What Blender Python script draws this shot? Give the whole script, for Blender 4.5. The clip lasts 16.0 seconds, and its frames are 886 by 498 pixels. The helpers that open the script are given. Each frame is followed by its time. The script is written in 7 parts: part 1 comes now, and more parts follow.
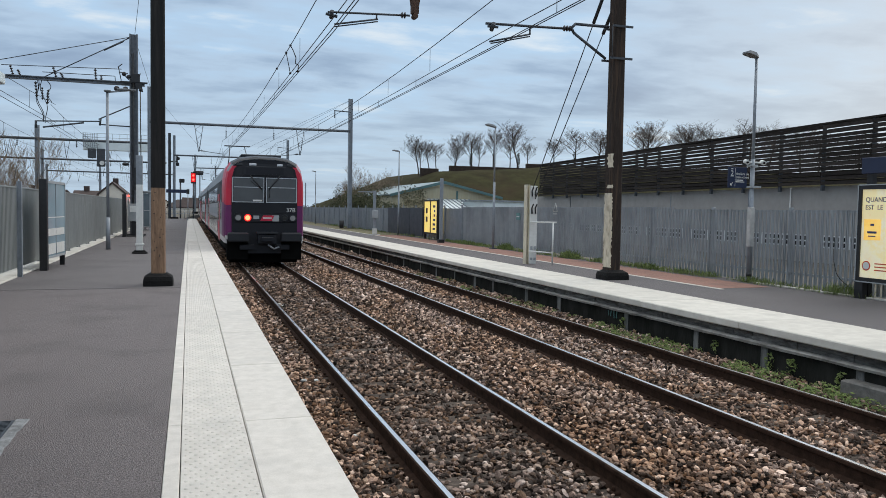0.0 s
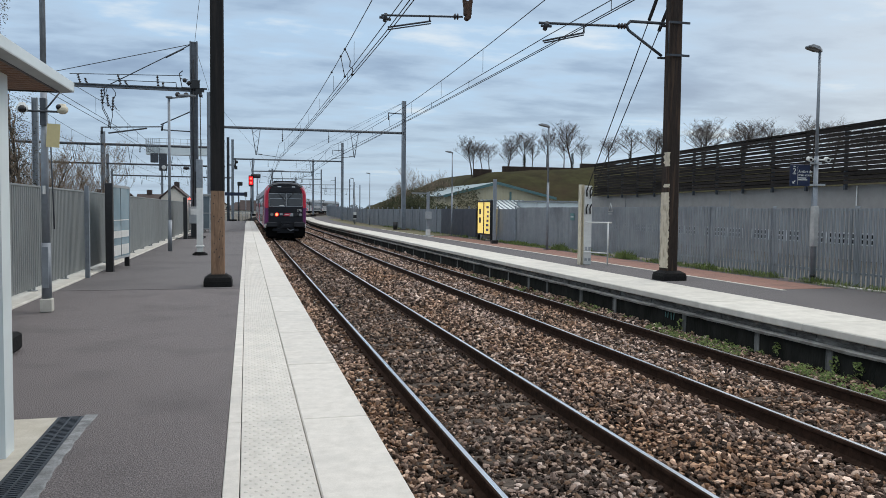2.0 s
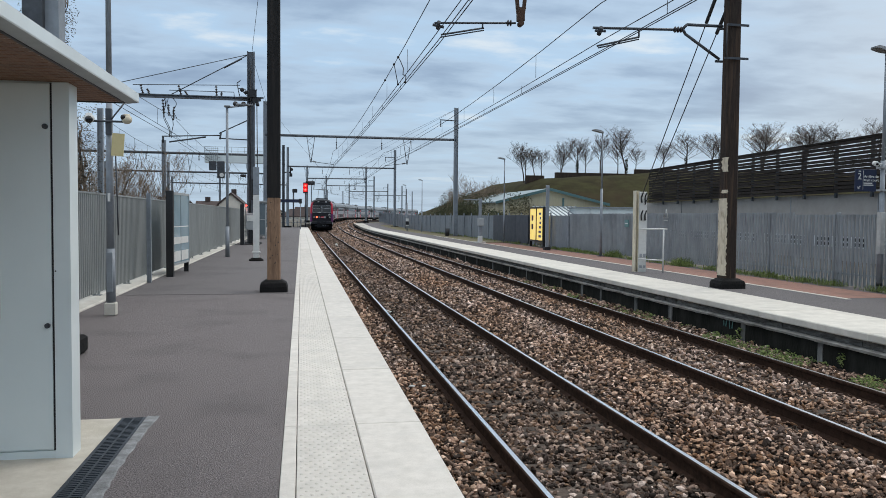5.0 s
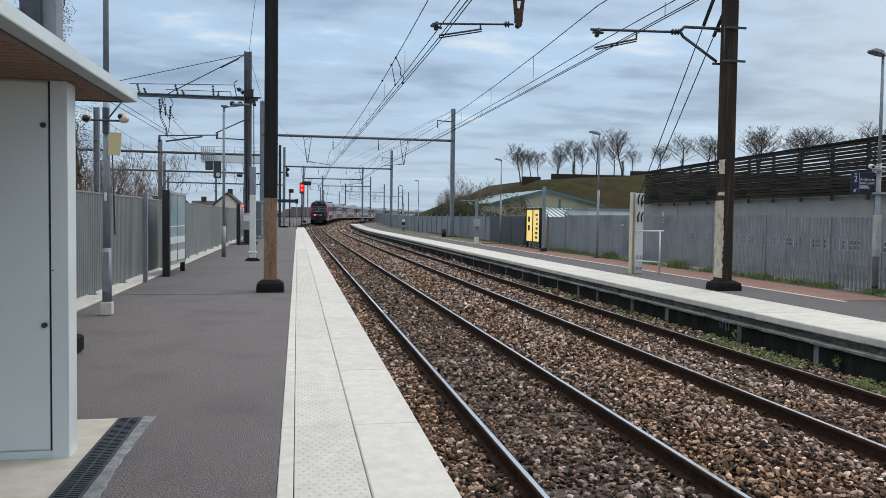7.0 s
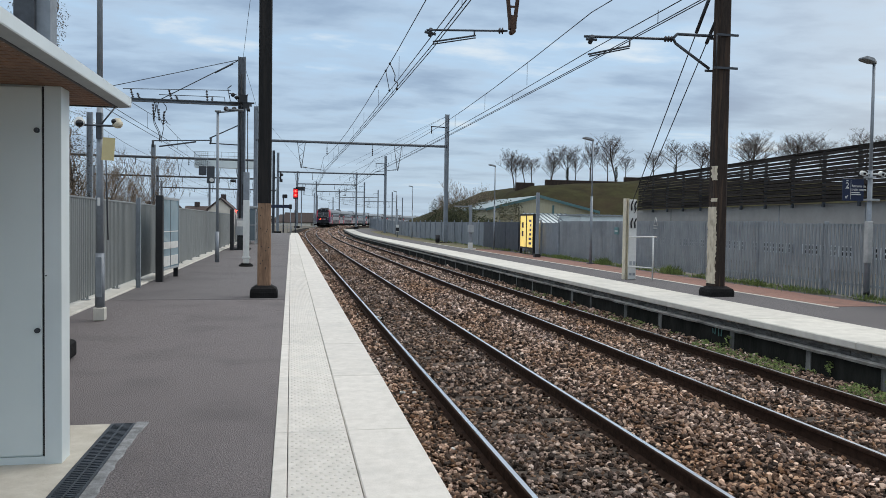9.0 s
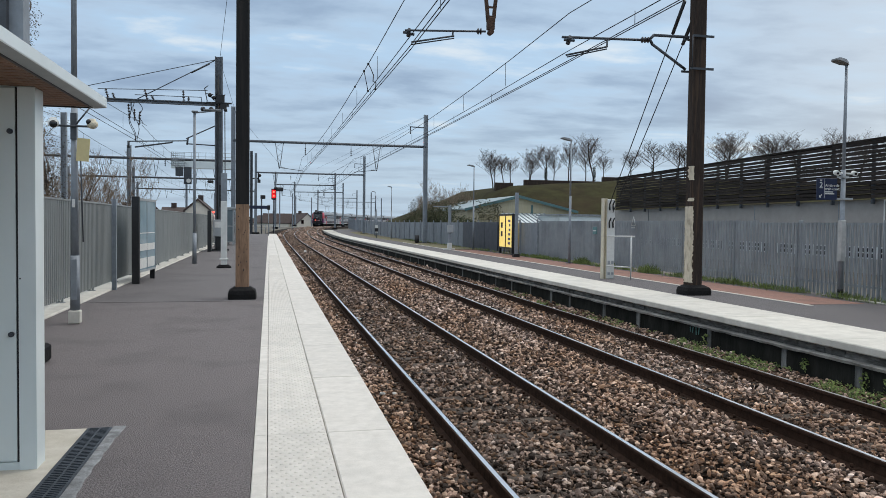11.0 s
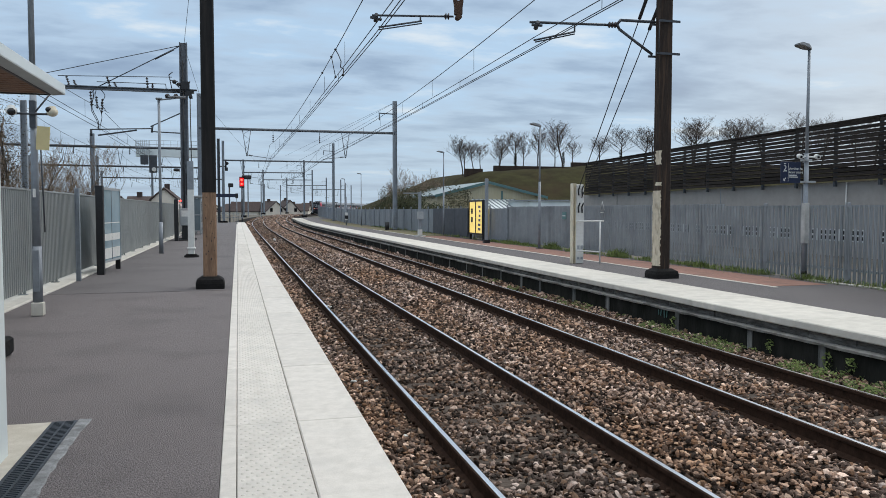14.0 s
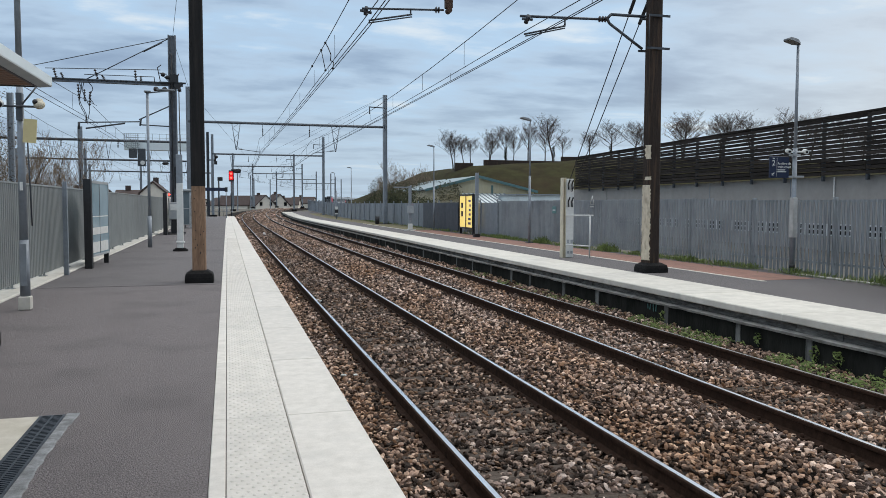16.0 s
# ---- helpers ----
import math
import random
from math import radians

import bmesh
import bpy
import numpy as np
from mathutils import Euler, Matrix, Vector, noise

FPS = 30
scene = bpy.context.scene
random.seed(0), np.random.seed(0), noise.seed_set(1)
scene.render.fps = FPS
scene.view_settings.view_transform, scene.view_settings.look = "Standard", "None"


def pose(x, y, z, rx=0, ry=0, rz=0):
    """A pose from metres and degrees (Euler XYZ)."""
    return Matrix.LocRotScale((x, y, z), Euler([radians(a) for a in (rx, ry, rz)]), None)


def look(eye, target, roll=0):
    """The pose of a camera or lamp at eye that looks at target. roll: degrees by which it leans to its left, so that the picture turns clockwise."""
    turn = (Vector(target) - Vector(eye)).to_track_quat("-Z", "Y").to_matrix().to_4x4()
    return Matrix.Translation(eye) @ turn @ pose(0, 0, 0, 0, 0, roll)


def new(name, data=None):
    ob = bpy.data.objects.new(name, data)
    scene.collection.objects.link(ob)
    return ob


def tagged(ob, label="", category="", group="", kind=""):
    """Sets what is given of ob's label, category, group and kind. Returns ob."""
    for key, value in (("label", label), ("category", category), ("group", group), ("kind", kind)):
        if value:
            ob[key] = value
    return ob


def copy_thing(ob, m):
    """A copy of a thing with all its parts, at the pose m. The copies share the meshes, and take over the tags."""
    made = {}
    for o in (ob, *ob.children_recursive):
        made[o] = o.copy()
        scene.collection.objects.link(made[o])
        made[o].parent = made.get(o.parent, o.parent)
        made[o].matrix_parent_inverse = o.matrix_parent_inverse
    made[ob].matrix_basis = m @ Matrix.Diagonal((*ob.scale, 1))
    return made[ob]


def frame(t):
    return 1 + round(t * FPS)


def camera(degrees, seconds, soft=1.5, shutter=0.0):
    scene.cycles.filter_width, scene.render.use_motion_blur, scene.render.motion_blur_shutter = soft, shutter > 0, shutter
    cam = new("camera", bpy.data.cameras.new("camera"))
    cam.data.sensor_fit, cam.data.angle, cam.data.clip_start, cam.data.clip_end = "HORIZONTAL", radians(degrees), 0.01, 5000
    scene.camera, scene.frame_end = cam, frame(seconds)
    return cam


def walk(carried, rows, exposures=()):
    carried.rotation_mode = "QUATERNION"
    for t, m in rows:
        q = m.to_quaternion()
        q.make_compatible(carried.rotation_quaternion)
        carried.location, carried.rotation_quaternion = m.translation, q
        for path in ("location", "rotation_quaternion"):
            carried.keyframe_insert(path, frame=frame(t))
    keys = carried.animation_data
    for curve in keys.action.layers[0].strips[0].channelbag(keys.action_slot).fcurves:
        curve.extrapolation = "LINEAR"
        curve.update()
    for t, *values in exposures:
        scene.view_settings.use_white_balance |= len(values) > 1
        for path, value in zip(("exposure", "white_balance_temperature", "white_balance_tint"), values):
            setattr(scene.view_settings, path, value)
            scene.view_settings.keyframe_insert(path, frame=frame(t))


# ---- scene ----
cam = camera(60, 16.0, soft=0.55)
PATH = [
    (0.0, pose(0.037, 0.001, 1.521, 87.112, -0.911, -18.303)),
    (0.5, pose(0.032, -0.011, 1.521, 87.243, -0.813, -17.611)),
    (1.0, pose(0.030, -0.012, 1.519, 87.194, -0.795, -16.587)),
    (1.5, pose(0.025, -0.012, 1.519, 87.162, -0.716, -15.462)),
    (2.0, pose(0.030, -0.009, 1.519, 87.134, -0.541, -14.335)),
    (2.5, pose(0.025, -0.010, 1.518, 87.078, -0.553, -13.090)),
    (3.0, pose(0.020, -0.012, 1.518, 87.137, -0.502, -11.700)),
    (3.5, pose(0.018, -0.018, 1.522, 87.407, -0.380, -10.918)),
    (4.0, pose(0.017, -0.008, 1.519, 87.607, -0.327, -10.587)),
    (6.5, pose(0.005, -0.006, 1.522, 87.523, -0.745, -10.605)),
    (7.0, pose(-0.000, -0.000, 1.520, 87.643, -0.769, -10.749)),
    (7.5, pose(0.005, -0.008, 1.520, 87.751, -0.693, -10.945)),
    (8.0, pose(0.004, -0.012, 1.520, 87.821, -0.683, -11.136)),
    (8.5, pose(0.001, -0.008, 1.522, 87.944, -0.827, -11.191)),
    (9.0, pose(-0.003, -0.013, 1.521, 88.072, -0.865, -11.211)),
    (11.5, pose(-0.006, -0.008, 1.524, 88.068, -0.553, -13.238)),
    (12.0, pose(-0.001, 0.001, 1.521, 87.991, -0.464, -13.628)),
    (12.5, pose(0.001, 0.004, 1.523, 87.845, -0.357, -14.051)),
    (13.0, pose(0.003, 0.004, 1.523, 87.688, -0.261, -14.457)),
    (13.5, pose(0.004, 0.015, 1.519, 87.414, -0.177, -14.711)),
    (14.0, pose(0.010, 0.006, 1.521, 87.123, -0.080, -14.977)),
    (14.5, pose(0.013, 0.010, 1.518, 86.897, 0.005, -15.287)),
    (15.0, pose(0.010, 0.015, 1.517, 86.697, -0.038, -15.493)),
    (15.5, pose(0.011, 0.009, 1.519, 86.677, -0.168, -15.581)),
    (16.0, pose(0.013, 0.007, 1.517, 86.694, -0.165, -15.702)),
]
walk(cam, PATH)

# ---- world and light ----
world = bpy.data.worlds.new("sky")
scene.world = world
world.use_nodes = True


def build_sky():
    nt = world.node_tree
    n, l = nt.nodes, nt.links
    n.clear()
    out = n.new("ShaderNodeOutputWorld")
    bg = n.new("ShaderNodeBackground")
    sky = n.new("ShaderNodeTexSky")
    sky.sky_type = "NISHITA"
    sky.sun_disc = False
    sky.sun_elevation = radians(14)
    sky.sun_rotation = radians(70)
    sky.air_density, sky.dust_density, sky.ozone_density = 1.2, 1.5, 1.0
    gain = n.new("ShaderNodeVectorMath")
    gain.operation = "SCALE"
    gain.inputs["Scale"].default_value = 0.10
    tc = n.new("ShaderNodeTexCoord")
    sep = n.new("ShaderNodeSeparateXYZ")
    l.new(tc.outputs["Generated"], sep.inputs[0])
    # cloud deck: the view direction laid on a flat sheet high above
    zz = n.new("ShaderNodeMath"); zz.operation = "MAXIMUM"; zz.inputs[1].default_value = 0.0
    za = n.new("ShaderNodeMath"); za.operation = "ADD"; za.inputs[1].default_value = 0.10
    l.new(sep.outputs["Z"], zz.inputs[0]); l.new(zz.outputs[0], za.inputs[0])
    dx = n.new("ShaderNodeMath"); dx.operation = "DIVIDE"
    dy = n.new("ShaderNodeMath"); dy.operation = "DIVIDE"
    l.new(sep.outputs["X"], dx.inputs[0]); l.new(za.outputs[0], dx.inputs[1])
    l.new(sep.outputs["Y"], dy.inputs[0]); l.new(za.outputs[0], dy.inputs[1])
    com = n.new("ShaderNodeCombineXYZ")
    l.new(dx.outputs[0], com.inputs["X"]); l.new(dy.outputs[0], com.inputs["Y"])
    rot = n.new("ShaderNodeMapping")
    rot.inputs["Rotation"].default_value = (0, 0, radians(-12))
    rot.inputs["Scale"].default_value = (0.66, 0.95, 1)
    rot.inputs["Location"].default_value = (3.1, 1.7, 0)
    l.new(com.outputs[0], rot.inputs[0])
    big = n.new("ShaderNodeTexNoise"); big.inputs["Scale"].default_value = 1.25
    big.inputs["Detail"].default_value = 7; big.inputs["Roughness"].default_value = 0.52
    big.inputs["Distortion"].default_value = 0.35
    l.new(rot.outputs[0], big.inputs["Vector"])
    puff = n.new("ShaderNodeTexNoise"); puff.inputs["Scale"].default_value = 4.2
    puff.inputs["Detail"].default_value = 6; puff.inputs["Roughness"].default_value = 0.55
    l.new(rot.outputs[0], puff.inputs["Vector"])
    deck = n.new("ShaderNodeMix"); deck.inputs[0].default_value = 0.34
    l.new(big.outputs["Fac"], deck.inputs[2]); l.new(puff.outputs["Fac"], deck.inputs[3])
    ramp = n.new("ShaderNodeValToRGB")
    e = ramp.color_ramp.elements
    e[0].position, e[0].color = 0.33, (0.28, 0.385, 0.555, 1)
    e[1].position, e[1].color = 0.68, (0.80, 0.88, 0.95, 1)
    for p, c in ((0.43, (0.365, 0.495, 0.675, 1)), (0.51, (0.48, 0.63, 0.815, 1)), (0.58, (0.49, 0.68, 0.90, 1))):
        k = e.new(p); k.color = c
    l.new(deck.outputs[0], ramp.inputs[0])
    # paler and warmer towards the low sun
    d = n.new("ShaderNodeVectorMath"); d.operation = "DOT_PRODUCT"
    d.inputs[1].default_value = Vector((0.78, 0.57, 0.27)).normalized()
    l.new(tc.outputs["Generated"], d.inputs[0])
    mr = n.new("ShaderNodeMapRange"); mr.inputs[1].default_value = 0.90; mr.inputs[2].default_value = 1.0
    mr.inputs[3].default_value = 0.0; mr.inputs[4].default_value = 0.4
    l.new(d.outputs["Value"], mr.inputs[0])
    warm = n.new("ShaderNodeMix"); warm.data_type = "RGBA"
    warm.inputs[7].default_value = (0.70, 0.72, 0.74, 1)
    l.new(mr.outputs[0], warm.inputs[0]); l.new(ramp.outputs[0], warm.inputs[6])
    # haze over the horizon
    hz = n.new("ShaderNodeMapRange"); hz.inputs[1].default_value = 0.0; hz.inputs[2].default_value = 0.16
    hz.inputs[3].default_value = 0.65; hz.inputs[4].default_value = 0.0
    l.new(sep.outputs["Z"], hz.inputs[0])
    haze = n.new("ShaderNodeMix"); haze.data_type = "RGBA"
    haze.inputs[7].default_value = (0.52, 0.655, 0.775, 1)
    l.new(hz.outputs[0], haze.inputs[0]); l.new(warm.outputs[2], haze.inputs[6])
    l.new(sky.outputs[0], gain.inputs[0])
    mix = n.new("ShaderNodeMix"); mix.data_type = "RGBA"; mix.inputs[0].default_value = 0.9
    l.new(gain.outputs[0], mix.inputs[6]); l.new(haze.outputs[2], mix.inputs[7])
    # an overcast dome grows brighter towards the zenith
    zen = n.new("ShaderNodeMapRange"); zen.inputs[1].default_value = 0.34; zen.inputs[2].default_value = 0.85
    zen.inputs[3].default_value = 1.0; zen.inputs[4].default_value = 2.5
    l.new(sep.outputs["Z"], zen.inputs[0])
    neu = n.new("ShaderNodeMapRange"); neu.inputs[1].default_value = 0.34; neu.inputs[2].default_value = 0.7
    neu.inputs[4].default_value = 0.75
    l.new(sep.outputs["Z"], neu.inputs[0])
    top = n.new("ShaderNodeMix"); top.data_type = "RGBA"; top.inputs[7].default_value = (0.56, 0.54, 0.51, 1)
    l.new(neu.outputs[0], top.inputs[0]); l.new(mix.outputs[2], top.inputs[6])
    lift = n.new("ShaderNodeVectorMath"); lift.operation = "SCALE"
    l.new(top.outputs[2], lift.inputs[0]); l.new(zen.outputs[0], lift.inputs["Scale"])
    l.new(lift.outputs[0], bg.inputs["Color"])
    bg.inputs["Strength"].default_value = 1.0
    l.new(bg.outputs[0], out.inputs["Surface"])


build_sky()
sun = new("sun", bpy.data.lights.new("sun", "SUN"))
sun.data.energy, sun.data.angle, sun.data.color = 1.1, radians(30), (1.0, 0.95, 0.88)
sun.matrix_world = look((60, 45, 60), (0, 20, 0))
scene.view_settings.exposure = 0.0

# ---- plan ----
RZ = -0.555          # rail head, track one
RZ2 = -0.50          # rail head, track two
BEND, RADIUS = 97.0, 520.0
GY0, GY1 = -14.0, 420.0


def rise(s):
    """The line climbs gently past the platforms' ends."""
    s = min(s, 168.0)
    return 0.0 if s < 75 else 0.0095 * (s - 75) * min(1.0, (s - 75) / 30)


def tp(off, s, z=0.0):
    """Point at lateral offset off, s metres along the line, which bends past BEND."""
    if s <= BEND:
        return Vector((off, s, z + rise(s)))
    a = (s - BEND) / RADIUS
    return Vector((RADIUS - (RADIUS - off) * math.cos(a), BEND + (RADIUS - off) * math.sin(a), z + rise(s)))


def turn_at(s):
    return 0.0 if s <= BEND else -math.degrees((s - BEND) / RADIUS)


def stations(y0, y1, step_near=4.0):
    out, y = [], y0
    while y < y1:
        out.append(y)
        y += step_near if y < 95 else 6.0
    out.append(y1)
    return out


# ---- mesh tools ----
class Geo:
    """Collects vertices and faces of one mesh; m: slot of the material."""

    def __init__(self):
        self.v, self.f, self.mi, self.sm = [], [], [], []

    def face(self, ids, m=0, smooth=False):
        self.f.append(ids); self.mi.append(m); self.sm.append(smooth)

    def add(self, verts, faces, m=0, smooth=False):
        o = len(self.v)
        self.v += [tuple(p) for p in verts]
        for f in faces:
            self.face([o + i for i in f], m, smooth)

    def box(self, x0, x1, y0, y1, z0, z1, m=0, bev=0.0, mat=None):
        if bev <= 0:
            vs = [(x, y, z) for z in (z0, z1) for y in (y0, y1) for x in (x0, x1)]
            fs = [(0, 2, 3, 1), (4, 5, 7, 6), (0, 1, 5, 4), (2, 6, 7, 3), (0, 4, 6, 2), (1, 3, 7, 5)]
        else:
            b = bev
            vs, fs = [], []
            for (z, k) in ((z0, b), (z0 + b, 0), (z1 - b, 0), (z1, b)):
                c = b * 0.0 + k
                vs += [(x0 + c + (b if c == 0 else 0) * 0, y0 + c, z), (x1 - c, y0 + c, z), (x1 - c, y1 - c, z), (x0 + c, y1 - c, z)]
            fs = [(3, 2, 1, 0), (12, 13, 14, 15)]
            for r in range(3):
                for i in range(4):
                    j = (i + 1) % 4
                    fs.append((r * 4 + i, r * 4 + j, r * 4 + 4 + j, r * 4 + 4 + i))
        if mat is not None:
            vs = [mat @ Vector(p) for p in vs]
        self.add(vs, fs, m)
        return self

    def cyl(self, p0, p1, r0, r1=None, seg=10, m=0, caps=True):
        r1 = r0 if r1 is None else r1
        p0, p1 = Vector(p0), Vector(p1)
        w = (p1 - p0).normalized()
        u = w.orthogonal().normalized()
        v = w.cross(u)
        vs = []
        for p, r in ((p0, r0), (p1, r1)):
            for i in range(seg):
                a = 2 * math.pi * i / seg
                vs.append(p + r * (math.cos(a) * u + math.sin(a) * v))
        o = len(self.v)
        self.v += [tuple(p) for p in vs]
        for i in range(seg):
            j = (i + 1) % seg
            self.face([o + i, o + j, o + seg + j, o + seg + i], m, True)
        if caps:
            self.face([o + i for i in reversed(range(seg))], m)
            self.face([o + seg + i for i in range(seg)], m)
        return self

    def pipe(self, pts, r, seg=8, m=0):
        for a, b in zip(pts, pts[1:]):
            self.cyl(a, b, r, r, seg, m)
        return self

    def ball(self, c, r, m=0, seg=10, rings=6, sz=1.0):
        c = Vector(c)
        vs, fs = [], []
        for i in range(rings + 1):
            a = math.pi * i / rings
            for j in range(seg):
                b = 2 * math.pi * j / seg
                vs.append(c + Vector((r * math.sin(a) * math.cos(b), r * math.sin(a) * math.sin(b), r * sz * math.cos(a))))
        for i in range(rings):
            for j in range(seg):
                k = (j + 1) % seg
                fs.append((i * seg + j, (i + 1) * seg + j, (i + 1) * seg + k, i * seg + k))
        self.add(vs, fs, m, True)
        return self

    def sweep(self, rings, m=0, closed=True, caps=True, smooth=False, slots=None):
        """Skin between equal rings of points."""
        n = len(rings[0])
        o = len(self.v)
        for r in rings:
            self.v += [tuple(p) for p in r]
        for i in range(len(rings) - 1):
            for j in range(n if closed else n - 1):
                k = (j + 1) % n
                self.face([o + i * n + j, o + i * n + k, o + (i + 1) * n + k, o + (i + 1) * n + j], slots[j] if slots else m, smooth)
        if caps and closed:
            self.face([o + i for i in reversed(range(n))], m)
            self.face([o + (len(rings) - 1) * n + i for i in range(n)], m)
        return self

    def mesh(self, name, mats):
        me = bpy.data.meshes.new(name)
        me.from_pydata(self.v, [], self.f)
        for k in mats if isinstance(mats, (list, tuple)) else [mats]:
            me.materials.append(k)
        me.polygons.foreach_set("material_index", self.mi)
        me.polygons.foreach_set("use_smooth", self.sm)
        me.update()
        return me


def part(name, geo, mats, parent=None, label="", at=None):
    """One mesh object, as a part of parent where one is given."""
    ob = new(name, geo.mesh(name, mats))
    if parent is not None:
        ob.parent = parent
    if at is not None:
        ob.matrix_basis = at
    return tagged(ob, label)


def thing(name, label, category, group="", kind="", at=None):
    ob = new(name)
    ob.empty_display_size = 0.2
    if at is not None:
        ob.matrix_basis = at
    return tagged(ob, label, category, group, kind)


def structure(name, geo, mats, label, category):
    return tagged(new(name, geo.mesh(name, mats)), label, category, "", "structure")


# ---- materials ----
def material(name, a, b=None, scale=6.0, rough=0.7, metal=0.0, bump=0.0, bscale=60.0, c=None, stain=1.2,
             rnd=0.0, stretch=(1, 1, 1), world_space=False, island=False, spec=0.5, thr=(0.35, 0.68)):
    """Two-scale surface: fine grain between a and b, broad stains of c, relief, per-piece variation."""
    mt = bpy.data.materials.new(name)
    mt.use_nodes = True
    nt = mt.node_tree
    n, l = nt.nodes, nt.links
    bs = n["Principled BSDF"]
    b = b or tuple(x * 0.8 for x in a)
    c = c or tuple((x + y) * 0.42 for x, y in zip(a, b))
    tc = n.new("ShaderNodeTexCoord")
    src = tc.outputs["Object"]
    if world_space:
        src = n.new("ShaderNodeNewGeometry").outputs["Position"]
    mp = n.new("ShaderNodeMapping")
    mp.inputs["Scale"].default_value = stretch
    l.new(src, mp.inputs[0])
    fine = n.new("ShaderNodeTexNoise"); fine.inputs["Scale"].default_value = scale
    fine.inputs["Detail"].default_value = 8; fine.inputs["Roughness"].default_value = 0.65
    broad = n.new("ShaderNodeTexNoise"); broad.inputs["Scale"].default_value = stain
    broad.inputs["Detail"].default_value = 5
    l.new(mp.outputs[0], fine.inputs["Vector"]); l.new(mp.outputs[0], broad.inputs["Vector"])
    r1 = n.new("ShaderNodeMapRange"); r1.inputs[1].default_value, r1.inputs[2].default_value = thr
    l.new(fine.outputs["Fac"], r1.inputs[0])
    m1 = n.new("ShaderNodeMix"); m1.data_type = "RGBA"
    m1.inputs[6].default_value = (*a, 1); m1.inputs[7].default_value = (*b, 1)
    l.new(r1.outputs[0], m1.inputs[0])
    r2 = n.new("ShaderNodeMapRange"); r2.inputs[1].default_value, r2.inputs[2].default_value = 0.5, 0.75
    r2.inputs[4].default_value = 0.75
    l.new(broad.outputs["Fac"], r2.inputs[0])
    m2 = n.new("ShaderNodeMix"); m2.data_type = "RGBA"
    m2.inputs[7].default_value = (*c, 1)
    l.new(r2.outputs[0], m2.inputs[0]); l.new(m1.outputs[2], m2.inputs[6])
    col = m2.outputs[2]
    if rnd > 0:
        if island:
            rv = n.new("ShaderNodeNewGeometry").outputs["Random Per Island"]
        else:
            rv = n.new("ShaderNodeObjectInfo").outputs["Random"]
        r3 = n.new("ShaderNodeMapRange"); r3.inputs[3].default_value, r3.inputs[4].default_value = 1 - rnd, 1 + rnd
        l.new(rv, r3.inputs[0])
        sc = n.new("ShaderNodeVectorMath"); sc.operation = "SCALE"
        l.new(col, sc.inputs[0]); l.new(r3.outputs[0], sc.inputs["Scale"])
        col = sc.outputs[0]
    l.new(col, bs.inputs["Base Color"])
    bs.inputs["Metallic"].default_value = metal
    bs.inputs["Specular IOR Level"].default_value = spec
    rr = n.new("ShaderNodeMapRange"); rr.inputs[3].default_value, rr.inputs[4].default_value = max(0.02, rough - 0.1), min(1, rough + 0.12)
    l.new(fine.outputs["Fac"], rr.inputs[0]); l.new(rr.outputs[0], bs.inputs["Roughness"])
    if bump > 0:
        bt = n.new("ShaderNodeTexNoise"); bt.inputs["Scale"].default_value = bscale; bt.inputs["Detail"].default_value = 6
        l.new(mp.outputs[0], bt.inputs["Vector"])
        bp = n.new("ShaderNodeBump"); bp.inputs["Strength"].default_value = bump; bp.inputs["Distance"].default_value = 0.02
        l.new(bt.outputs["Fac"], bp.inputs["Height"]); l.new(bp.outputs[0], bs.inputs["Normal"])
    return mt


def glow(name, colour, strength):
    mt = bpy.data.materials.new(name)
    mt.use_nodes = True
    bs = mt.node_tree.nodes["Principled BSDF"]
    bs.inputs["Base Color"].default_value = (*colour, 1)
    bs.inputs["Emission Color"].default_value = (*colour, 1)
    bs.inputs["Emission Strength"].default_value = strength
    return mt


M_ASPHALT = material("asphalt", (0.265, 0.235, 0.23), (0.085, 0.074, 0.074), 85, 0.9, 0, 0.9, 110, c=(0.115, 0.101, 0.100), stain=1.1, world_space=True, thr=(0.4, 0.6))
M_ASPHALT3 = material("older_asphalt", (0.185, 0.17, 0.168), (0.09, 0.082, 0.083), 60, 0.9, 0, 0.7, 80, c=(0.09, 0.081, 0.083), stain=0.6, world_space=True, thr=(0.38, 0.62))
M_ASPHALT2 = material("old_asphalt", (0.15, 0.137, 0.137), (0.075, 0.07, 0.071), 45, 0.9, 0, 0.4, 150, c=(0.09, 0.082, 0.083), stain=0.5, world_space=True)
M_SLAB = material("white_concrete", (0.67, 0.635, 0.58), (0.56, 0.53, 0.48), 9, 0.8, 0, 0.12, 90, c=(0.52, 0.50, 0.46), stain=2.5, rnd=0.035, world_space=True)
M_SLAB2 = material("cream_concrete", (0.66, 0.63, 0.56), (0.55, 0.52, 0.46), 5, 0.82, 0, 0.12, 90, c=(0.48, 0.46, 0.41), stain=1.5, rnd=0.04, world_space=True)
# near-black so that the gaps between stones read as deep shade
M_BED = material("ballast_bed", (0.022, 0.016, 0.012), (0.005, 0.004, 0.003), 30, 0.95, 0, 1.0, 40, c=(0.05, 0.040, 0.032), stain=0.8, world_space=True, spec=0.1)
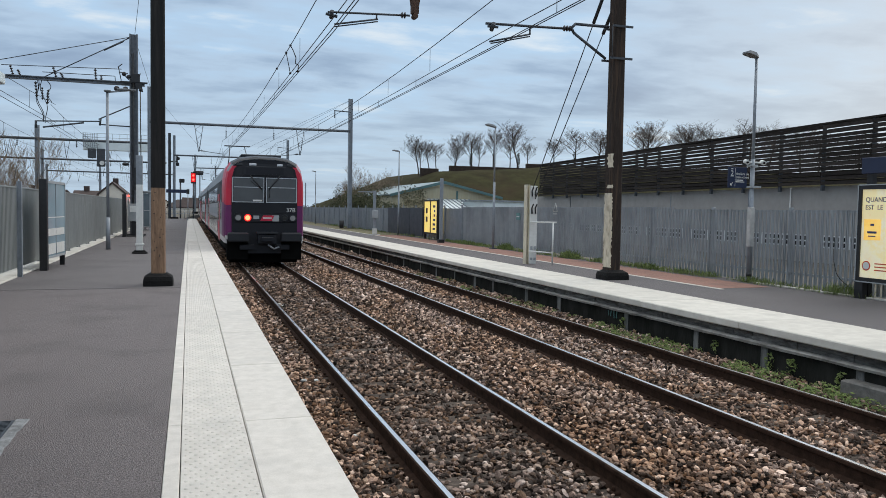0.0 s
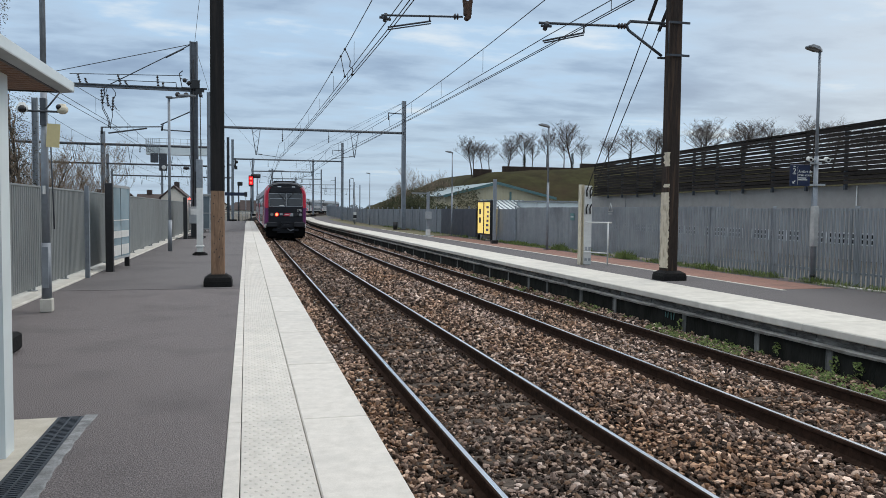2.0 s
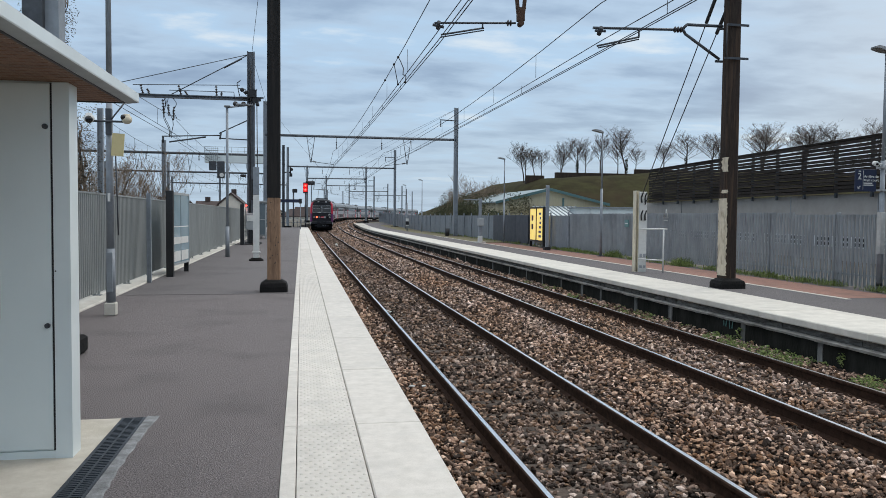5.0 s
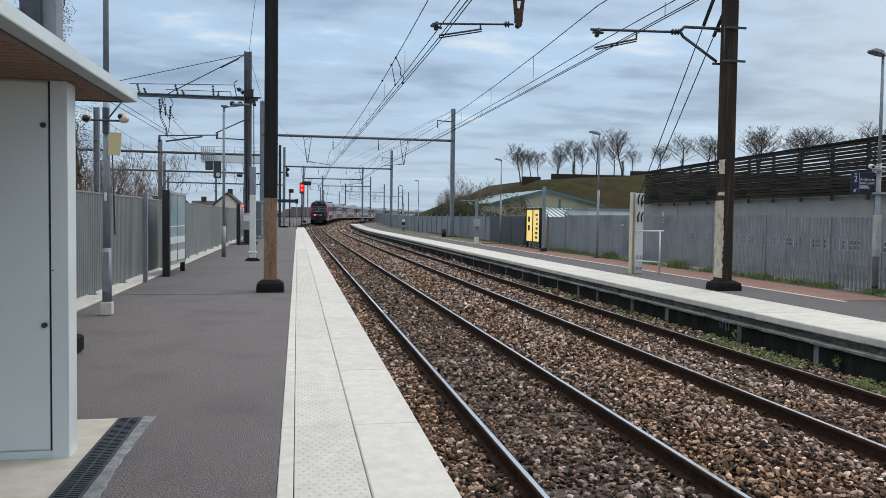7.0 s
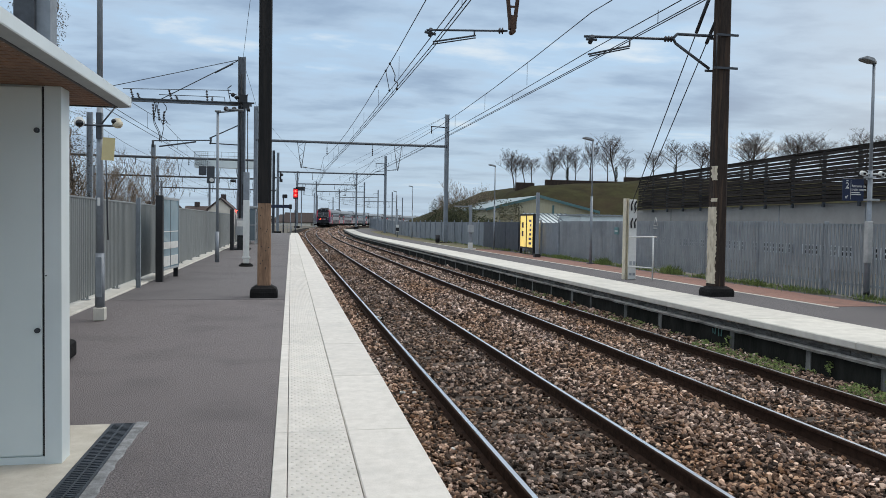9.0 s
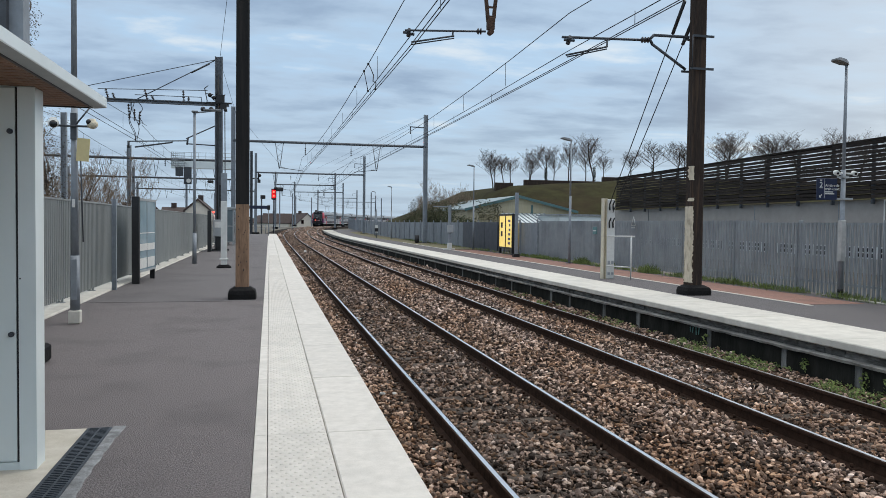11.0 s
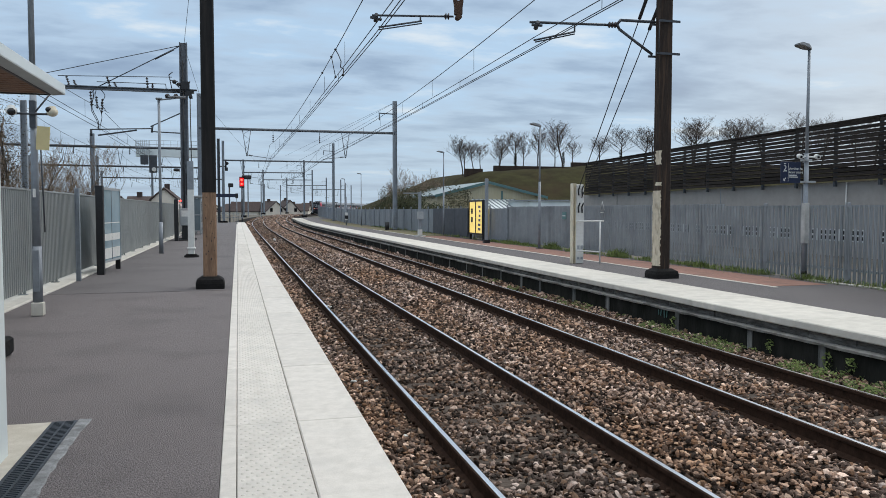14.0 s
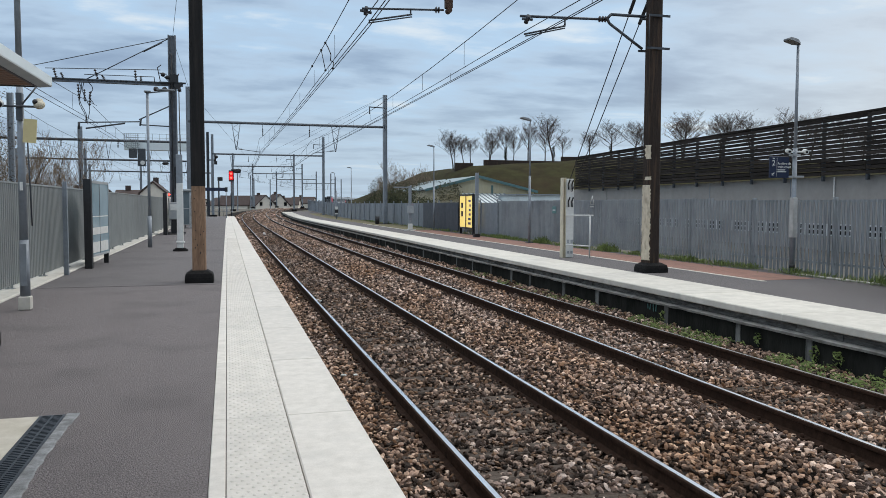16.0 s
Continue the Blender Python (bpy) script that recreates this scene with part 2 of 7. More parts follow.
def stone_material():
    """Crushed stone: each piece takes its own tint from brown, grey, tan and pinkish stones."""
    mt = material("ballast_stone", (0.30, 0.25, 0.21), (0.17, 0.135, 0.11), 25, 0.9, 0, 0.5, 70, world_space=True, spec=0.15)
    nt = mt.node_tree
    n, l = nt.nodes, nt.links
    bs = n["Principled BSDF"]
    geo = n.new("ShaderNodeNewGeometry")
    rp = n.new("ShaderNodeValToRGB")
    rp.color_ramp.interpolation = "CONSTANT"
    e = rp.color_ramp.elements
    e[0].position, e[0].color = 0.0, (0.012, 0.009, 0.008, 1)
    e[1].position, e[1].color = 0.935, (0.66, 0.61, 0.57, 1)
    for p, c in ((0.13, (0.032, 0.023, 0.018, 1)), (0.26, (0.085, 0.062, 0.048, 1)), (0.39, (0.175, 0.122, 0.083, 1)), (0.49, (0.09, 0.074, 0.068, 1)), (0.58, (0.28, 0.235, 0.21, 1)), (0.70, (0.40, 0.33, 0.285, 1)), (0.80, (0.165, 0.145, 0.135, 1)), (0.86, (0.42, 0.365, 0.315, 1))):
        k = e.new(p); k.color = c
    l.new(geo.outputs["Random Per Island"], rp.inputs[0])
    # broad rusty and clean stretches along the line
    pos = n.new("ShaderNodeMapping"); pos.inputs["Scale"].default_value = (1.0, 0.35, 1)
    l.new(geo.outputs["Position"], pos.inputs[0])
    nz = n.new("ShaderNodeTexNoise"); nz.inputs["Scale"].default_value = 0.9; nz.inputs["Detail"].default_value = 3
    l.new(pos.outputs[0], nz.inputs["Vector"])
    mr = n.new("ShaderNodeMapRange"); mr.inputs[1].default_value, mr.inputs[2].default_value = 0.40, 0.70
    l.new(nz.outputs["Fac"], mr.inputs[0])
    tint = n.new("ShaderNodeMix"); tint.data_type = "RGBA"
    tint.inputs[6].default_value, tint.inputs[7].default_value = (1.54, 1.34, 1.24, 1), (1.30, 0.94, 0.68, 1)
    l.new(mr.outputs[0], tint.inputs[0])
    mu = n.new("ShaderNodeMix"); mu.data_type = "RGBA"; mu.blend_type = "MULTIPLY"; mu.clamp_result = False; mu.inputs[0].default_value = 1.0
    l.new(rp.outputs[0], mu.inputs[6]); l.new(tint.outputs[2], mu.inputs[7])
    # oil and brake dust darken the stones inside the gauge of the busier track
    sx = n.new("ShaderNodeSeparateXYZ"); l.new(geo.outputs["Position"], sx.inputs[0])
    off = n.new("ShaderNodeMath"); off.operation = "SUBTRACT"; off.inputs[1].default_value = 2.55
    l.new(sx.outputs["X"], off.inputs[0])
    ab = n.new("ShaderNodeMath"); ab.operation = "ABSOLUTE"; l.new(off.outputs[0], ab.inputs[0])
    oil = n.new("ShaderNodeMapRange"); oil.inputs[1].default_value, oil.inputs[2].default_value = 0.55, 1.1
    oil.inputs[3].default_value, oil.inputs[4].default_value = 0.68, 1.0
    l.new(ab.outputs[0], oil.inputs[0])
    dk = n.new("ShaderNodeVectorMath"); dk.operation = "SCALE"
    l.new(mu.outputs[2], dk.inputs[0]); l.new(oil.outputs[0], dk.inputs["Scale"])
    g2 = n.new("ShaderNodeMix"); g2.data_type = "RGBA"; g2.inputs[0].default_value = 0.12
    l.new(dk.outputs[0], g2.inputs[6]); l.new(bs.inputs["Base Color"].links[0].from_socket, g2.inputs[7])
    l.new(g2.outputs[2], bs.inputs["Base Color"])
    return mt


M_STONE = stone_material()
M_RAIL = material("rail_steel", (0.055, 0.031, 0.021), (0.022, 0.013, 0.009), 14, 0.9, 0.0, 0.3, 80, rnd=0.0, world_space=True, spec=0.12)
M_RAILTOP = material("rail_head", (0.93, 0.92, 0.91), (0.75, 0.74, 0.73), 3, 0.27, 1.0, 0.0, 40, stretch=(6, 0.3, 1), world_space=True)
M_SLEEPER = material("sleeper_wood", (0.125, 0.10, 0.082), (0.045, 0.036, 0.03), 14, 0.92, 0, 0.5, 60, rnd=0.25, stretch=(0.3, 3, 3), world_space=True, spec=0.15)
# concrete taken down to near-black; the deep shade below the coping is in this colour
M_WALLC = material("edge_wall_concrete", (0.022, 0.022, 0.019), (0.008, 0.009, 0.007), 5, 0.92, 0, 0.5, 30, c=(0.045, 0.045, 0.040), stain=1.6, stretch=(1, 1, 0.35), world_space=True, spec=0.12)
M_COURSE = material("rough_stone_course", (0.22, 0.215, 0.20), (0.06, 0.058, 0.053), 9, 0.95, 0, 1.0, 22, c=(0.05, 0.049, 0.045), stain=3.5, rnd=0.15, stretch=(1, 0.5, 2.2), world_space=True, spec=0.2)
M_LEDGE = material("weathered_ledge", (0.42, 0.41, 0.38), (0.22, 0.21, 0.19), 7, 0.9, 0, 0.7, 40, c=(0.07, 0.068, 0.06), stain=1.7, world_space=True)
M_STREAK = material("lime_streaked_concrete", (0.24, 0.24, 0.228), (0.04, 0.042, 0.04), 7, 0.9, 0, 0.5, 40, c=(0.03, 0.034, 0.03), stain=2.2, stretch=(1, 1.6, 0.3), world_space=True, rnd=0.3)
M_TEALPAINT = material("teal_spray", (0.10, 0.24, 0.22), (0.04, 0.10, 0.095), 30, 0.8, world_space=True)
M_SASH = material("dirty_sash_paint", (0.62, 0.64, 0.65), (0.5, 0.52, 0.53), 6, 0.7, world_space=True)
M_WALLT = material("edge_wall_top", (0.19, 0.18, 0.165), (0.10, 0.098, 0.088), 8, 0.9, 0, 0.6, 40, c=(0.09, 0.09, 0.078), stain=2, rnd=0.2, world_space=True)
M_FENCE = material("fence_grey", (0.26, 0.275, 0.27), (0.22, 0.235, 0.23), 3, 0.55, 0.1, 0.06, 30, c=(0.20, 0.205, 0.195), stain=0.8, rnd=0.10, stretch=(1, 1, 0.4), world_space=True)
M_FENCER = material("fence_blue_grey", (0.33, 0.35, 0.365), (0.28, 0.30, 0.315), 3, 0.5, 0.2, 0.06, 30, c=(0.18, 0.195, 0.21), stain=0.8, rnd=0.06, world_space=True)
M_FENCEP = material("fence_sheet_blue_grey", (0.20, 0.225, 0.25), (0.165, 0.185, 0.21), 3, 0.5, 0.2, 0.06, 30, c=(0.15, 0.17, 0.19), stain=0.8, rnd=0.08, world_space=True)
M_STEEL = material("galvanised_steel", (0.29, 0.32, 0.35), (0.23, 0.25, 0.275), 8, 0.55, 0.35, 0.1, 40, c=(0.19, 0.205, 0.225), stain=1.5, world_space=True)
M_MIDSTEEL = material("aged_steel", (0.16, 0.175, 0.195), (0.10, 0.11, 0.125), 6, 0.6, 0.3, 0.1, 40, c=(0.075, 0.08, 0.09), stain=2.5, world_space=True)
M_DARKSTEEL = material("dark_steel", (0.075, 0.083, 0.095), (0.045, 0.05, 0.058), 8, 0.55, 0.3, 0.1, 40, world_space=True)
M_BLACK = material("black_paint", (0.016, 0.016, 0.018), (0.009, 0.009, 0.010), 12, 0.5, 0, 0.1, 40, world_space=True)
M_TAR = material("tarred_timber", (0.018, 0.017, 0.017), (0.009, 0.009, 0.009), 18, 0.7, 0, 0.5, 60, c=(0.035, 0.03, 0.027), stain=2.0, stretch=(6, 6, 0.35), world_space=True, spec=0.25)
M_POLE = material("brown_timber", (0.34, 0.21, 0.13), (0.18, 0.105, 0.062), 14, 0.8, 0, 0.5, 50, c=(0.12, 0.07, 0.045), stain=2.2, stretch=(6, 6, 0.5), world_space=True)
M_POLED = material("worn_dark_timber", (0.05, 0.037, 0.03), (0.022, 0.017, 0.015), 14, 0.85, 0, 0.6, 50, c=(0.12, 0.075, 0.05), stain=2.4, stretch=(6, 6, 0.4), world_space=True, spec=0.2)
M_CREAM = material("peeling_cream_paint", (0.64, 0.57, 0.45), (0.50, 0.43, 0.32), 14, 0.8, 0, 0.5, 60, c=(0.13, 0.085, 0.055), stain=9, stretch=(1, 1, 0.45), world_space=True)
M_WHITE = material("white_paint", (0.72, 0.72, 0.69), (0.62, 0.62, 0.59), 10, 0.5, 0, 0.05, 40, world_space=True)
M_PANEL = material("pale_green_grey_paint", (0.70, 0.76, 0.75), (0.67, 0.73, 0.72), 2, 0.42, 0, 0.02, 20, c=(0.65, 0.70, 0.69), stain=0.8, world_space=True)
M_PANELL = material("light_grey_paint", (0.72, 0.78, 0.78), (0.67, 0.73, 0.73), 2, 0.4, 0, 0.02, 20, world_space=True)
M_SOFFIT = material("soffit_wood", (0.20, 0.095, 0.045), (0.12, 0.055, 0.028), 6, 0.55, 0, 0.2, 30, rnd=0.12, stretch=(8, 0.6, 1), world_space=True)
M_CONCRETE = material("wall_concrete", (0.325, 0.31, 0.295), (0.28, 0.265, 0.25), 2, 0.85, 0, 0.12, 30, c=(0.23, 0.225, 0.22), stain=0.35, world_space=True)
M_SLAT = material("weathered_slat", (0.042, 0.035, 0.031), (0.018, 0.015, 0.014), 5, 0.85, 0, 0.3, 30, rnd=0.35, stretch=(1, 1, 6), world_space=True, spec=0.15)
M_BRICK = material("red_paving", (0.36, 0.195, 0.145), (0.25, 0.135, 0.105), 9, 0.9, 0, 0.4, 70, c=(0.17, 0.11, 0.085), stain=1.2, rnd=0.2, world_space=True)
M_GRASS = material("grass", (0.20, 0.245, 0.07), (0.09, 0.14, 0.032), 3, 0.7, 0, 0, 10, rnd=0.45, island=True, world_space=True)
M_HILL = material("hill_grass", (0.052, 0.050, 0.022), (0.030, 0.026, 0.015), 0.5, 0.95, 0, 0.6, 4, c=(0.050, 0.033, 0.022), stain=0.16, world_space=True, spec=0.05)
M_GROUND = material("bare_ground", (0.14, 0.12, 0.095), (0.085, 0.078, 0.06), 0.8, 0.95, 0, 0.5, 8, c=(0.075, 0.085, 0.04), stain=0.06, world_space=True)
M_DRYV = material("dry_verge", (0.20, 0.165, 0.09), (0.10, 0.105, 0.045), 2.5, 0.95, 0, 0.6, 25, c=(0.14, 0.105, 0.07), stain=0.3, world_space=True)
M_BARK = material("grey_bark", (0.075, 0.06, 0.05), (0.04, 0.033, 0.029), 8, 0.9, 0, 0.3, 30, world_space=True)
M_TWIG = material("bare_twigs", (0.15, 0.12, 0.105), (0.09, 0.07, 0.062), 8, 0.9, 0, 0, 30, world_space=True)
M_TWIGB = material("brown_twigs", (0.25, 0.185, 0.13), (0.15, 0.11, 0.08), 8, 0.9, 0, 0, 30, world_space=True)
M_IVY = material("ivy", (0.02, 0.028, 0.014), (0.012, 0.016, 0.009), 3, 0.7, rnd=0.3, island=True, world_space=True, spec=0.2)
M_IVYB = material("brown_ivy", (0.10, 0.085, 0.06), (0.05, 0.045, 0.032), 3, 0.6, rnd=0.5, island=True, world_space=True, spec=0.2)
M_RUBBER = material("black_rubber", (0.016, 0.015, 0.015), (0.007, 0.007, 0.007), 20, 0.85, 0, 0.6, 30, spec=0.2)

# ---- ground and track bed ----
def build_ground():
    g = Geo()
    xs = [-1500, -400, -120, -40, -12, 0, 8, 14, 24, 60, 140, 400, 1500]
    ys = [-400, -60, 0, 40, 75, 90, 105, 140, 180, 220, 300, 420, 900, 2500]
    for y in ys:
        for x in xs:
            z = -0.95 + (rise(min(y, 300)) if y > 75 else 0)
            g.v.append((x, y, z))
    n = len(xs)
    for i in range(len(ys) - 1):
        for j in range(n - 1):
            g.face([i * n + j, i * n + j + 1, (i + 1) * n + j + 1, (i + 1) * n + j])
    structure("ground", g, M_GROUND, "bare brown and green ground reaching the horizon", "ground")


BED = [(0.62, -0.72), (1.3, -0.70), (1.65, -0.74), (2.6, -0.73), (3.5, -0.74), (3.75, -0.67), (4.3, -0.61), (4.85, -0.63),
       (5.1, -0.69), (6.0, -0.665), (6.9, -0.69), (7.15, -0.63), (7.75, -0.59)]


def bed_z(x):
    return float(np.interp(x, [p[0] for p in BED], [p[1] for p in BED]))


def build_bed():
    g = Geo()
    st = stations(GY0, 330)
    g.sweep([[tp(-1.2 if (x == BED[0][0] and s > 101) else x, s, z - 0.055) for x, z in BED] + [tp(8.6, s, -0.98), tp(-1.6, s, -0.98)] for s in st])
    structure("ballast_bed", g, M_BED, "gravel bed under the two tracks, near-black as shade between stones", "track bed")


def build_stones():
    """Loose ballast, thick and sharp nearby, coarser far away."""
    rng = np.random.default_rng(4)
    block = np.array([(x, y, z) for z in (-1, 1) for y in (-1, 1) for x in (-1, 1)], float) * 0.8
    block_faces = np.array([(0, 2, 3), (0, 3, 1), (4, 5, 7), (4, 7, 6), (0, 1, 5), (0, 5, 4), (2, 6, 7), (2, 7, 3), (0, 4, 6), (0, 6, 2), (1, 3, 7), (1, 7, 5)])
    u, w = 0.62, 1.0
    chip = np.array([(-u, w, 0), (u, w, 0), (-u, -w, 0), (u, -w, 0), (0, -u, w), (0, u, w), (0, -u, -w), (0, u, -w), (w, 0, -u), (w, 0, u), (-w, 0, -u), (-w, 0, u)])
    chip_faces = np.array([(0, 11, 5), (0, 5, 1), (0, 1, 7), (0, 7, 10), (0, 10, 11), (1, 5, 9), (5, 11, 4), (11, 10, 2), (10, 7, 6), (7, 1, 8), (3, 9, 4), (3, 4, 2), (3, 2, 6), (3, 6, 8), (3, 8, 9), (4, 9, 5), (2, 4, 11), (6, 2, 10), (8, 6, 7), (9, 8, 1)])
    vs, fs, base = [], [], 0
    for y0, y1, dens, size in ((2.6, 9, 860, 0.0235), (9, 16, 640, 0.0262), (16, 28, 380, 0.033), (28, 50, 220, 0.038), (50, 96, 105, 0.048), (96, 190, 26, 0.09), (-9, 2.6, 230, 0.036)):
        stone, tri = (chip, chip_faces) if y0 < 15 else (block, block_faces)
        NV = len(stone)
        n = int((y1 - y0) * 6.6 * dens)
        x = rng.uniform(0.85, 7.5, n)
        y = rng.uniform(y0, y1, n)
        near_rail = np.min(np.abs(x[:, None] - np.array([[1.84, 3.345, 5.24, 6.745]])), axis=1)
        keep = near_rail > 0.085
        # sleepers lie bare in places between the rails
        between = ((x > 1.9) & (x < 3.3)) | ((x > 5.3) & (x < 6.7))
        ph = np.abs(((y - 0.18) / 0.6) % 1 - 0.5)
        keep &= ~(between & (ph < 0.21) & (rng.random(n) < 0.30 + 0.35 * np.sin(y * 1.7 + x * 2.3)))
        x, y = x[keep], y[keep]
        n = len(x)
        z = np.interp(x, [p[0] for p in BED], [p[1] for p in BED]) + rng.normal(0, 0.022, n) - 0.004
        s = size * rng.uniform(0.55, 1.35, n)
        shape = stone[None] * rng.uniform(0.62, 1.22, (n, NV, 1)) * rng.uniform(0.8, 1.15, (n, NV, 3))
        sc = np.stack([s * rng.uniform(0.8, 1.45, n), s * rng.uniform(0.7, 1.1, n), s * rng.uniform(0.38, 0.8, n)], 1)
        shape = shape * sc[:, None, :]
        a = rng.uniform(0, 2 * np.pi, n)
        tl = rng.normal(0, 0.6, n)
        ca, sa, ct, stt = np.cos(a), np.sin(a), np.cos(tl), np.sin(tl)
        X = shape[..., 0] * ct[:, None] + shape[..., 2] * stt[:, None]
        Z = -shape[..., 0] * stt[:, None] + shape[..., 2] * ct[:, None]
        Y = shape[..., 1]
        P = np.stack([X * ca[:, None] - Y * sa[:, None] + x[:, None], X * sa[:, None] + Y * ca[:, None] + y[:, None], Z + z[:, None] + 0.012], -1)
        if y0 > 90:
            w = np.maximum(0, P[..., 1] - BEND)
            P[..., 0] += w * w / (2 * RADIUS)
            P[..., 2] += 0.0095 * (P[..., 1] - 75) * np.minimum(1, (P[..., 1] - 75) / 30)
        elif y0 > 45:
            w = np.maximum(0, P[..., 1] - 75)
            P[..., 2] += 0.0095 * w * np.minimum(1, w / 30)
        vs.append(P.reshape(-1, 3))
        fs.append((tri[None] + (np.arange(n) * NV)[:, None, None] + base).reshape(-1, 3))
        base += n * NV
    v, f = np.concatenate(vs), np.concatenate(fs)
    me = bpy.data.meshes.new("ballast_stones")
    me.vertices.add(len(v)); me.vertices.foreach_set("co", v.ravel())
    me.loops.add(f.size); me.loops.foreach_set("vertex_index", f.ravel().astype(np.int32))
    me.polygons.add(len(f)); me.polygons.foreach_set("loop_start", (np.arange(len(f)) * 3).astype(np.int32))
    me.polygons.foreach_set("use_smooth", np.zeros(len(f), dtype=bool))
    me.update(calc_edges=True)
    me.materials.append(M_STONE)
    tagged(new("ballast_stones", me), "loose grey and brown crushed stone ballast between the rails", "ballast", "", "stuff")


RAIL = [(-0.036, 0.0), (0.036, 0.0), (0.036, -0.035), (0.009, -0.05), (0.009, -0.14), (0.07, -0.165), (0.07, -0.175), (-0.07, -0.175), (-0.07, -0.165), (-0.009, -0.14), (-0.009, -0.05), (-0.036, -0.035)]


def build_track(label, offs, z):
    track = thing("railway_track", label, "railway track", "railway tracks", "structure")
    st = stations(GY0, 330, 8.0)
    for off in offs:
        g = Geo()
        prof = [(-0.021, 0.001), (0.021, 0.001), (0.035, -0.006)] + RAIL[2:-1] + [(-0.036, -0.035), (-0.035, -0.006)]
        slots = [1] + [0] * (len(prof) - 1)
        g.sweep([[tp(off + px, s, z + pz) for px, pz in prof] for s in st], slots=slots)
        part("rail", g, [M_RAIL, M_RAILTOP], track, "steel rail with polished head and rusty sides")
    g = Geo().box(-1.28, 1.28, -0.125, 0.125, -0.14, 0.0, bev=0.012)
    me = g.mesh("sleeper", M_SLEEPER)
    mid = sum(offs) / 2
    k = 0
    while True:
        s = -8.52 + 0.6 * k
        if s > 92:
            break
        ob = new("sleeper", me)
        ob.parent = track
        ob.matrix_basis = pose(*tp(mid, s, z - 0.162 + random.uniform(-0.004, 0.004)), 0, 0, random.uniform(-1, 1))
        k += 1
    # clips that hold the rails
    g = Geo()
    for k in range(36):
        s = 2.88 + 0.6 * k
        for off in offs:
            for sd in (-1, 1):
                g.box(off + sd * 0.085 - 0.035, off + sd * 0.085 + 0.035, s - 0.05, s + 0.05, z - 0.172, z - 0.14, bev=0.008)
                g.cyl((off + sd * 0.09, s, z - 0.14), (off + sd * 0.09, s, z - 0.105), 0.016, seg=6)
    tagged(part("rail_clip", g, M_RAIL, track, "rusty clips beside the rail foot"), kind="stuff")


# ---- platforms ----
def build_left_platform():
    g = Geo().box(-3.5, -0.105, GY0, 100, -1.1, 0.0)
    g.box(-0.10, 0.80, GY0, 100, -1.1, -0.10)
    plat = structure("platform_left", g, [M_ASPHALT], "worn dark grey asphalt platform", "platform")
    L = 2.0
    border = Geo().box(-0.102, -0.014, 0.003, L - 0.003, -0.09, 0.004, bev=0.005).mesh("border_slab", M_SLAB)
    smooth = Geo().box(0.412, 0.89, 0.003, L - 0.003, -0.10, 0.004, bev=0.008).mesh("edge_slab", M_SLAB)
    gt = Geo().box(-0.009, 0.405, 0.002, L - 0.002, -0.09, 0.003, bev=0.004)
    plain = gt.mesh("tactile_slab_far", M_SLAB)
    rows = int(L / 0.058)
    for i in range(rows):
        for j in range(7):
            cx = 0.022 + 0.056 * j + (0.028 if i % 2 else 0)
            cy = 0.03 + 0.058 * i
            if cx > 0.395:
                continue
            o = len(gt.v)
            for r, z in ((0.0135, 0.003), (0.009, 0.0075)):
                for k in range(6):
                    a = math.pi * k / 3
                    gt.v.append((cx + r * math.cos(a), cy + r * 1.1 * math.sin(a), z))
            for k in range(6):
                q = (k + 1) % 6
                gt.face([o + k, o + q, o + 6 + q, o + 6 + k], 0, True)
            gt.face([o + 6 + k for k in range(6)], 0, True)
    tact = gt.mesh("tactile_slab", M_SLAB)
    k0 = 5.55 - 5 * L
    for i in range(52):
        y = k0 + L * i
        if y + L > 100:
            break
        for nm, me in (("border_slab", border), ("tactile_slab", tact if 1 < y < 34 else plain), ("edge_slab", smooth)):
            ob = new(nm, me)
            ob.parent = plat
            ob.matrix_basis = pose(0, y, random.uniform(-0.001, 0.001))
    # concrete kerb under the fence
    k = Geo().box(-3.85, -3.32, 6.9, 62, -0.5, 0.035, bev=0.02)
    structure("kerb_left", k, M_SLAB2, "pale dirty concrete kerb below the fence", "kerb")
    g = Geo()
    for x0, x1, y0, y1, z in ((-12, -3.85, GY0, 110, -0.05),):
        g.box(x0, x1, y0, y1, -1.0, z)
    structure("verge_left", g, M_GROUND, "rough ground behind the fence", "ground")


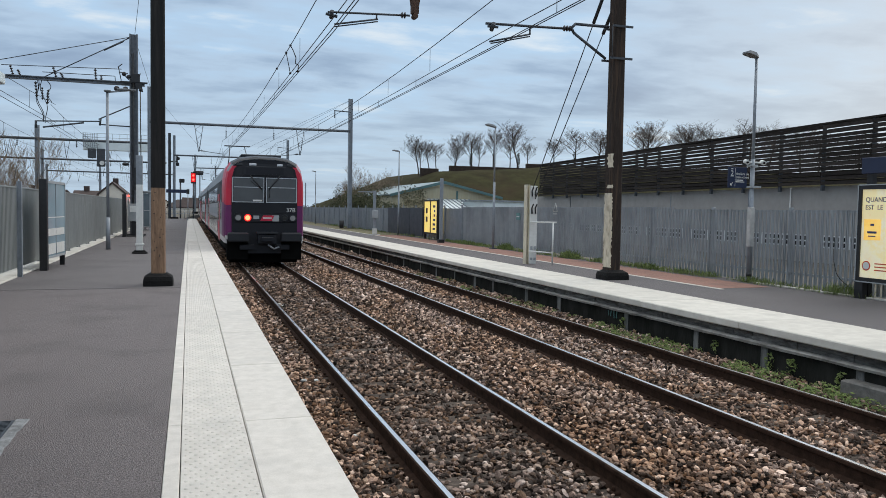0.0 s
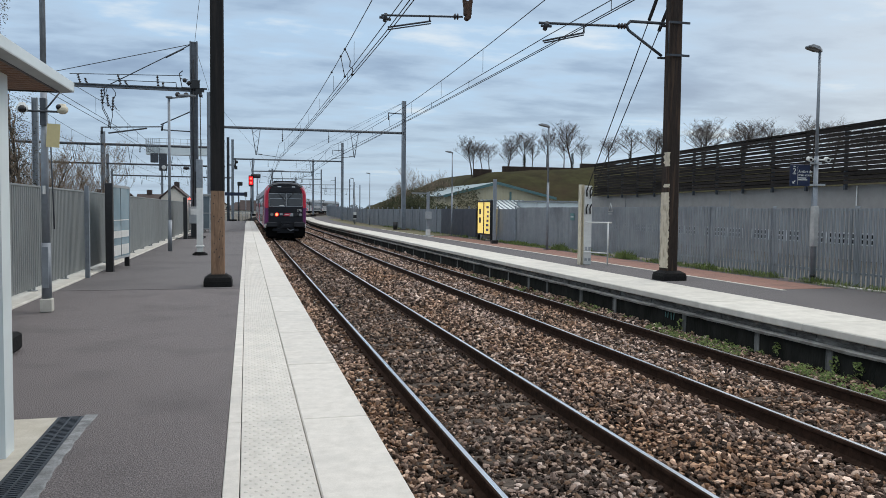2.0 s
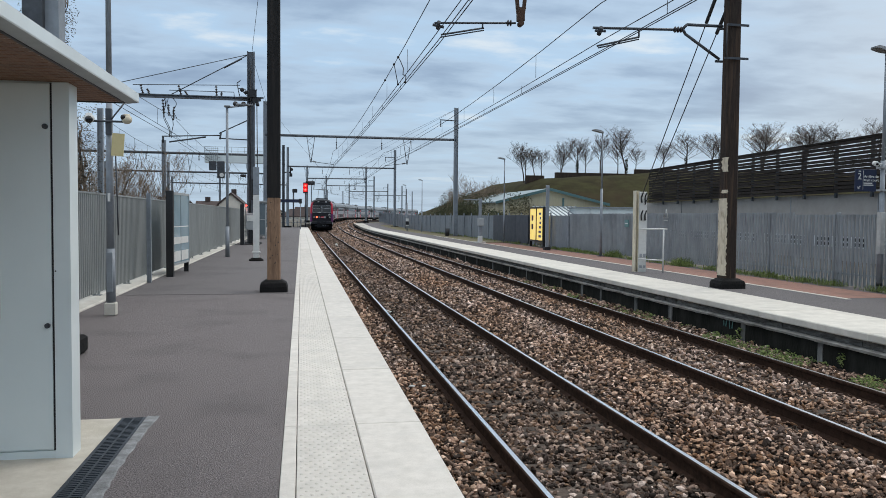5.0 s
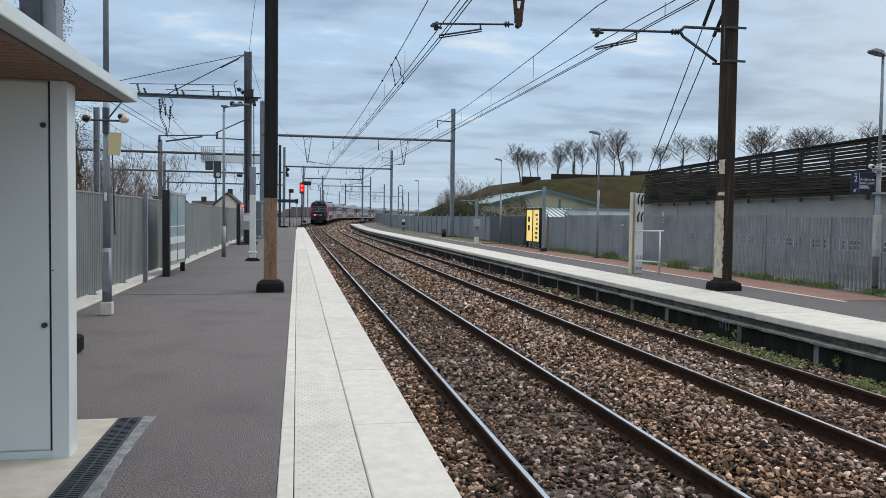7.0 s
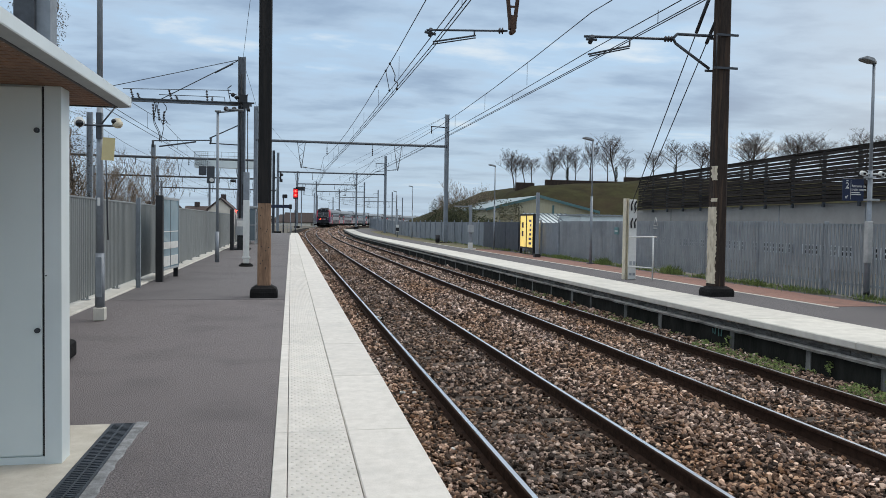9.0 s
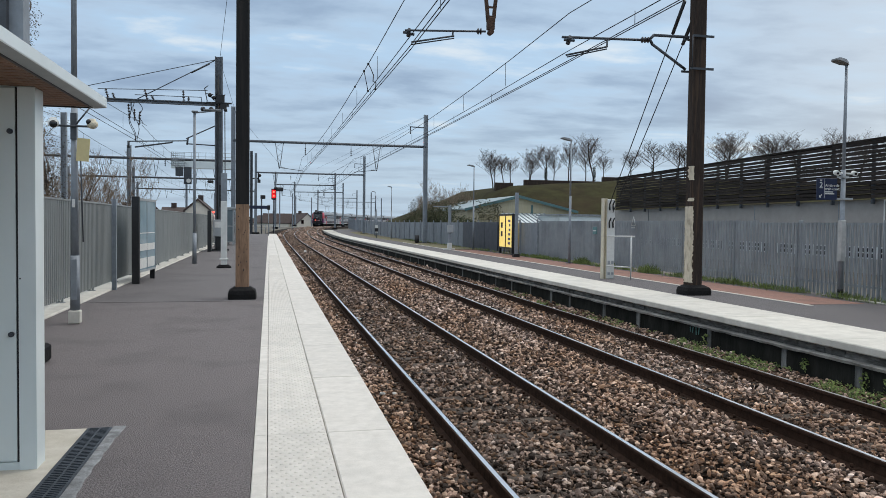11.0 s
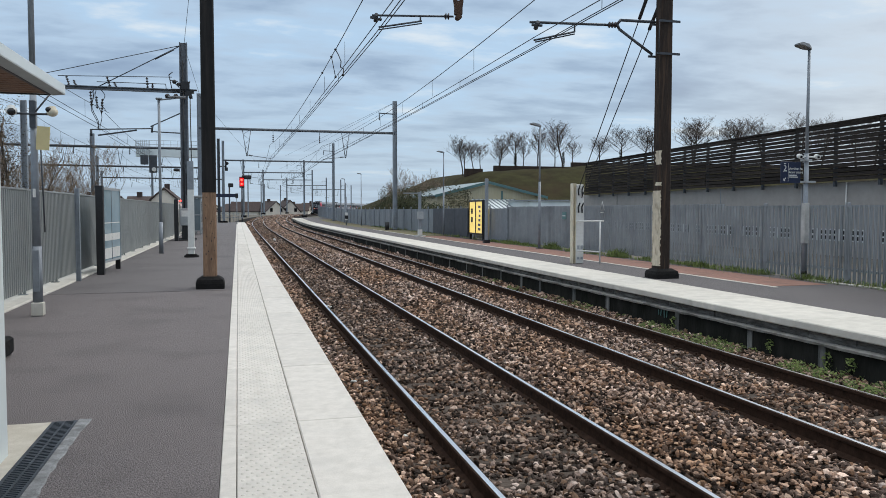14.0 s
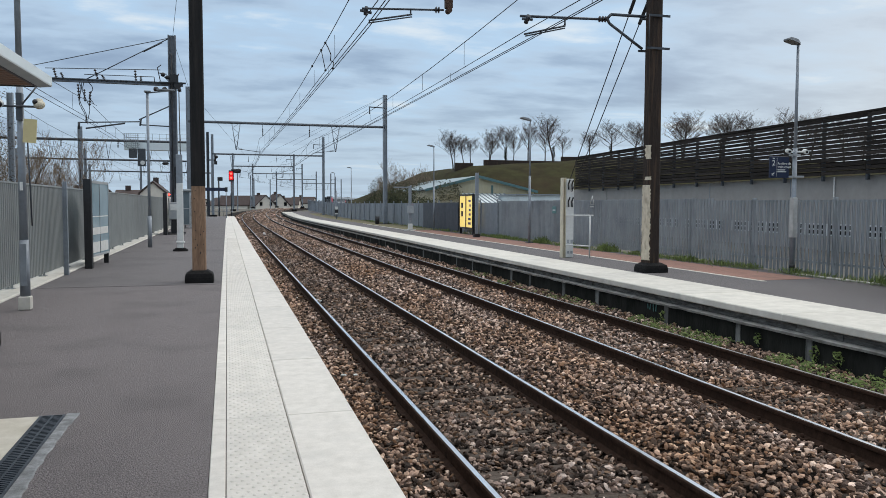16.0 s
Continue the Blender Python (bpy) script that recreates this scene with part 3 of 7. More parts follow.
def build_right_platform():
    st = stations(GY0, 118)
    g = Geo()
    g.sweep([[tp(7.75, s, -1.0), tp(7.75, s, -0.06), tp(12.6, s, -0.06), tp(12.6, s, -1.0)] for s in st])
    plat = structure("platform_right", g, M_ASPHALT2, "grey asphalt platform with pale concrete edge", "platform")
    g = Geo()
    g.sweep([[tp(8.86, s, -0.06), tp(8.86, s, 0.0), tp(12.4, s, 0.0), tp(12.4, s, -0.06)] for s in st])
    part("asphalt_surface", g, M_ASPHALT2, plat)
    # red paving along the fence
    g = Geo()
    g.sweep([[tp(10.42, s, 0.0), tp(10.42, s, 0.006), tp(11.75, s, 0.006), tp(11.75, s, 0.0)] for s in stations(13.2, 44)])
    part("red_paving", g, M_BRICK, plat, "faded red brick paving along the fence")
    g = Geo()
    g.sweep([[tp(10.32, s, 0.0), tp(10.32, s, 0.008), tp(10.41, s, 0.008), tp(10.41, s, 0.0)] for s in stations(13.0, 60)])
    part("painted_line", g, M_SLAB2, plat)
    g = Geo()
    g.sweep([[tp(10.5, s, 0.0), tp(10.6, s, 0.02), tp(12.25, s, 0.03), tp(12.25, s, 0.0)] for s in stations(44.1, 104)])
    part("dry_verge", g, M_DRYV, plat, "dry yellow-green grass strip along the fence")
    part("edging_strip", Geo().box(12.02, 12.10, 8.0, 14.2, 0.0, 0.03, bev=0.006), M_SLAB2, plat)
    # coping slabs
    L = 2.5
    me = Geo().box(0, 1.38, 0.004, L - 0.004, -0.105, 0.006, bev=0.014).mesh("coping_slab", M_SLAB2)
    i = 0
    while True:
        s = -6 + L * i
        if s + L > 118:
            break
        ob = new("coping_slab", me)
        ob.parent = plat
        ob.matrix_basis = pose(*tp(7.48, s, random.uniform(-0.002, 0.002)), 0, 0, turn_at(s + L / 2))
        i += 1
    # rough broken course under the coping, weathered ledge and dark wall below
    rng = random.Random(3)
    s = -6.0
    while s < 116:
        L2 = rng.uniform(0.35, 0.95) if 0 < s < 45 else 4
        n = 6 if L2 < 2 else 2
        for z0, z1, x0 in ((-0.226, -0.107, 7.585),):
            d = rng.uniform(-0.012, 0.03)
            rings = []
            for k in range(n + 1):
                y = s + 0.006 + (L2 - 0.012) * k / n
                e = [rng.uniform(-0.012, 0.012) for q in range(3)]
                rings.append([tp(x0 + d + e[0], y, z0), tp(x0 + d + e[1], y, (z0 + z1) / 2), tp(x0 + d + e[2], y, z1), tp(7.76, y, z1), tp(7.76, y, z0)])
            part("rough_block", Geo().sweep(rings), M_COURSE, plat)
        s += L2
    rings = []
    for s in [-6 + 0.25 * k for k in range(480)]:
        w = rng.uniform(-0.010, 0.012)
        rings.append([tp(7.48 + w, s, -0.272 + rng.uniform(-0.008, 0.006)), tp(7.465 + w, s, -0.235), tp(7.52, s, -0.226), tp(7.80, s, -0.226), tp(7.80, s, -0.272)])
    part("ledge", Geo().sweep(rings), M_LEDGE, plat, "weathered pale concrete ledge")
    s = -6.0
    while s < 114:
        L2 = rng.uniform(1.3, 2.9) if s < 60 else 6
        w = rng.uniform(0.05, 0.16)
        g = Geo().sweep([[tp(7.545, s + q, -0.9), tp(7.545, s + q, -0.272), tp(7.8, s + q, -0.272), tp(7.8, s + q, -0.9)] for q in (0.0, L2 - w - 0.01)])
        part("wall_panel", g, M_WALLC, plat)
        g = Geo().sweep([[tp(7.535, s + q, -0.9), tp(7.537, s + q, -0.274), tp(7.8, s + q, -0.274), tp(7.8, s + q, -0.9)] for q in (L2 - w - 0.005, L2 - 0.005)])
        part("wall_post", g, M_STREAK, plat, "lime-streaked pale joint")
        s += L2
    # teal paint strokes sprayed on the wall
    g = Geo()
    for y, z0, z1, a in ((12.36, -0.42, -0.29, 8), (12.45, -0.43, -0.28, -6), (12.56, -0.41, -0.30, 12), (12.64, -0.40, -0.31, -10)):
        g.box(-0.002, 0.002, -0.014, 0.014, -(z1 - z0) / 2, (z1 - z0) / 2, mat=pose(7.531, y, (z0 + z1) / 2, a, 0, 0))
    part("paint_stroke", g, M_TEALPAINT, plat, "faded teal spray-painted strokes")


# ---- fences ----
def build_left_fence():
    fence = thing("fence", "ribbed grey sheet-metal fence along the platform", "fence", "", "structure")
    L = 2.45
    X = -3.6
    g = Geo()
    ring0 = []
    n = int(L / 0.118)
    for i in range(n):
        y = i * L / n
        w = L / n
        for dy, dx in ((0.0, 0.0), (0.55, 0.0), (0.68, -0.028), (0.87, -0.028)):
            ring0.append((dx, y + dy * w))
    ring0.append((0, L))
    pts = ring0
    for z0, z1 in ((0.09, 1.86),):
        g.sweep([[(x, y, z0) for x, y in pts] + [(x - 0.006, y, z0) for x, y in reversed(pts)], [(x, y, z1) for x, y in pts] + [(x - 0.006, y, z1) for x, y in reversed(pts)]])
    sheet = g.mesh("fence_panel", M_FENCE)
    cap = Geo().box(-0.04, 0.012, 0, L, 1.86, 1.895, bev=0.005).mesh("top_rail", M_FENCE)
    post = Geo().box(-0.10, -0.045, -0.03, 0.03, -0.1, 1.9, bev=0.004).mesh("fence_post", M_FENCE)
    foot = Geo().box(-0.09, 0.05, -0.06, 0.06, 0.035, 0.05, bev=0.004).box(-0.02, 0.02, -0.02, 0.02, 0.04, 0.12).mesh("fence_foot", M_FENCE)
    for i in range(24):
        y = 5.0 + i * L
        for nm, me in (("fence_panel", sheet), ("top_rail", cap), ("fence_post", post), ("fence_foot", foot)):
            ob = new(nm, me)
            ob.parent = fence
            ob.matrix_basis = pose(X, y + (0.02 if nm == "fence_panel" else 0), 0)
    return fence


def build_right_fence():
    fence = thing("palisade_fence", "blue-grey steel palisade fence behind the platform", "fence", "", "structure")
    X = 12.32
    pale = Geo()
    for x, y in ((0, 0),):
        ring = [(0.034, -0.030), (0.0, -0.028), (0.0, -0.008), (0.026, -0.006), (0.026, 0.006), (0.0, 0.008), (0.0, 0.028), (0.034, 0.030)]
        pale.sweep([[(a, b, 0.02) for a, b in ring], [(a, b, 1.645) for a, b in ring]])
    me = pale.mesh("pale", M_FENCER)
    y = 3.0
    while y < 34:
        ob = new("pale", me)
        ob.parent = fence
        ob.matrix_basis = pose(X, y, random.uniform(-0.006, 0.006) + (0.055 if y > 17.5 else 0), 0, 0, 90 * 0)
        y += 0.128
    for z in (0.26, 1.595):
        g = Geo().box(X + 0.044, X + 0.075, 3, 34, z, z + 0.05)
        part("fence_rail", g, M_FENCER, fence)
    pm = Geo().box(X + 0.044, X + 0.12, -0.035, 0.035, -0.1, 1.7, bev=0.004).mesh("fence_post", M_FENCER)
    for i in range(13):
        ob = new("fence_post", pm)
        ob.parent = fence
        ob.matrix_basis = pose(0, 3.0 + i * 2.6, 0)
    # closed sheets further along, following the bend
    s = 34.2
    while s < 150:
        L = 2.6
        g = Geo()
        g.sweep([[tp(X, s + q, 0.05), tp(X + (0.03 if i % 2 else 0), s + q, 1.62), tp(X + 0.05, s + q, 1.62), tp(X + 0.05, s + q, 0.05)] for i, q in enumerate((0.0, 0.5, 1.0, 1.5, 2.0, L - 0.03))])
        part("fence_panel", g, M_FENCEP, fence)
        g = Geo()
        p = tp(X - 0.02, s, 0)
        g.box(p.x - 0.03, p.x + 0.03, p.y - 0.03, p.y + 0.03, p.z - 0.2, p.z + 1.78)
        part("fence_post", g, M_STEEL, fence)
        s += L


def build_back_wall():
    """Concrete building behind the fence with a slatted timber screen on top."""
    def P(y, d, z):
        return Vector((22.0 + 0.07 * (y - 21.6) + d, y, z))
    house = thing("concrete_building", "long grey concrete building with dark slatted timber screen on top", "building")
    g = Geo().sweep([[P(y, 0, -1.0), P(y, 0, 2.62), P(y, 6, 2.62), P(y, 6, -1.0)] for y in (-12, 20, 51)])
    part("wall", g, M_CONCRETE, house)
    y = -10.0
    while y < 50:
        g = Geo().box(-0.02, 0.0, 0, 0.03, -0.9, 2.6, mat=Matrix.Translation(P(y, 0, 0)))
        part("wall_joint", g, M_STEEL if int(y * 7) % 3 == 0 else M_DARKSTEEL, house)
        y += 6.1
    # slats
    nb = 13
    y = -10.0
    seg = 2.3
    rng = random.Random(8)
    while y < 49.5:
        y1 = min(y + seg, 50.2)
        for k in range(nb):
            z = 2.66 + k * 0.167
            drop = rng.uniform(-0.012, 0.012)
            g = Geo().sweep([[P(q, -0.28, z + drop), P(q, -0.28, z + 0.122 + drop), P(q, -0.23, z + 0.122 + drop), P(q, -0.23, z + drop)] for q in (y + 0.01, y1 - 0.01)])
            part("slat", g, M_SLAT, house)
            if k < 7 or rng.random() < 0.5:
                g = Geo().sweep([[P(q, -0.02, z + 0.09), P(q, -0.02, z + 0.175), P(q, 0.02, z + 0.175), P(q, 0.02, z + 0.09)] for q in (y + 0.01, y1 - 0.01)])
                part("slat", g, M_SLAT, house)
        g = Geo().sweep([[P(q, -0.22, 2.45), P(q, -0.22, 4.86), P(q, -0.1, 4.86), P(q, -0.1, 2.45)] for q in (y - 0.05, y + 0.05)])
        part("screen_post", g, M_DARKSTEEL, house)
        y += seg
    g = Geo().sweep([[P(q, -0.3, 4.83), P(q, -0.3, 4.89), P(q, 0.05, 4.89), P(q, 0.05, 4.83)] for q in (-10, 50.3)])
    part("cap_board", g, M_SLAT, house)
    # windows low in the wall
    y = 6.0
    glass = material("dark_glass", (0.02, 0.022, 0.025), (0.015, 0.016, 0.018), 2, 0.1)
    while y < 46:
        win = part("window", Geo().sweep([[P(q, -0.03, 0.40), P(q, -0.03, 0.80), P(q, 0.02, 0.80), P(q, 0.02, 0.40)] for q in (y, y + 3.5)]), glass, house)
        g = Geo()
        for q in [0.43 * i for i in range(8)] + [3.42]:
            g.sweep([[P(r, -0.055, 0.40), P(r, -0.055, 0.80), P(r, -0.03, 0.80), P(r, -0.03, 0.40)] for r in (y + q, y + q + 0.075)])
        for z in (0.37, 0.575, 0.78):
            g.sweep([[P(r, -0.06, z), P(r, -0.06, z + 0.05), P(r, -0.03, z + 0.05), P(r, -0.03, z)] for r in (y, y + 3.5)])
        part("window_frame", g, M_SASH, win)
        y += 4.25
    part("downpipe", Geo().cyl(P(24.0, -0.06, -0.9), P(24.0, -0.06, 2.6), 0.025, seg=8), M_WHITE, house, "white downpipe")
    g = Geo().box(12.7, 24, -14, 130, -0.95, -0.2)
    structure("verge_right", g, M_GROUND, "rough strip of ground behind the palisade fence", "ground")


build_ground()
build_bed()
build_stones()
build_track("railway track beside the near platform, rusty rails with bright heads", (1.84, 3.345), RZ)
build_track("second railway track on wooden sleepers in ballast", (5.24, 6.745), RZ2)
build_left_platform()
build_right_platform()
build_left_fence()
build_right_fence()
build_back_wall()


# ---- small tools for things ----
M_SLEEVE = material("peeling_sleeve_paint", (0.50, 0.50, 0.48), (0.38, 0.38, 0.365), 7, 0.8, 0, 0.3, 40, c=(0.24, 0.25, 0.25), stain=4, world_space=True)


def words(body, size, mat, parent, m, name="lettering", depth=0.002):
    cu = bpy.data.curves.new(name, "FONT")
    cu.body, cu.size, cu.extrude = body, size, depth
    tmp = bpy.data.objects.new(name, cu)
    scene.collection.objects.link(tmp)
    me = bpy.data.meshes.new_from_object(tmp)
    bpy.data.objects.remove(tmp)
    me.materials.clear()
    me.materials.append(mat)
    ob = new(name, me)
    ob.parent = parent
    ob.matrix_basis = m
    return ob


def i_beam(g, p, h, w=0.30, d=0.26, t=0.03, m=0):
    x, y, z = p
    g.box(x - w / 2, x - w / 2 + t, y - d / 2, y + d / 2, z, z + h, m)
    g.box(x + w / 2 - t, x + w / 2, y - d / 2, y + d / 2, z, z + h, m)
    g.box(x - w / 2 + t, x + w / 2 - t, y - t / 2, y + t / 2, z, z + h, m)
    return g


def insulator(g, p0, p1, r=0.055, n=4, m=0):
    p0, p1 = Vector(p0), Vector(p1)
    g.cyl(p0, p1, r * 0.35, seg=6, m=m)
    for i in range(n):
        c = p0.lerp(p1, (i + 0.5) / n)
        w = (p1 - p0).normalized() * (p1 - p0).length * 0.2 / n
        g.cyl(c - w, c + w, r, r * 0.6, 8, m)
    return g


M_TRAFFIC = glow("red_lamp_glow", (1.0, 0.03, 0.02), 9.0)
M_INS = material("dark_porcelain", (0.035, 0.025, 0.025), (0.02, 0.015, 0.015), 5, 0.3)
M_RUST = material("rusty_iron", (0.10, 0.055, 0.035), (0.055, 0.033, 0.025), 16, 0.85, 0.2, 0.4, 60, world_space=True)
M_WIRE = material("dark_wire", (0.035, 0.037, 0.042), (0.025, 0.026, 0.03), 4, 0.6, 0.3)
M_NAVY = material("navy_enamel", (0.012, 0.02, 0.055), (0.010, 0.016, 0.045), 4, 0.4)
M_YELLOWP = material("yellow_plate", (0.64, 0.54, 0.28), (0.58, 0.48, 0.25), 8, 0.6, c=(0.52, 0.45, 0.27))
M_CREAMB = material("cream_housing", (0.66, 0.60, 0.46), (0.56, 0.50, 0.38), 8, 0.5)
M_LENS = material("dark_lens", (0.01, 0.01, 0.011), (0.008, 0.008, 0.009), 3, 0.1)
M_GREYBOX = material("grey_cabinet", (0.36, 0.38, 0.39), (0.30, 0.32, 0.33), 5, 0.6, world_space=True)
M_DRAIN = material("drain_iron", (0.055, 0.066, 0.08), (0.028, 0.034, 0.042), 20, 0.6, 0.4, 0.2, 60, world_space=True)
M_PATCH = material("patched_mortar", (0.30, 0.31, 0.315), (0.11, 0.112, 0.113), 9, 0.9, 0, 0.4, 60, world_space=True)
M_APRON = material("apron_concrete", (0.60, 0.56, 0.48), (0.48, 0.44, 0.37), 6, 0.85, 0, 0.15, 60, c=(0.42, 0.38, 0.30), stain=2, world_space=True)


# ---- the near platform ----
def build_shelter():
    sh = thing("platform_shelter", "pale grey-green metal shelter with wood-lined roof", "shelter")
    g = Geo().box(-3.2, -1.475, 5.06, 5.22, 0.035, 2.318)
    part("end_wall", g, M_PANEL, sh)
    g = Geo().box(-3.2, -1.475, 5.045, 5.06, 0.0, 0.05)
    part("plinth", g, M_PANEL, sh)
    door = part("door_panel", Geo().box(-2.55, -1.487, 5.040, 5.058, 0.06, 2.305, bev=0.003), M_PANEL, sh)
    part("door_gap", Geo().box(-1.489, -1.472, 5.052, 5.061, 0.03, 2.312), M_BLACK, sh)
    for z in (2.045, 0.83):
        k = Geo().cyl((-1.512, 5.042, z), (-1.512, 5.022, z), 0.016, seg=12).cyl((-1.512, 5.024, z), (-1.512, 5.010, z), 0.010, seg=10)
        part("door_knob", k, M_DARKSTEEL, door, "small dark turn lock")
    part("keyhole", Geo().cyl((-1.463, 5.0385, 1.165), (-1.463, 5.034, 1.165), 0.005, seg=8), M_BLACK, sh)
    fr = Geo().box(-2.35, -1.775, 5.026, 5.04, 0.87, 0.885).box(-2.35, -1.775, 5.026, 5.04, 2.07, 2.085).box(-1.79, -1.775, 5.026, 5.04, 0.885, 2.07)
    part("notice_frame", fr, M_WHITE, door)
    part("corner_post", Geo().box(-1.472, -1.376, 5.035, 5.21, 0.0, 2.316, bev=0.004), M_PANELL, sh, "pale grey corner post")
    # roof with wood soffit
    g = Geo()
    # slot 1: darker grey paints the shade on the lip below the fascia
    g.sweep([[(-1.245, y, 2.332), (-1.169, y, 2.340), (-1.165, y, 2.346), (-1.165, y, 2.408), (-1.18, y, 2.415), (-4.3, y, 2.51), (-4.3, y, 2.36)] for y in (-2.0, 6.03)], slots=[1, 0, 0, 0, 0, 0, 0])
    roof = part("roof", g, [M_PANELL, M_GREYBOX], sh)
    # solid black strips draw the shadow line between fascia and soffit
    part("shadow_gap", Geo().box(-1.262, -1.246, -2, 5.97, 2.327, 2.3565).box(-4.2, -1.264, 5.955, 5.975, 2.325, 2.356), M_BLACK, roof)
    y = -1.9
    while y < 5.86:
        part("soffit_board", Geo().box(-4.2, -1.264, y, y + 0.088, 2.330, 2.356, bev=0.004), M_SOFFIT, roof)
        y += 0.098
    part("soffit_backing", Geo().box(-4.2, -1.264, -1.9, 5.95, 2.3565, 2.36), M_BLACK, roof)
    # the roof falls slightly towards its near end
    roof.matrix_basis = Matrix.Translation((0, 6.03, 2.36)) @ Matrix.Rotation(radians(0.75), 4, "X") @ Matrix.Translation((0, -6.03, -2.36))
    part("corner_post", Geo().box(-1.472, -1.376, -1.8, -1.62, 0, 2.235), M_PANELL, sh)


def build_apron():
    g = Geo().box(-3.3, -1.290, -3, 5.965, -0.05, 0.005, bev=0.004)
    structure("apron", g, M_APRON, "stained cream concrete apron under the shelter", "paving")
    dr = thing("drain_channel", "black slotted drain channel between concrete and asphalt", "drain")
    part("frame", Geo().box(-1.288, -1.268, -3, 5.96, -0.05, 0.009).box(-1.208, -1.196, -3, 5.96, -0.05, 0.009).box(-1.136, -1.118, -3, 5.96, -0.05, 0.009), M_DRAIN, dr)
    part("trough", Geo().box(-1.268, -1.136, -3, 5.96, -0.05, 0.001), M_BLACK, dr)
    bar = Geo().box(-1.267, -1.209, 0, 0.017, 0.001, 0.0085).box(-1.195, -1.137, 0, 0.017, 0.001, 0.0085).mesh("grate_bar", M_DRAIN)
    y = 3.0
    while y < 5.95:
        ob = new("grate_bar", bar)
        ob.parent = dr
        ob.matrix_basis = pose(0, y, 0)
        y += 0.032
    g = Geo()
    rng = random.Random(5)
    ys = [2.6 + 0.085 * i for i in range(41)]
    o = len(g.v)
    n = len(ys)
    for i in range(n):
        xr = -1.045 + 0.016 * math.sin(ys[i] * 2.1) + rng.uniform(-0.008, 0.008)
        g.v += [(-1.117, ys[i], 0.0), (-1.117, ys[i], 0.006), (xr, ys[i], 0.004), (xr + 0.01, ys[i], 0.0)]
    for i in range(n - 1):
        for j in range(3):
            g.face([i * 4 + j, i * 4 + j + 1, i * 4 + 5 + j, i * 4 + 4 + j])
    part("mortar_edge", g, M_PATCH, dr, "cracked grey mortar patch along the drain")


def rubber_base(x, y, w, d, h, parent, mat=None):
    g = Geo()
    rings = []
    for z, k in ((0, 1.0), (h * 0.45, 1.0), (h * 0.75, 0.93), (h, 0.6)):
        r = []
        for i in range(16):
            a = 2 * math.pi * i / 16
            cx = math.copysign(min(1, abs(math.cos(a)) * 1.35), math.cos(a))
            cy = math.copysign(min(1, abs(math.sin(a)) * 1.35), math.sin(a))
            r.append((x + cx * w / 2 * k, y + cy * d / 2 * k, z))
        rings.append(r)
    g.sweep(rings, smooth=False)
    return part("footing", g, mat or M_RUBBER, parent, "black tarred footing block")


def build_left_pole():
    p = thing("timber_mast", "square timber mast, brown below and tarred black above", "catenary mast")
    X, Y = -0.515, 15.6
    def post(z0, z1, w0, w1):
        g = Geo()
        rings = []
        for z, w in ((z0, w0), (z1, w1)):
            c = w * 0.18
            rings.append([(X + a, Y + b, z) for a, b in ((-w, -w + c), (-w + c, -w), (w - c, -w), (w, -w + c), (w, w - c), (w - c, w), (-w + c, w), (-w, w - c))])
        return g.sweep(rings)
    part("lower_post", post(0.1, 1.86, 0.128, 0.126), M_POLE, p, "worn orange-brown timber")
    part("upper_post", post(1.86, 8.6, 0.130, 0.12), M_TAR, p, "tarred black timber")
    rng = random.Random(14)
    for k in range(16):
        hx, hz = X + rng.uniform(-0.09, 0.09), rng.uniform(0.35, 1.8)
        part("bolt_hole", Geo().cyl((hx, Y - 0.1305, hz), (hx, Y - 0.125, hz), rng.uniform(0.008, 0.014), seg=7), M_BLACK, p)
    rubber_base(X, Y, 0.54, 0.54, 0.24, p)


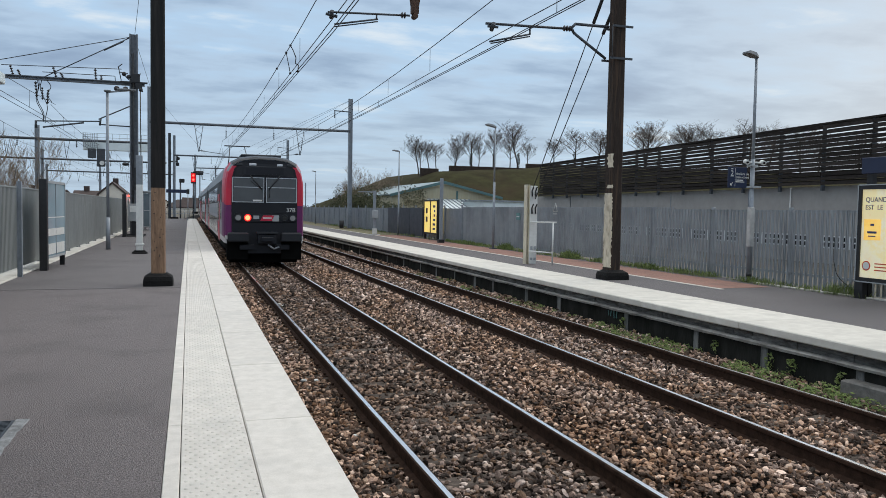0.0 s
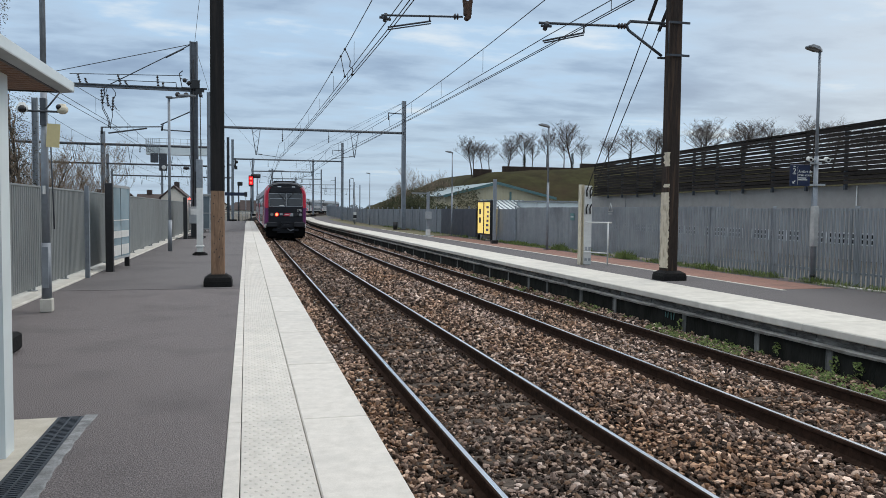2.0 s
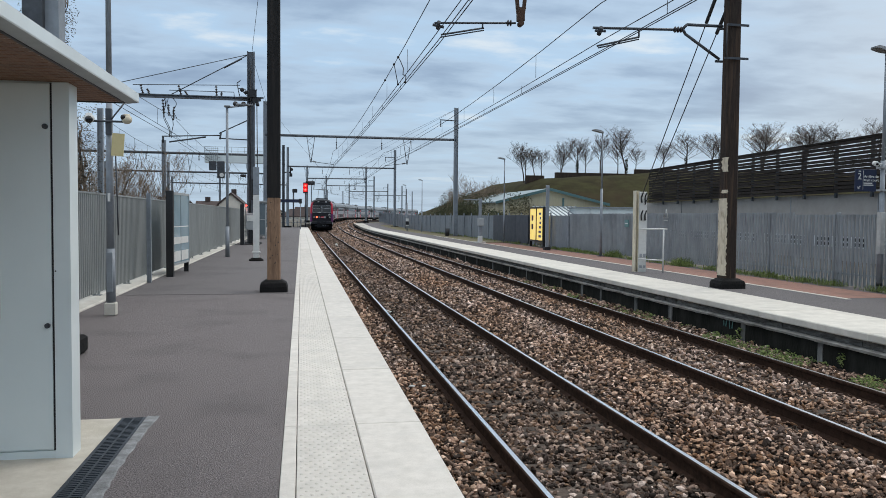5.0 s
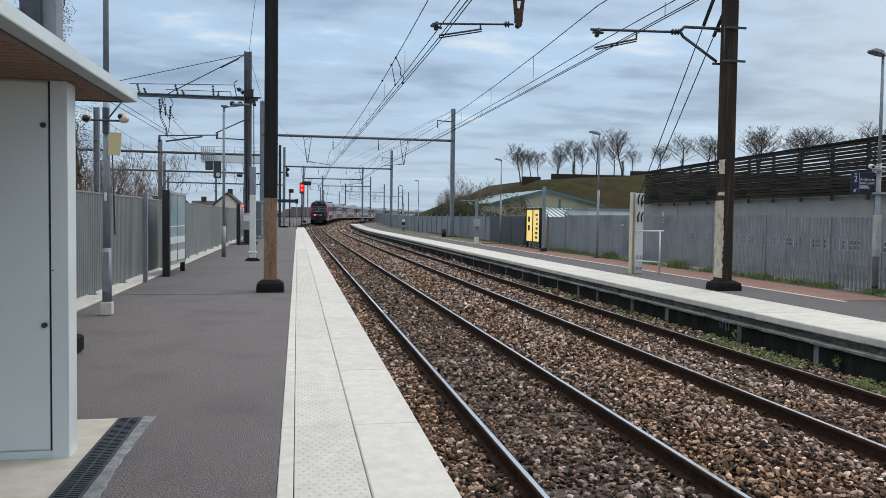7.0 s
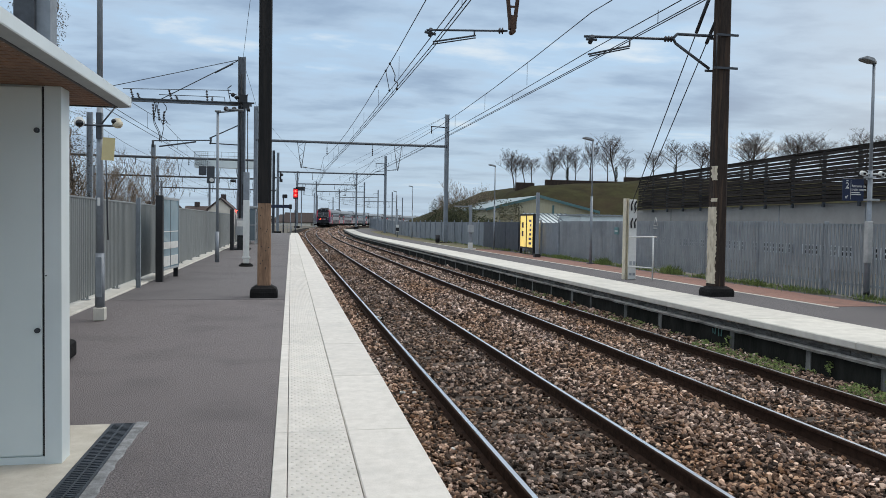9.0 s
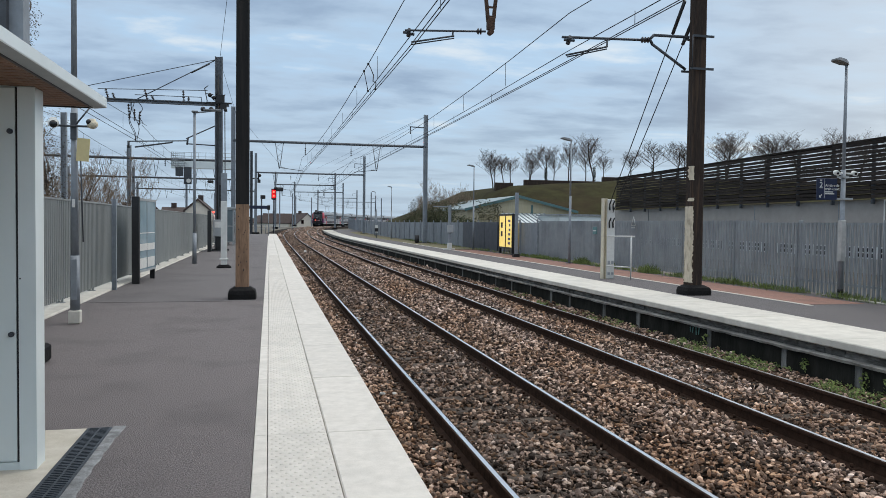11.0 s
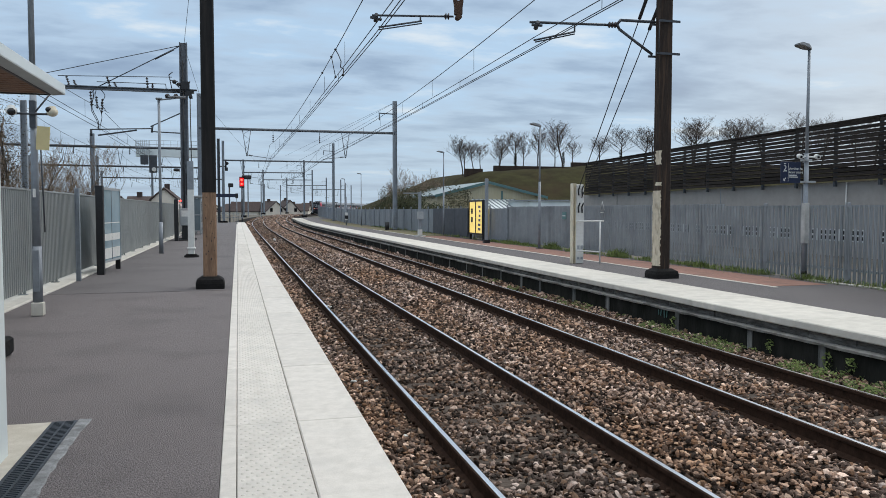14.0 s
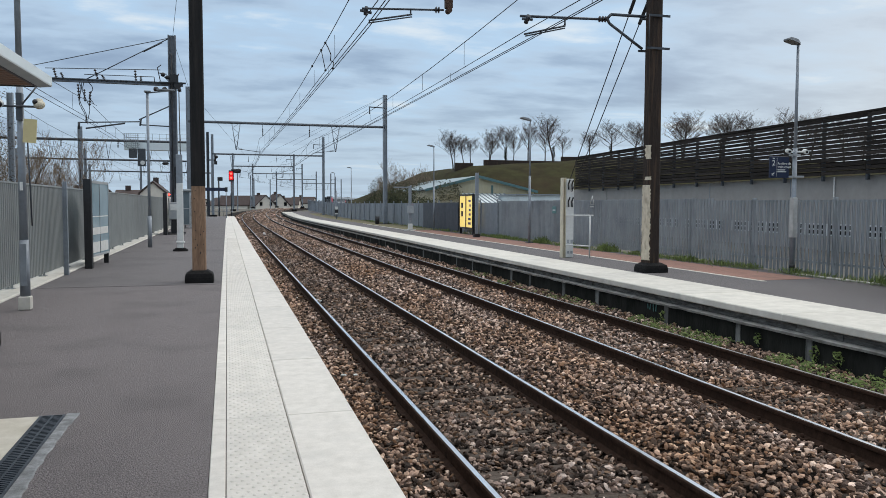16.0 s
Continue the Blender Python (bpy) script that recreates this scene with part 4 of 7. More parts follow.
def build_right_pole():
    p = thing("timber_mast", "dark weathered timber mast with peeling cream paint", "catenary mast")
    X, Y, w = 9.86, 16.5, 0.16
    part("post", Geo().sweep([[(X + a * w * k, Y + b * w * k, z) for a, b in ((-1, -0.75), (-0.75, -1), (0.75, -1), (1, -0.75), (1, 0.75), (0.75, 1), (-0.75, 1), (-1, 0.75))] for z, k in ((0.1, 1.05), (3, 1.0), (8.6, 0.92))]), M_POLED, p)
    rng = random.Random(2)
    for z0, z1 in ((0.2, 2.0), (2.12, 2.2), (2.62, 2.95)):
        g = Geo()
        n = 44 if z0 < 1 else 7
        rings = []
        for i in range(n + 1):
            z = z0 + (z1 - z0) * i / n
            k = w * (1.05 - 0.015 * z) + 0.004
            e = rng.uniform(0.55, 0.8) if z0 < 1 else rng.uniform(-0.1, 0.4)
            rings.append([(X - w * 0.74 + rng.uniform(-0.016, 0.022), Y - k * 1.0, z), (X - k * 0.78, Y - k * 0.995, z), (X - k, Y - k * 0.76, z), (X - k, Y + k * e, z)])
        g.sweep(rings, closed=False)
        part("paint_patch", g, M_CREAM, p, "peeling cream paint")
    # brackets and struts towards track two
    iron = Geo()
    iron.pipe([(X - 0.24, Y, 5.98), (8.72, Y, 5.97), (8.62, Y, 5.87), (8.68, Y, 5.76), (9.55, Y, 5.22)], 0.035)
    iron.box(X - 0.24, X + 0.30, Y - 0.215, Y - 0.185, 5.95, 6.0).box(X - 0.24, X + 0.30, Y + 0.185, Y + 0.215, 5.95, 6.0)
    iron.box(X - 0.30, X + 0.30, Y - 0.215, Y - 0.185, 5.19, 5.24).box(X - 0.30, X + 0.30, Y + 0.185, Y + 0.215, 5.19, 5.24)
    iron.cyl((9.6, Y - 0.22, 5.22), (9.6, Y - 0.22, 5.98), 0.012)
    part("bracket", iron, M_DARKSTEEL, p)
    insulator_ob = insulator(Geo(), (8.6, Y, 5.85), (8.38, Y, 5.84), 0.075, 3)
    part("insulator", insulator_ob, M_INS, p)
    arm = Geo().cyl((8.4, Y, 5.84), (6.45, Y, 5.78), 0.03)
    arm.cyl((7.55, Y, 5.8), (7.55, Y, 5.62), 0.02).cyl((7.55, Y, 5.63), (6.55, Y, 5.38), 0.022).cyl((7.55, Y, 5.58), (6.58, Y, 5.34), 0.016)
    arm.cyl((6.62, Y - 0.08, 5.78), (6.62, Y + 0.08, 5.66), 0.05).cyl((6.5, Y, 5.72), (6.75, Y, 5.72), 0.03)
    part("registration_arm", arm, M_DARKSTEEL, p)
    # the mast stands at the inner edge of the coping
    near = Matrix.Translation((0, 0, 1.52 * 0.06)) @ Matrix.Scale(0.94, 4)
    for ob in p.children:
        ob.matrix_basis = near
    rubber_base(X * 0.94 + 0.02, Y * 0.94 - 0.02, 0.60, 0.52, 0.22, p)
    # stay wires down to the anchor block
    st = Geo()
    for a, b in (((8.99, 15.62, 6.53), (9.45, 20.29, 2.12)), ((9.27, 15.62, 6.30), (9.56, 20.29, 1.9))):
        A, B = Vector(a), Vector(b)
        st.cyl(A, B, 0.013, seg=6)
        if a[2] > 6.0:
            st.cyl(A.lerp(B, 0.0), A.lerp(B, 0.13), 0.04, seg=8)
    part("stay_wire", st, M_WIRE, p)
    # head span that carries the middle hanger over the tracks
    sp = thing("head_span", "steel cross beam with rusty hanger over the tracks", "catenary beam")
    part("beam", Geo().box(-0.7, 9.5, Y - 0.5, Y - 0.25, 7.35, 7.6), M_STEEL, sp)
    h = Geo()
    for dx in (-0.10, 0.10):
        h.sweep([[(4.66 + dx * k - 0.035, Y - 0.4, z), (4.66 + dx * k + 0.035, Y - 0.4, z), (4.66 + dx * k + 0.035, Y - 0.33, z), (4.66 + dx * k - 0.035, Y - 0.33, z)] for z, k in ((7.4, 2.2), (5.9, 0.55))])
    h.box(4.58, 4.74, Y - 0.42, Y - 0.31, 5.72, 6.0, bev=0.02)
    h.cyl((4.66, Y - 0.45, 5.68), (4.66, Y - 0.29, 5.68), 0.06)
    for i in range(7):
        z = 6.0 + i * 0.2
        h.box(4.55, 4.77, Y - 0.39, Y - 0.34, z, z + 0.035)
    part("hanger", h, M_RUST, sp, "rusty riveted hanger")
    a = Geo().cyl((4.55, Y - 0.37, 5.69), (2.78, Y - 0.37, 5.60), 0.022)
    a.cyl((3.82, Y - 0.37, 5.64), (3.82, Y - 0.37, 5.55), 0.018).cyl((3.85, Y - 0.37, 5.55), (2.92, Y - 0.37, 5.36), 0.02).cyl((3.85, Y - 0.37, 5.50), (2.92, Y - 0.37, 5.31), 0.014)
    a.cyl((2.86, Y - 0.45, 5.61), (2.86, Y - 0.3, 5.50), 0.04).cyl((2.74, Y - 0.37, 5.56), (2.98, Y - 0.37, 5.52), 0.03)
    part("registration_arm", a, M_DARKSTEEL, sp)
    part("insulator", insulator(Geo(), (4.46, Y - 0.37, 5.685), (4.34, Y - 0.37, 5.68), 0.075, 2), M_INS, sp)


def build_anchor():
    a = thing("anchor_post", "white concrete anchor post with steel channel and stay rods", "anchor post")
    part("slab", Geo().box(9.40, 9.63, 20.3, 20.46, 0.0, 2.27, bev=0.015), M_WHITE, a, "weathered white slab")
    g = Geo()
    i_beam(g, (9.345, 20.40, 0), 2.3, 0.10, 0.18, 0.02)
    part("channel", g, M_CREAMB, a, "weathered beige channel")
    for x, z in ((9.45, 2.12), (9.56, 2.12), (9.45, 1.62), (9.56, 1.62)):
        part("hook", Geo().cyl((x, 20.28, z), (x, 20.26, z - 0.16), 0.022).cyl((x, 20.28, z), (x + 0.01, 20.2, z + 0.12), 0.02), M_BLACK, a)
    for x in (9.465, 9.575):
        for z in (0.42, 0.12):
            part("bolt_plate", Geo().box(x - 0.035, x + 0.035, 20.285, 20.3, z, z + 0.1 * (z + 0.58)), M_GREYBOX, a)
    r = thing("guard_rail", "white-painted tubular guard rail beside the anchor post", "guard rail")
    g = Geo().cyl((10.0, 20.0, 0), (10.0, 20.0, 1.22), 0.022).cyl((9.36, 20.22, 1.22), (10.1, 19.98, 1.22), 0.022).cyl((9.36, 20.22, 0.38), (10.0, 20.0, 0.34), 0.02)
    part("rail_tube", g, M_WHITE, r)


def build_camera_lamp():
    p = thing("lamp_post", "galvanised lamp post with two dome cameras and a yellow plate", "lamp post")
    X, Y = -2.77, 12.1
    part("base", Geo().box(X - 0.077, X + 0.077, Y - 0.077, Y + 0.077, 0, 0.2, bev=0.015), M_SLAB2, p)
    g = Geo().cyl((X, Y, 0.2), (X, Y, 1.0), 0.068, 0.064, 12).cyl((X, Y, 1.0), (X, Y, 3.3), 0.055, 0.043, 12).cyl((X, Y, 3.3), (X, Y, 7.0), 0.041, 0.034, 12)
    part("pole", g, M_STEEL, p)
    part("access_door", Geo().box(X - 0.04, X + 0.04, Y - 0.078, Y - 0.06, 0.35, 0.95, bev=0.005), M_STEEL, p)
    part("label", Geo().box(X - 0.015, X + 0.02, Y - 0.085, Y - 0.07, 1.7, 1.82), M_WHITE, p)
    part("bracket_arm", Geo().cyl((X - 0.26, Y - 0.1, 2.87), (X + 0.28, Y - 0.1, 2.87), 0.016).box(X - 0.035, X + 0.04, Y - 0.085, Y + 0.04, 2.68, 3.06), M_DARKSTEEL, p)
    for sx, dx in ((-0.25, -0.3), (0.27, 0.35)):
        c = part("dome_camera", Geo().ball((X + sx, Y - 0.12, 2.9), 0.078, sz=0.85).cyl((X + sx, Y - 0.12, 2.9), (X + sx, Y - 0.12, 2.98), 0.07, 0.04), M_WHITE if sx < 0 else M_CREAMB, p, "dome camera housing")
        part("lens_window", Geo().ball((X + sx + (0.01 if sx < 0 else -0.04), Y - 0.165, 2.885 if sx < 0 else 2.93), 0.056 if sx < 0 else 0.04), M_LENS, c)
    part("yellow_plate", Geo().box(-0.05, 0.13, -0.006, 0.006, -0.17, 0.16, mat=pose(X + 0.1, Y - 0.09, 2.54, 0, 4, -12)), M_YELLOWP, p, "faded yellow notice plate")
    part("brace", Geo().cyl((X + 0.05, Y - 0.1, 2.9), (X + 0.25, Y + 0.1, 3.25), 0.012).cyl((X + 0.085, Y - 0.03, 2.6), (X + 0.12, Y - 0.03, 1.2), 0.01), M_DARKSTEEL, p)


def build_info_board():
    b = thing("information_board", "black-framed glazed information board with pale blue map", "information board")
    m = pose(-3.12, 19.4, 0, 0, 0, -4)
    L = 1.95
    part("frame_post", Geo().box(-0.06, 0.10, -0.03, 0.10, 0, 2.09, bev=0.01, mat=m), M_BLACK, b)
    part("frame_post", Geo().box(-0.05, 0.06, L - 0.1, L - 0.02, 0, 0.3, bev=0.01, mat=m), M_BLACK, b)
    part("frame", Geo().box(-0.06, 0.075, 0.1, L, 2.0, 2.06, mat=m).box(-0.06, 0.075, 0.1, L, 0.26, 0.31, mat=m).box(-0.06, 0.078, L - 0.03, L, 0.31, 2.0, mat=m).box(-0.06, 0.078, 0.1, 0.2, 0.31, 2.0, mat=m), M_GREYBOX, b)
    pap = material("map_paper", (0.24, 0.35, 0.41), (0.34, 0.43, 0.47), 3, 0.06, c=(0.15, 0.25, 0.31), stain=1.5)
    sheet = part("map_sheet", Geo().box(-0.04, 0.062, 0.2, L - 0.03, 0.31, 2.0, mat=m), pap, b, "pale blue map behind glossy glass")
    for y0, y1, z0, z1, mm in ((0.25, 0.95, 0.35, 0.6, M_WHITE), (1.05, 1.85, 0.35, 0.6, M_WHITE), (0.25, 1.85, 0.78, 0.95, M_WHITE), (0.25, 1.85, 1.2, 1.22, M_WHITE), (0.98, 1.01, 0.31, 2.0, M_DARKSTEEL)):
        part("printed_panel", Geo().box(0.06, 0.0665, y0, y1, z0, z1, mat=m), mm, sheet)


def build_platform_posts():
    g = Geo()
    p = thing("steel_post", "short galvanised H-section post beside the fence", "post")
    i_beam(g, (-3.28, 17.8, 0), 1.98, 0.09, 0.09, 0.010)
    part("post", g, M_STEEL, p)
    # white marker post
    p = thing("marker_post", "white post with grey top on a black round foot", "post")
    part("white_shaft", Geo().box(-1.535, -1.345, 25.92, 26.12, 0.0, 2.18, bev=0.01), M_WHITE, p)
    part("grey_top", Geo().box(-1.535, -1.345, 25.92, 26.12, 2.18, 3.09, bev=0.01), M_STEEL, p)
    part("foot", Geo().cyl((-1.44, 26, 0), (-1.44, 26, 0.06), 0.24, 0.23, 20).cyl((-1.44, 26, 0.06), (-1.44, 26, 0.11), 0.20, 0.15, 16), M_RUBBER, p)
    part("collar", Geo().box(-1.57, -1.31, 25.9, 26.14, 0.26, 0.32, bev=0.01), M_WHITE, p)
    part("side_box", Geo().box(-1.59, -1.535, 25.95, 26.1, 2.0, 2.7, bev=0.01), M_BLACK, p)
    # second board, edge on
    p = thing("information_board", "tall black information board seen edge-on", "information board", "")
    part("frame_post", Geo().box(-2.98, -2.8, 39.6, 39.8, 0, 2.05, bev=0.01), M_BLACK, p)
    part("panel", Geo().box(-2.95, -2.83, 39.8, 41.0, 0.3, 2.05, bev=0.01), M_WHITE, p)
    # lineside cabinet at the mast's foot
    c = thing("signal_cabinet", "grey lineside cabinet with black legs and red lamp", "cabinet")
    part("body", Geo().box(-2.75, -2.2, 40.2, 40.6, 0.75, 1.6, bev=0.02), M_GREYBOX, c)
    part("base_box", Geo().box(-2.62, -2.3, 40.25, 40.6, 0.05, 0.75, bev=0.02), M_BLACK, c)
    part("foot", Geo().box(-2.95, -2.05, 40.1, 40.7, 0, 0.06, bev=0.01), M_BLACK, c)
    part("side_tube", Geo().cyl((-2.85, 40.3, 0.05), (-2.85, 40.3, 1.9), 0.03).cyl((-2.7, 40.3, 1.6), (-2.7, 40.3, 1.85), 0.03), M_WHITE, c)
    part("plate", Geo().box(-2.68, -2.27, 40.18, 40.2, 1.2, 1.5), M_WHITE, c)
    part("red_lamp", Geo().ball((-2.72, 40.15, 1.98), 0.05), M_TRAFFIC, c)


M_LAMPHEAD = material("lamp_head_grey", (0.20, 0.21, 0.22), (0.16, 0.17, 0.18), 5, 0.5, 0.2)


def lamp_post(x, y, h, label, head=(-0.42, 0.05), painted=False, cams=False, group="platform lamp posts"):
    p = thing("lamp_post", label, "lamp post", group)
    z = tp(0, y).z if y > 75 else 0
    part("pole", Geo().cyl((x, y, z), (x, y, z + h * 0.55), 0.054, 0.047, 12).cyl((x, y, z + h * 0.55), (x, y, z + h), 0.036, 0.029, 12), M_STEEL, p)
    part("base", Geo().box(x - 0.12, x + 0.12, y - 0.12, y + 0.12, z, z + 0.03), M_DARKSTEEL, p)
    hd = Geo()
    hx, up = head
    hd.sweep([[(x + hx * k, y - w, z + h - 0.01 + up * k * 1.2), (x + hx * k, y + w, z + h - 0.01 + up * k * 1.2), (x + hx * k, y + w * 0.8, z + h + t + up * k * 1.2), (x + hx * k, y - w * 0.8, z + h + t + up * k * 1.2)] for k, w, t in ((-0.08, 0.05, 0.05), (0.25, 0.12, 0.075), (0.8, 0.13, 0.06), (1.0, 0.09, 0.02))])
    part("lamp_head", hd, M_LAMPHEAD, p, "flat grey lamp head")
    return p


def build_lamps():
    p = lamp_post(12.16, 14.5, 5.06, "galvanised lamp post with peeling white sleeve and small cameras", (-0.32, 0.07), group="platform lamp posts")
    part("sleeve", Geo().box(12.105, 12.215, 14.44, 14.555, 0.80, 1.70, bev=0.012), M_SLEEVE, p, "peeling off-white sleeve")
    part("foot_band", Geo().cyl((12.16, 14.5, 0.12), (12.16, 14.5, 0.2), 0.062), M_BLACK, p)
    part("clamp", Geo().box(12.08, 12.24, 14.42, 14.6, 2.62, 2.66), M_GREYBOX, p)
    part("clamp", Geo().box(12.08, 12.33, 14.4, 14.6, 2.14, 2.18), M_GREYBOX, p)
    for dx in (-0.26, 0.19):
        c = part("cctv_camera", Geo().cyl((12.16 + dx, 14.36, 2.7), (12.16 + dx + 0.05, 14.5, 2.73), 0.052, 0.05, 10).cyl((12.16, 14.5, 2.72), (12.16 + dx, 14.44, 2.7), 0.02), M_WHITE, p, "small white surveillance camera")
        part("lens", Geo().cyl((12.16 + dx - 0.008, 14.34, 2.697), (12.16 + dx, 14.36, 2.7), 0.026, seg=10), M_LENS, c)
    p.matrix_basis = Matrix.Translation((0, -0.13, 0))
    lamp_post(11.64, 28.6, 4.85, "grey lamp post behind the anchor post", (-0.42, 0.08))
    lamp_post(11.95, 44.5, 4.95, "grey lamp post near the warehouse", (-0.42, 0.07))
    lamp_post(11.6, 74.0, 5.0, "slim grey lamp post far along the platform", (-0.4, 0.06))
    lamp_post(11.9, 88.0, 5.0, "slim grey lamp post far along the platform", (-0.4, 0.06))
    l = thing("lamp_post", "tall slim lamp post with a long horizontal arm", "lamp post", "platform lamp posts")
    X, Y = -2.58, 28.45
    part("pole", Geo().cyl((X, Y, 0), (X, Y, 1.1), 0.075, 0.07).cyl((X, Y, 1.1), (X, Y, 5.35), 0.05, 0.045), M_STEEL, l)
    part("arm", Geo().cyl((X, Y, 5.33), (X + 0.85, Y, 5.45), 0.028), M_STEEL, l)
    part("lamp_head", Geo().box(X - 0.1, X + 0.12, Y - 0.1, Y + 0.1, 5.34, 5.40, bev=0.015).box(X + 0.3, X + 0.9, Y - 0.08, Y + 0.08, 5.42, 5.48, bev=0.015), M_LAMPHEAD, l)


def build_direction_sign():
    s = thing("direction_sign", "dark blue platform sign with white lettering and arrow", "sign")
    Y = 14.38
    part("panel", Geo().box(11.505, 12.005, Y - 0.015, Y + 0.015, 2.13, 2.60, bev=0.004), M_NAVY, s)
    up = lambda x, z: pose(x, Y - 0.018, z, 90, 0, 0)
    words("2", 0.17, M_WHITE, s, up(11.560, 2.40))
    words("Arrière de", 0.082, M_WHITE, s, up(11.705, 2.42))
    words("train court", 0.082, M_WHITE, s, up(11.705, 2.345))
    part("underline", Geo().box(11.555, 11.645, Y - 0.02, Y - 0.015, 2.385, 2.392).box(11.575, 11.625, Y - 0.02, Y - 0.015, 2.545, 2.565).box(11.685, 11.689, Y - 0.02, Y - 0.015, 2.16, 2.57), M_WHITE, s)
    part("text_bars", Geo().box(11.705, 11.905, Y - 0.02, Y - 0.015, 2.295, 2.315).box(11.705, 11.935, Y - 0.02, Y - 0.015, 2.255, 2.275), M_WHITE, s)
    ar = Geo().box(-0.008, 0.008, -0.002, 0.002, 0, 0.085, mat=pose(11.565, Y - 0.018, 2.185, 0, 45, 0))
    ar.box(11.558, 11.605, Y - 0.02, Y - 0.015, 2.18, 2.195).box(11.558, 11.572, Y - 0.02, Y - 0.015, 2.18, 2.23)
    part("arrow", ar, M_WHITE, s)


def poster_material(name, a, b, c, strength, scale=3):
    mt = material(name, a, b, scale, 0.3, c=c, stain=1.6, thr=(0.45, 0.55))
    nt = mt.node_tree
    bs = nt.nodes["Principled BSDF"]
    src = bs.inputs["Base Color"].links[0].from_socket
    nt.links.new(src, bs.inputs["Emission Color"])
    bs.inputs["Emission Strength"].default_value = strength
    return mt


def build_adverts():
    m1 = poster_material("lit_poster_warm", (0.78, 0.66, 0.36), (0.74, 0.72, 0.56), (0.72, 0.48, 0.12), 0.42, 1.6)
    m2 = poster_material("lit_poster_yellow", (0.85, 0.62, 0.16), (0.80, 0.58, 0.16), (0.86, 0.68, 0.30), 0.75)
    ink = material("blue_ink", (0.03, 0.06, 0.16), (0.025, 0.05, 0.13), 4, 0.4)
    orange = poster_material("poster_orange", (0.85, 0.50, 0.10), (0.85, 0.55, 0.14), (0.8, 0.45, 0.1), 0.6)
    redm = material("poster_red", (0.6, 0.08, 0.03), (0.55, 0.07, 0.03), 4, 0.4)
    X = 11.98
    a = thing("advert_board", "black-framed backlit poster board with yellow poster", "advertising board", "backlit poster boards")
    part("frame", Geo().box(X - 0.06, X + 0.1, 9.85, 11.22, 2.03, 2.12).box(X - 0.06, X + 0.1, 9.85, 11.22, 0.32, 0.40).box(X - 0.06, X + 0.1, 11.14, 11.22, 0.40, 2.03).box(X - 0.06, X + 0.1, 9.85, 9.93, 0.40, 2.03), M_BLACK, a)
    part("frame_edge", Geo().box(X - 0.066, X - 0.06, 11.205, 11.225, 0.32, 2.12).box(X - 0.066, X - 0.06, 9.85, 11.2, 2.105, 2.125).box(X - 0.066, X - 0.06, 9.85, 11.2, 0.31, 0.33), M_GREYBOX, a)
    sh = part("poster", Geo().box(X - 0.03, X + 0.08, 9.93, 11.14, 0.40, 2.03), m1, a, "backlit yellow map poster")
    tm = lambda y, z: Matrix(((0, 0, -1, X - 0.034), (-1, 0, 0, y), (0, 1, 0, z), (0, 0, 0, 1)))
    for body, y, z in (("QUAND", 11.07, 1.80), ("O", 10.60, 1.80), ("EST", 11.07, 1.66), ("LE", 10.81, 1.66), ("M", 10.63, 1.66)):
        words(body, 0.125, ink, sh, tm(y, z))
    part("orange_card", Geo().box(X - 0.036, X - 0.03, 10.72, 11.08, 1.1, 1.48), orange, sh)
    part("emblem", Geo().box(X - 0.04, X - 0.036, 10.86, 10.94, 1.36, 1.40).box(X - 0.04, X - 0.036, 10.8, 11.0, 1.22, 1.26).box(X - 0.04, X - 0.036, 10.82, 10.98, 1.16, 1.18), ink, sh)
    part("round_mark", Geo().cyl((X - 0.036, 11.0, 0.62), (X - 0.03, 11.0, 0.62), 0.09, seg=24), redm, sh)
    part("round_mark_core", Geo().cyl((X - 0.040, 11.0, 0.62), (X - 0.036, 11.0, 0.62), 0.068, seg=24), M_WHITE, sh)
    part("text_bars", Geo().box(X - 0.036, X - 0.03, 10.3, 10.82, 0.66, 0.68).box(X - 0.036, X - 0.03, 10.3, 10.82, 0.60, 0.62).box(X - 0.036, X - 0.03, 10.3, 10.82, 0.54, 0.56), redm, sh)
    for y in (11.12, 9.95):
        part("leg", Geo().box(X - 0.06, X + 0.06, y - 0.08, y + 0.1, 0, 0.33), M_BLACK, a)
    s = thing("name_sign", "long dark blue station sign on a post", "sign")
    part("panel", Geo().box(X - 0.02, X + 0.03, 8.2, 11.2, 2.32, 2.62, bev=0.01), M_NAVY, s)
    part("post", Geo().box(X + 0.11, X + 0.2, 11.06, 11.2, 0, 2.62), M_BLACK, s)
    # far board
    b = thing("advert_board", "backlit yellow double poster board in the grass", "advertising board", "backlit poster boards")
    y0, y1 = 36.9, 39.2
    part("frame", Geo().box(X - 0.06, X + 0.1, y0, y1, 1.97, 2.06).box(X - 0.06, X + 0.1, y0, y1, 0.28, 0.36).box(X - 0.06, X + 0.1, y0, y0 + 0.06, 0.36, 1.97).box(X - 0.06, X + 0.1, y1 - 0.06, y1, 0.36, 1.97).box(X - 0.06, X + 0.1, 38.0, 38.08, 0.36, 1.97), M_BLACK, b)
    part("leg", Geo().box(X - 0.04, X + 0.08, y0, y0 + 0.12, 0, 0.3), M_BLACK, b)
    part("leg", Geo().box(X - 0.04, X + 0.08, y1 - 0.12, y1, 0, 0.3), M_BLACK, b)
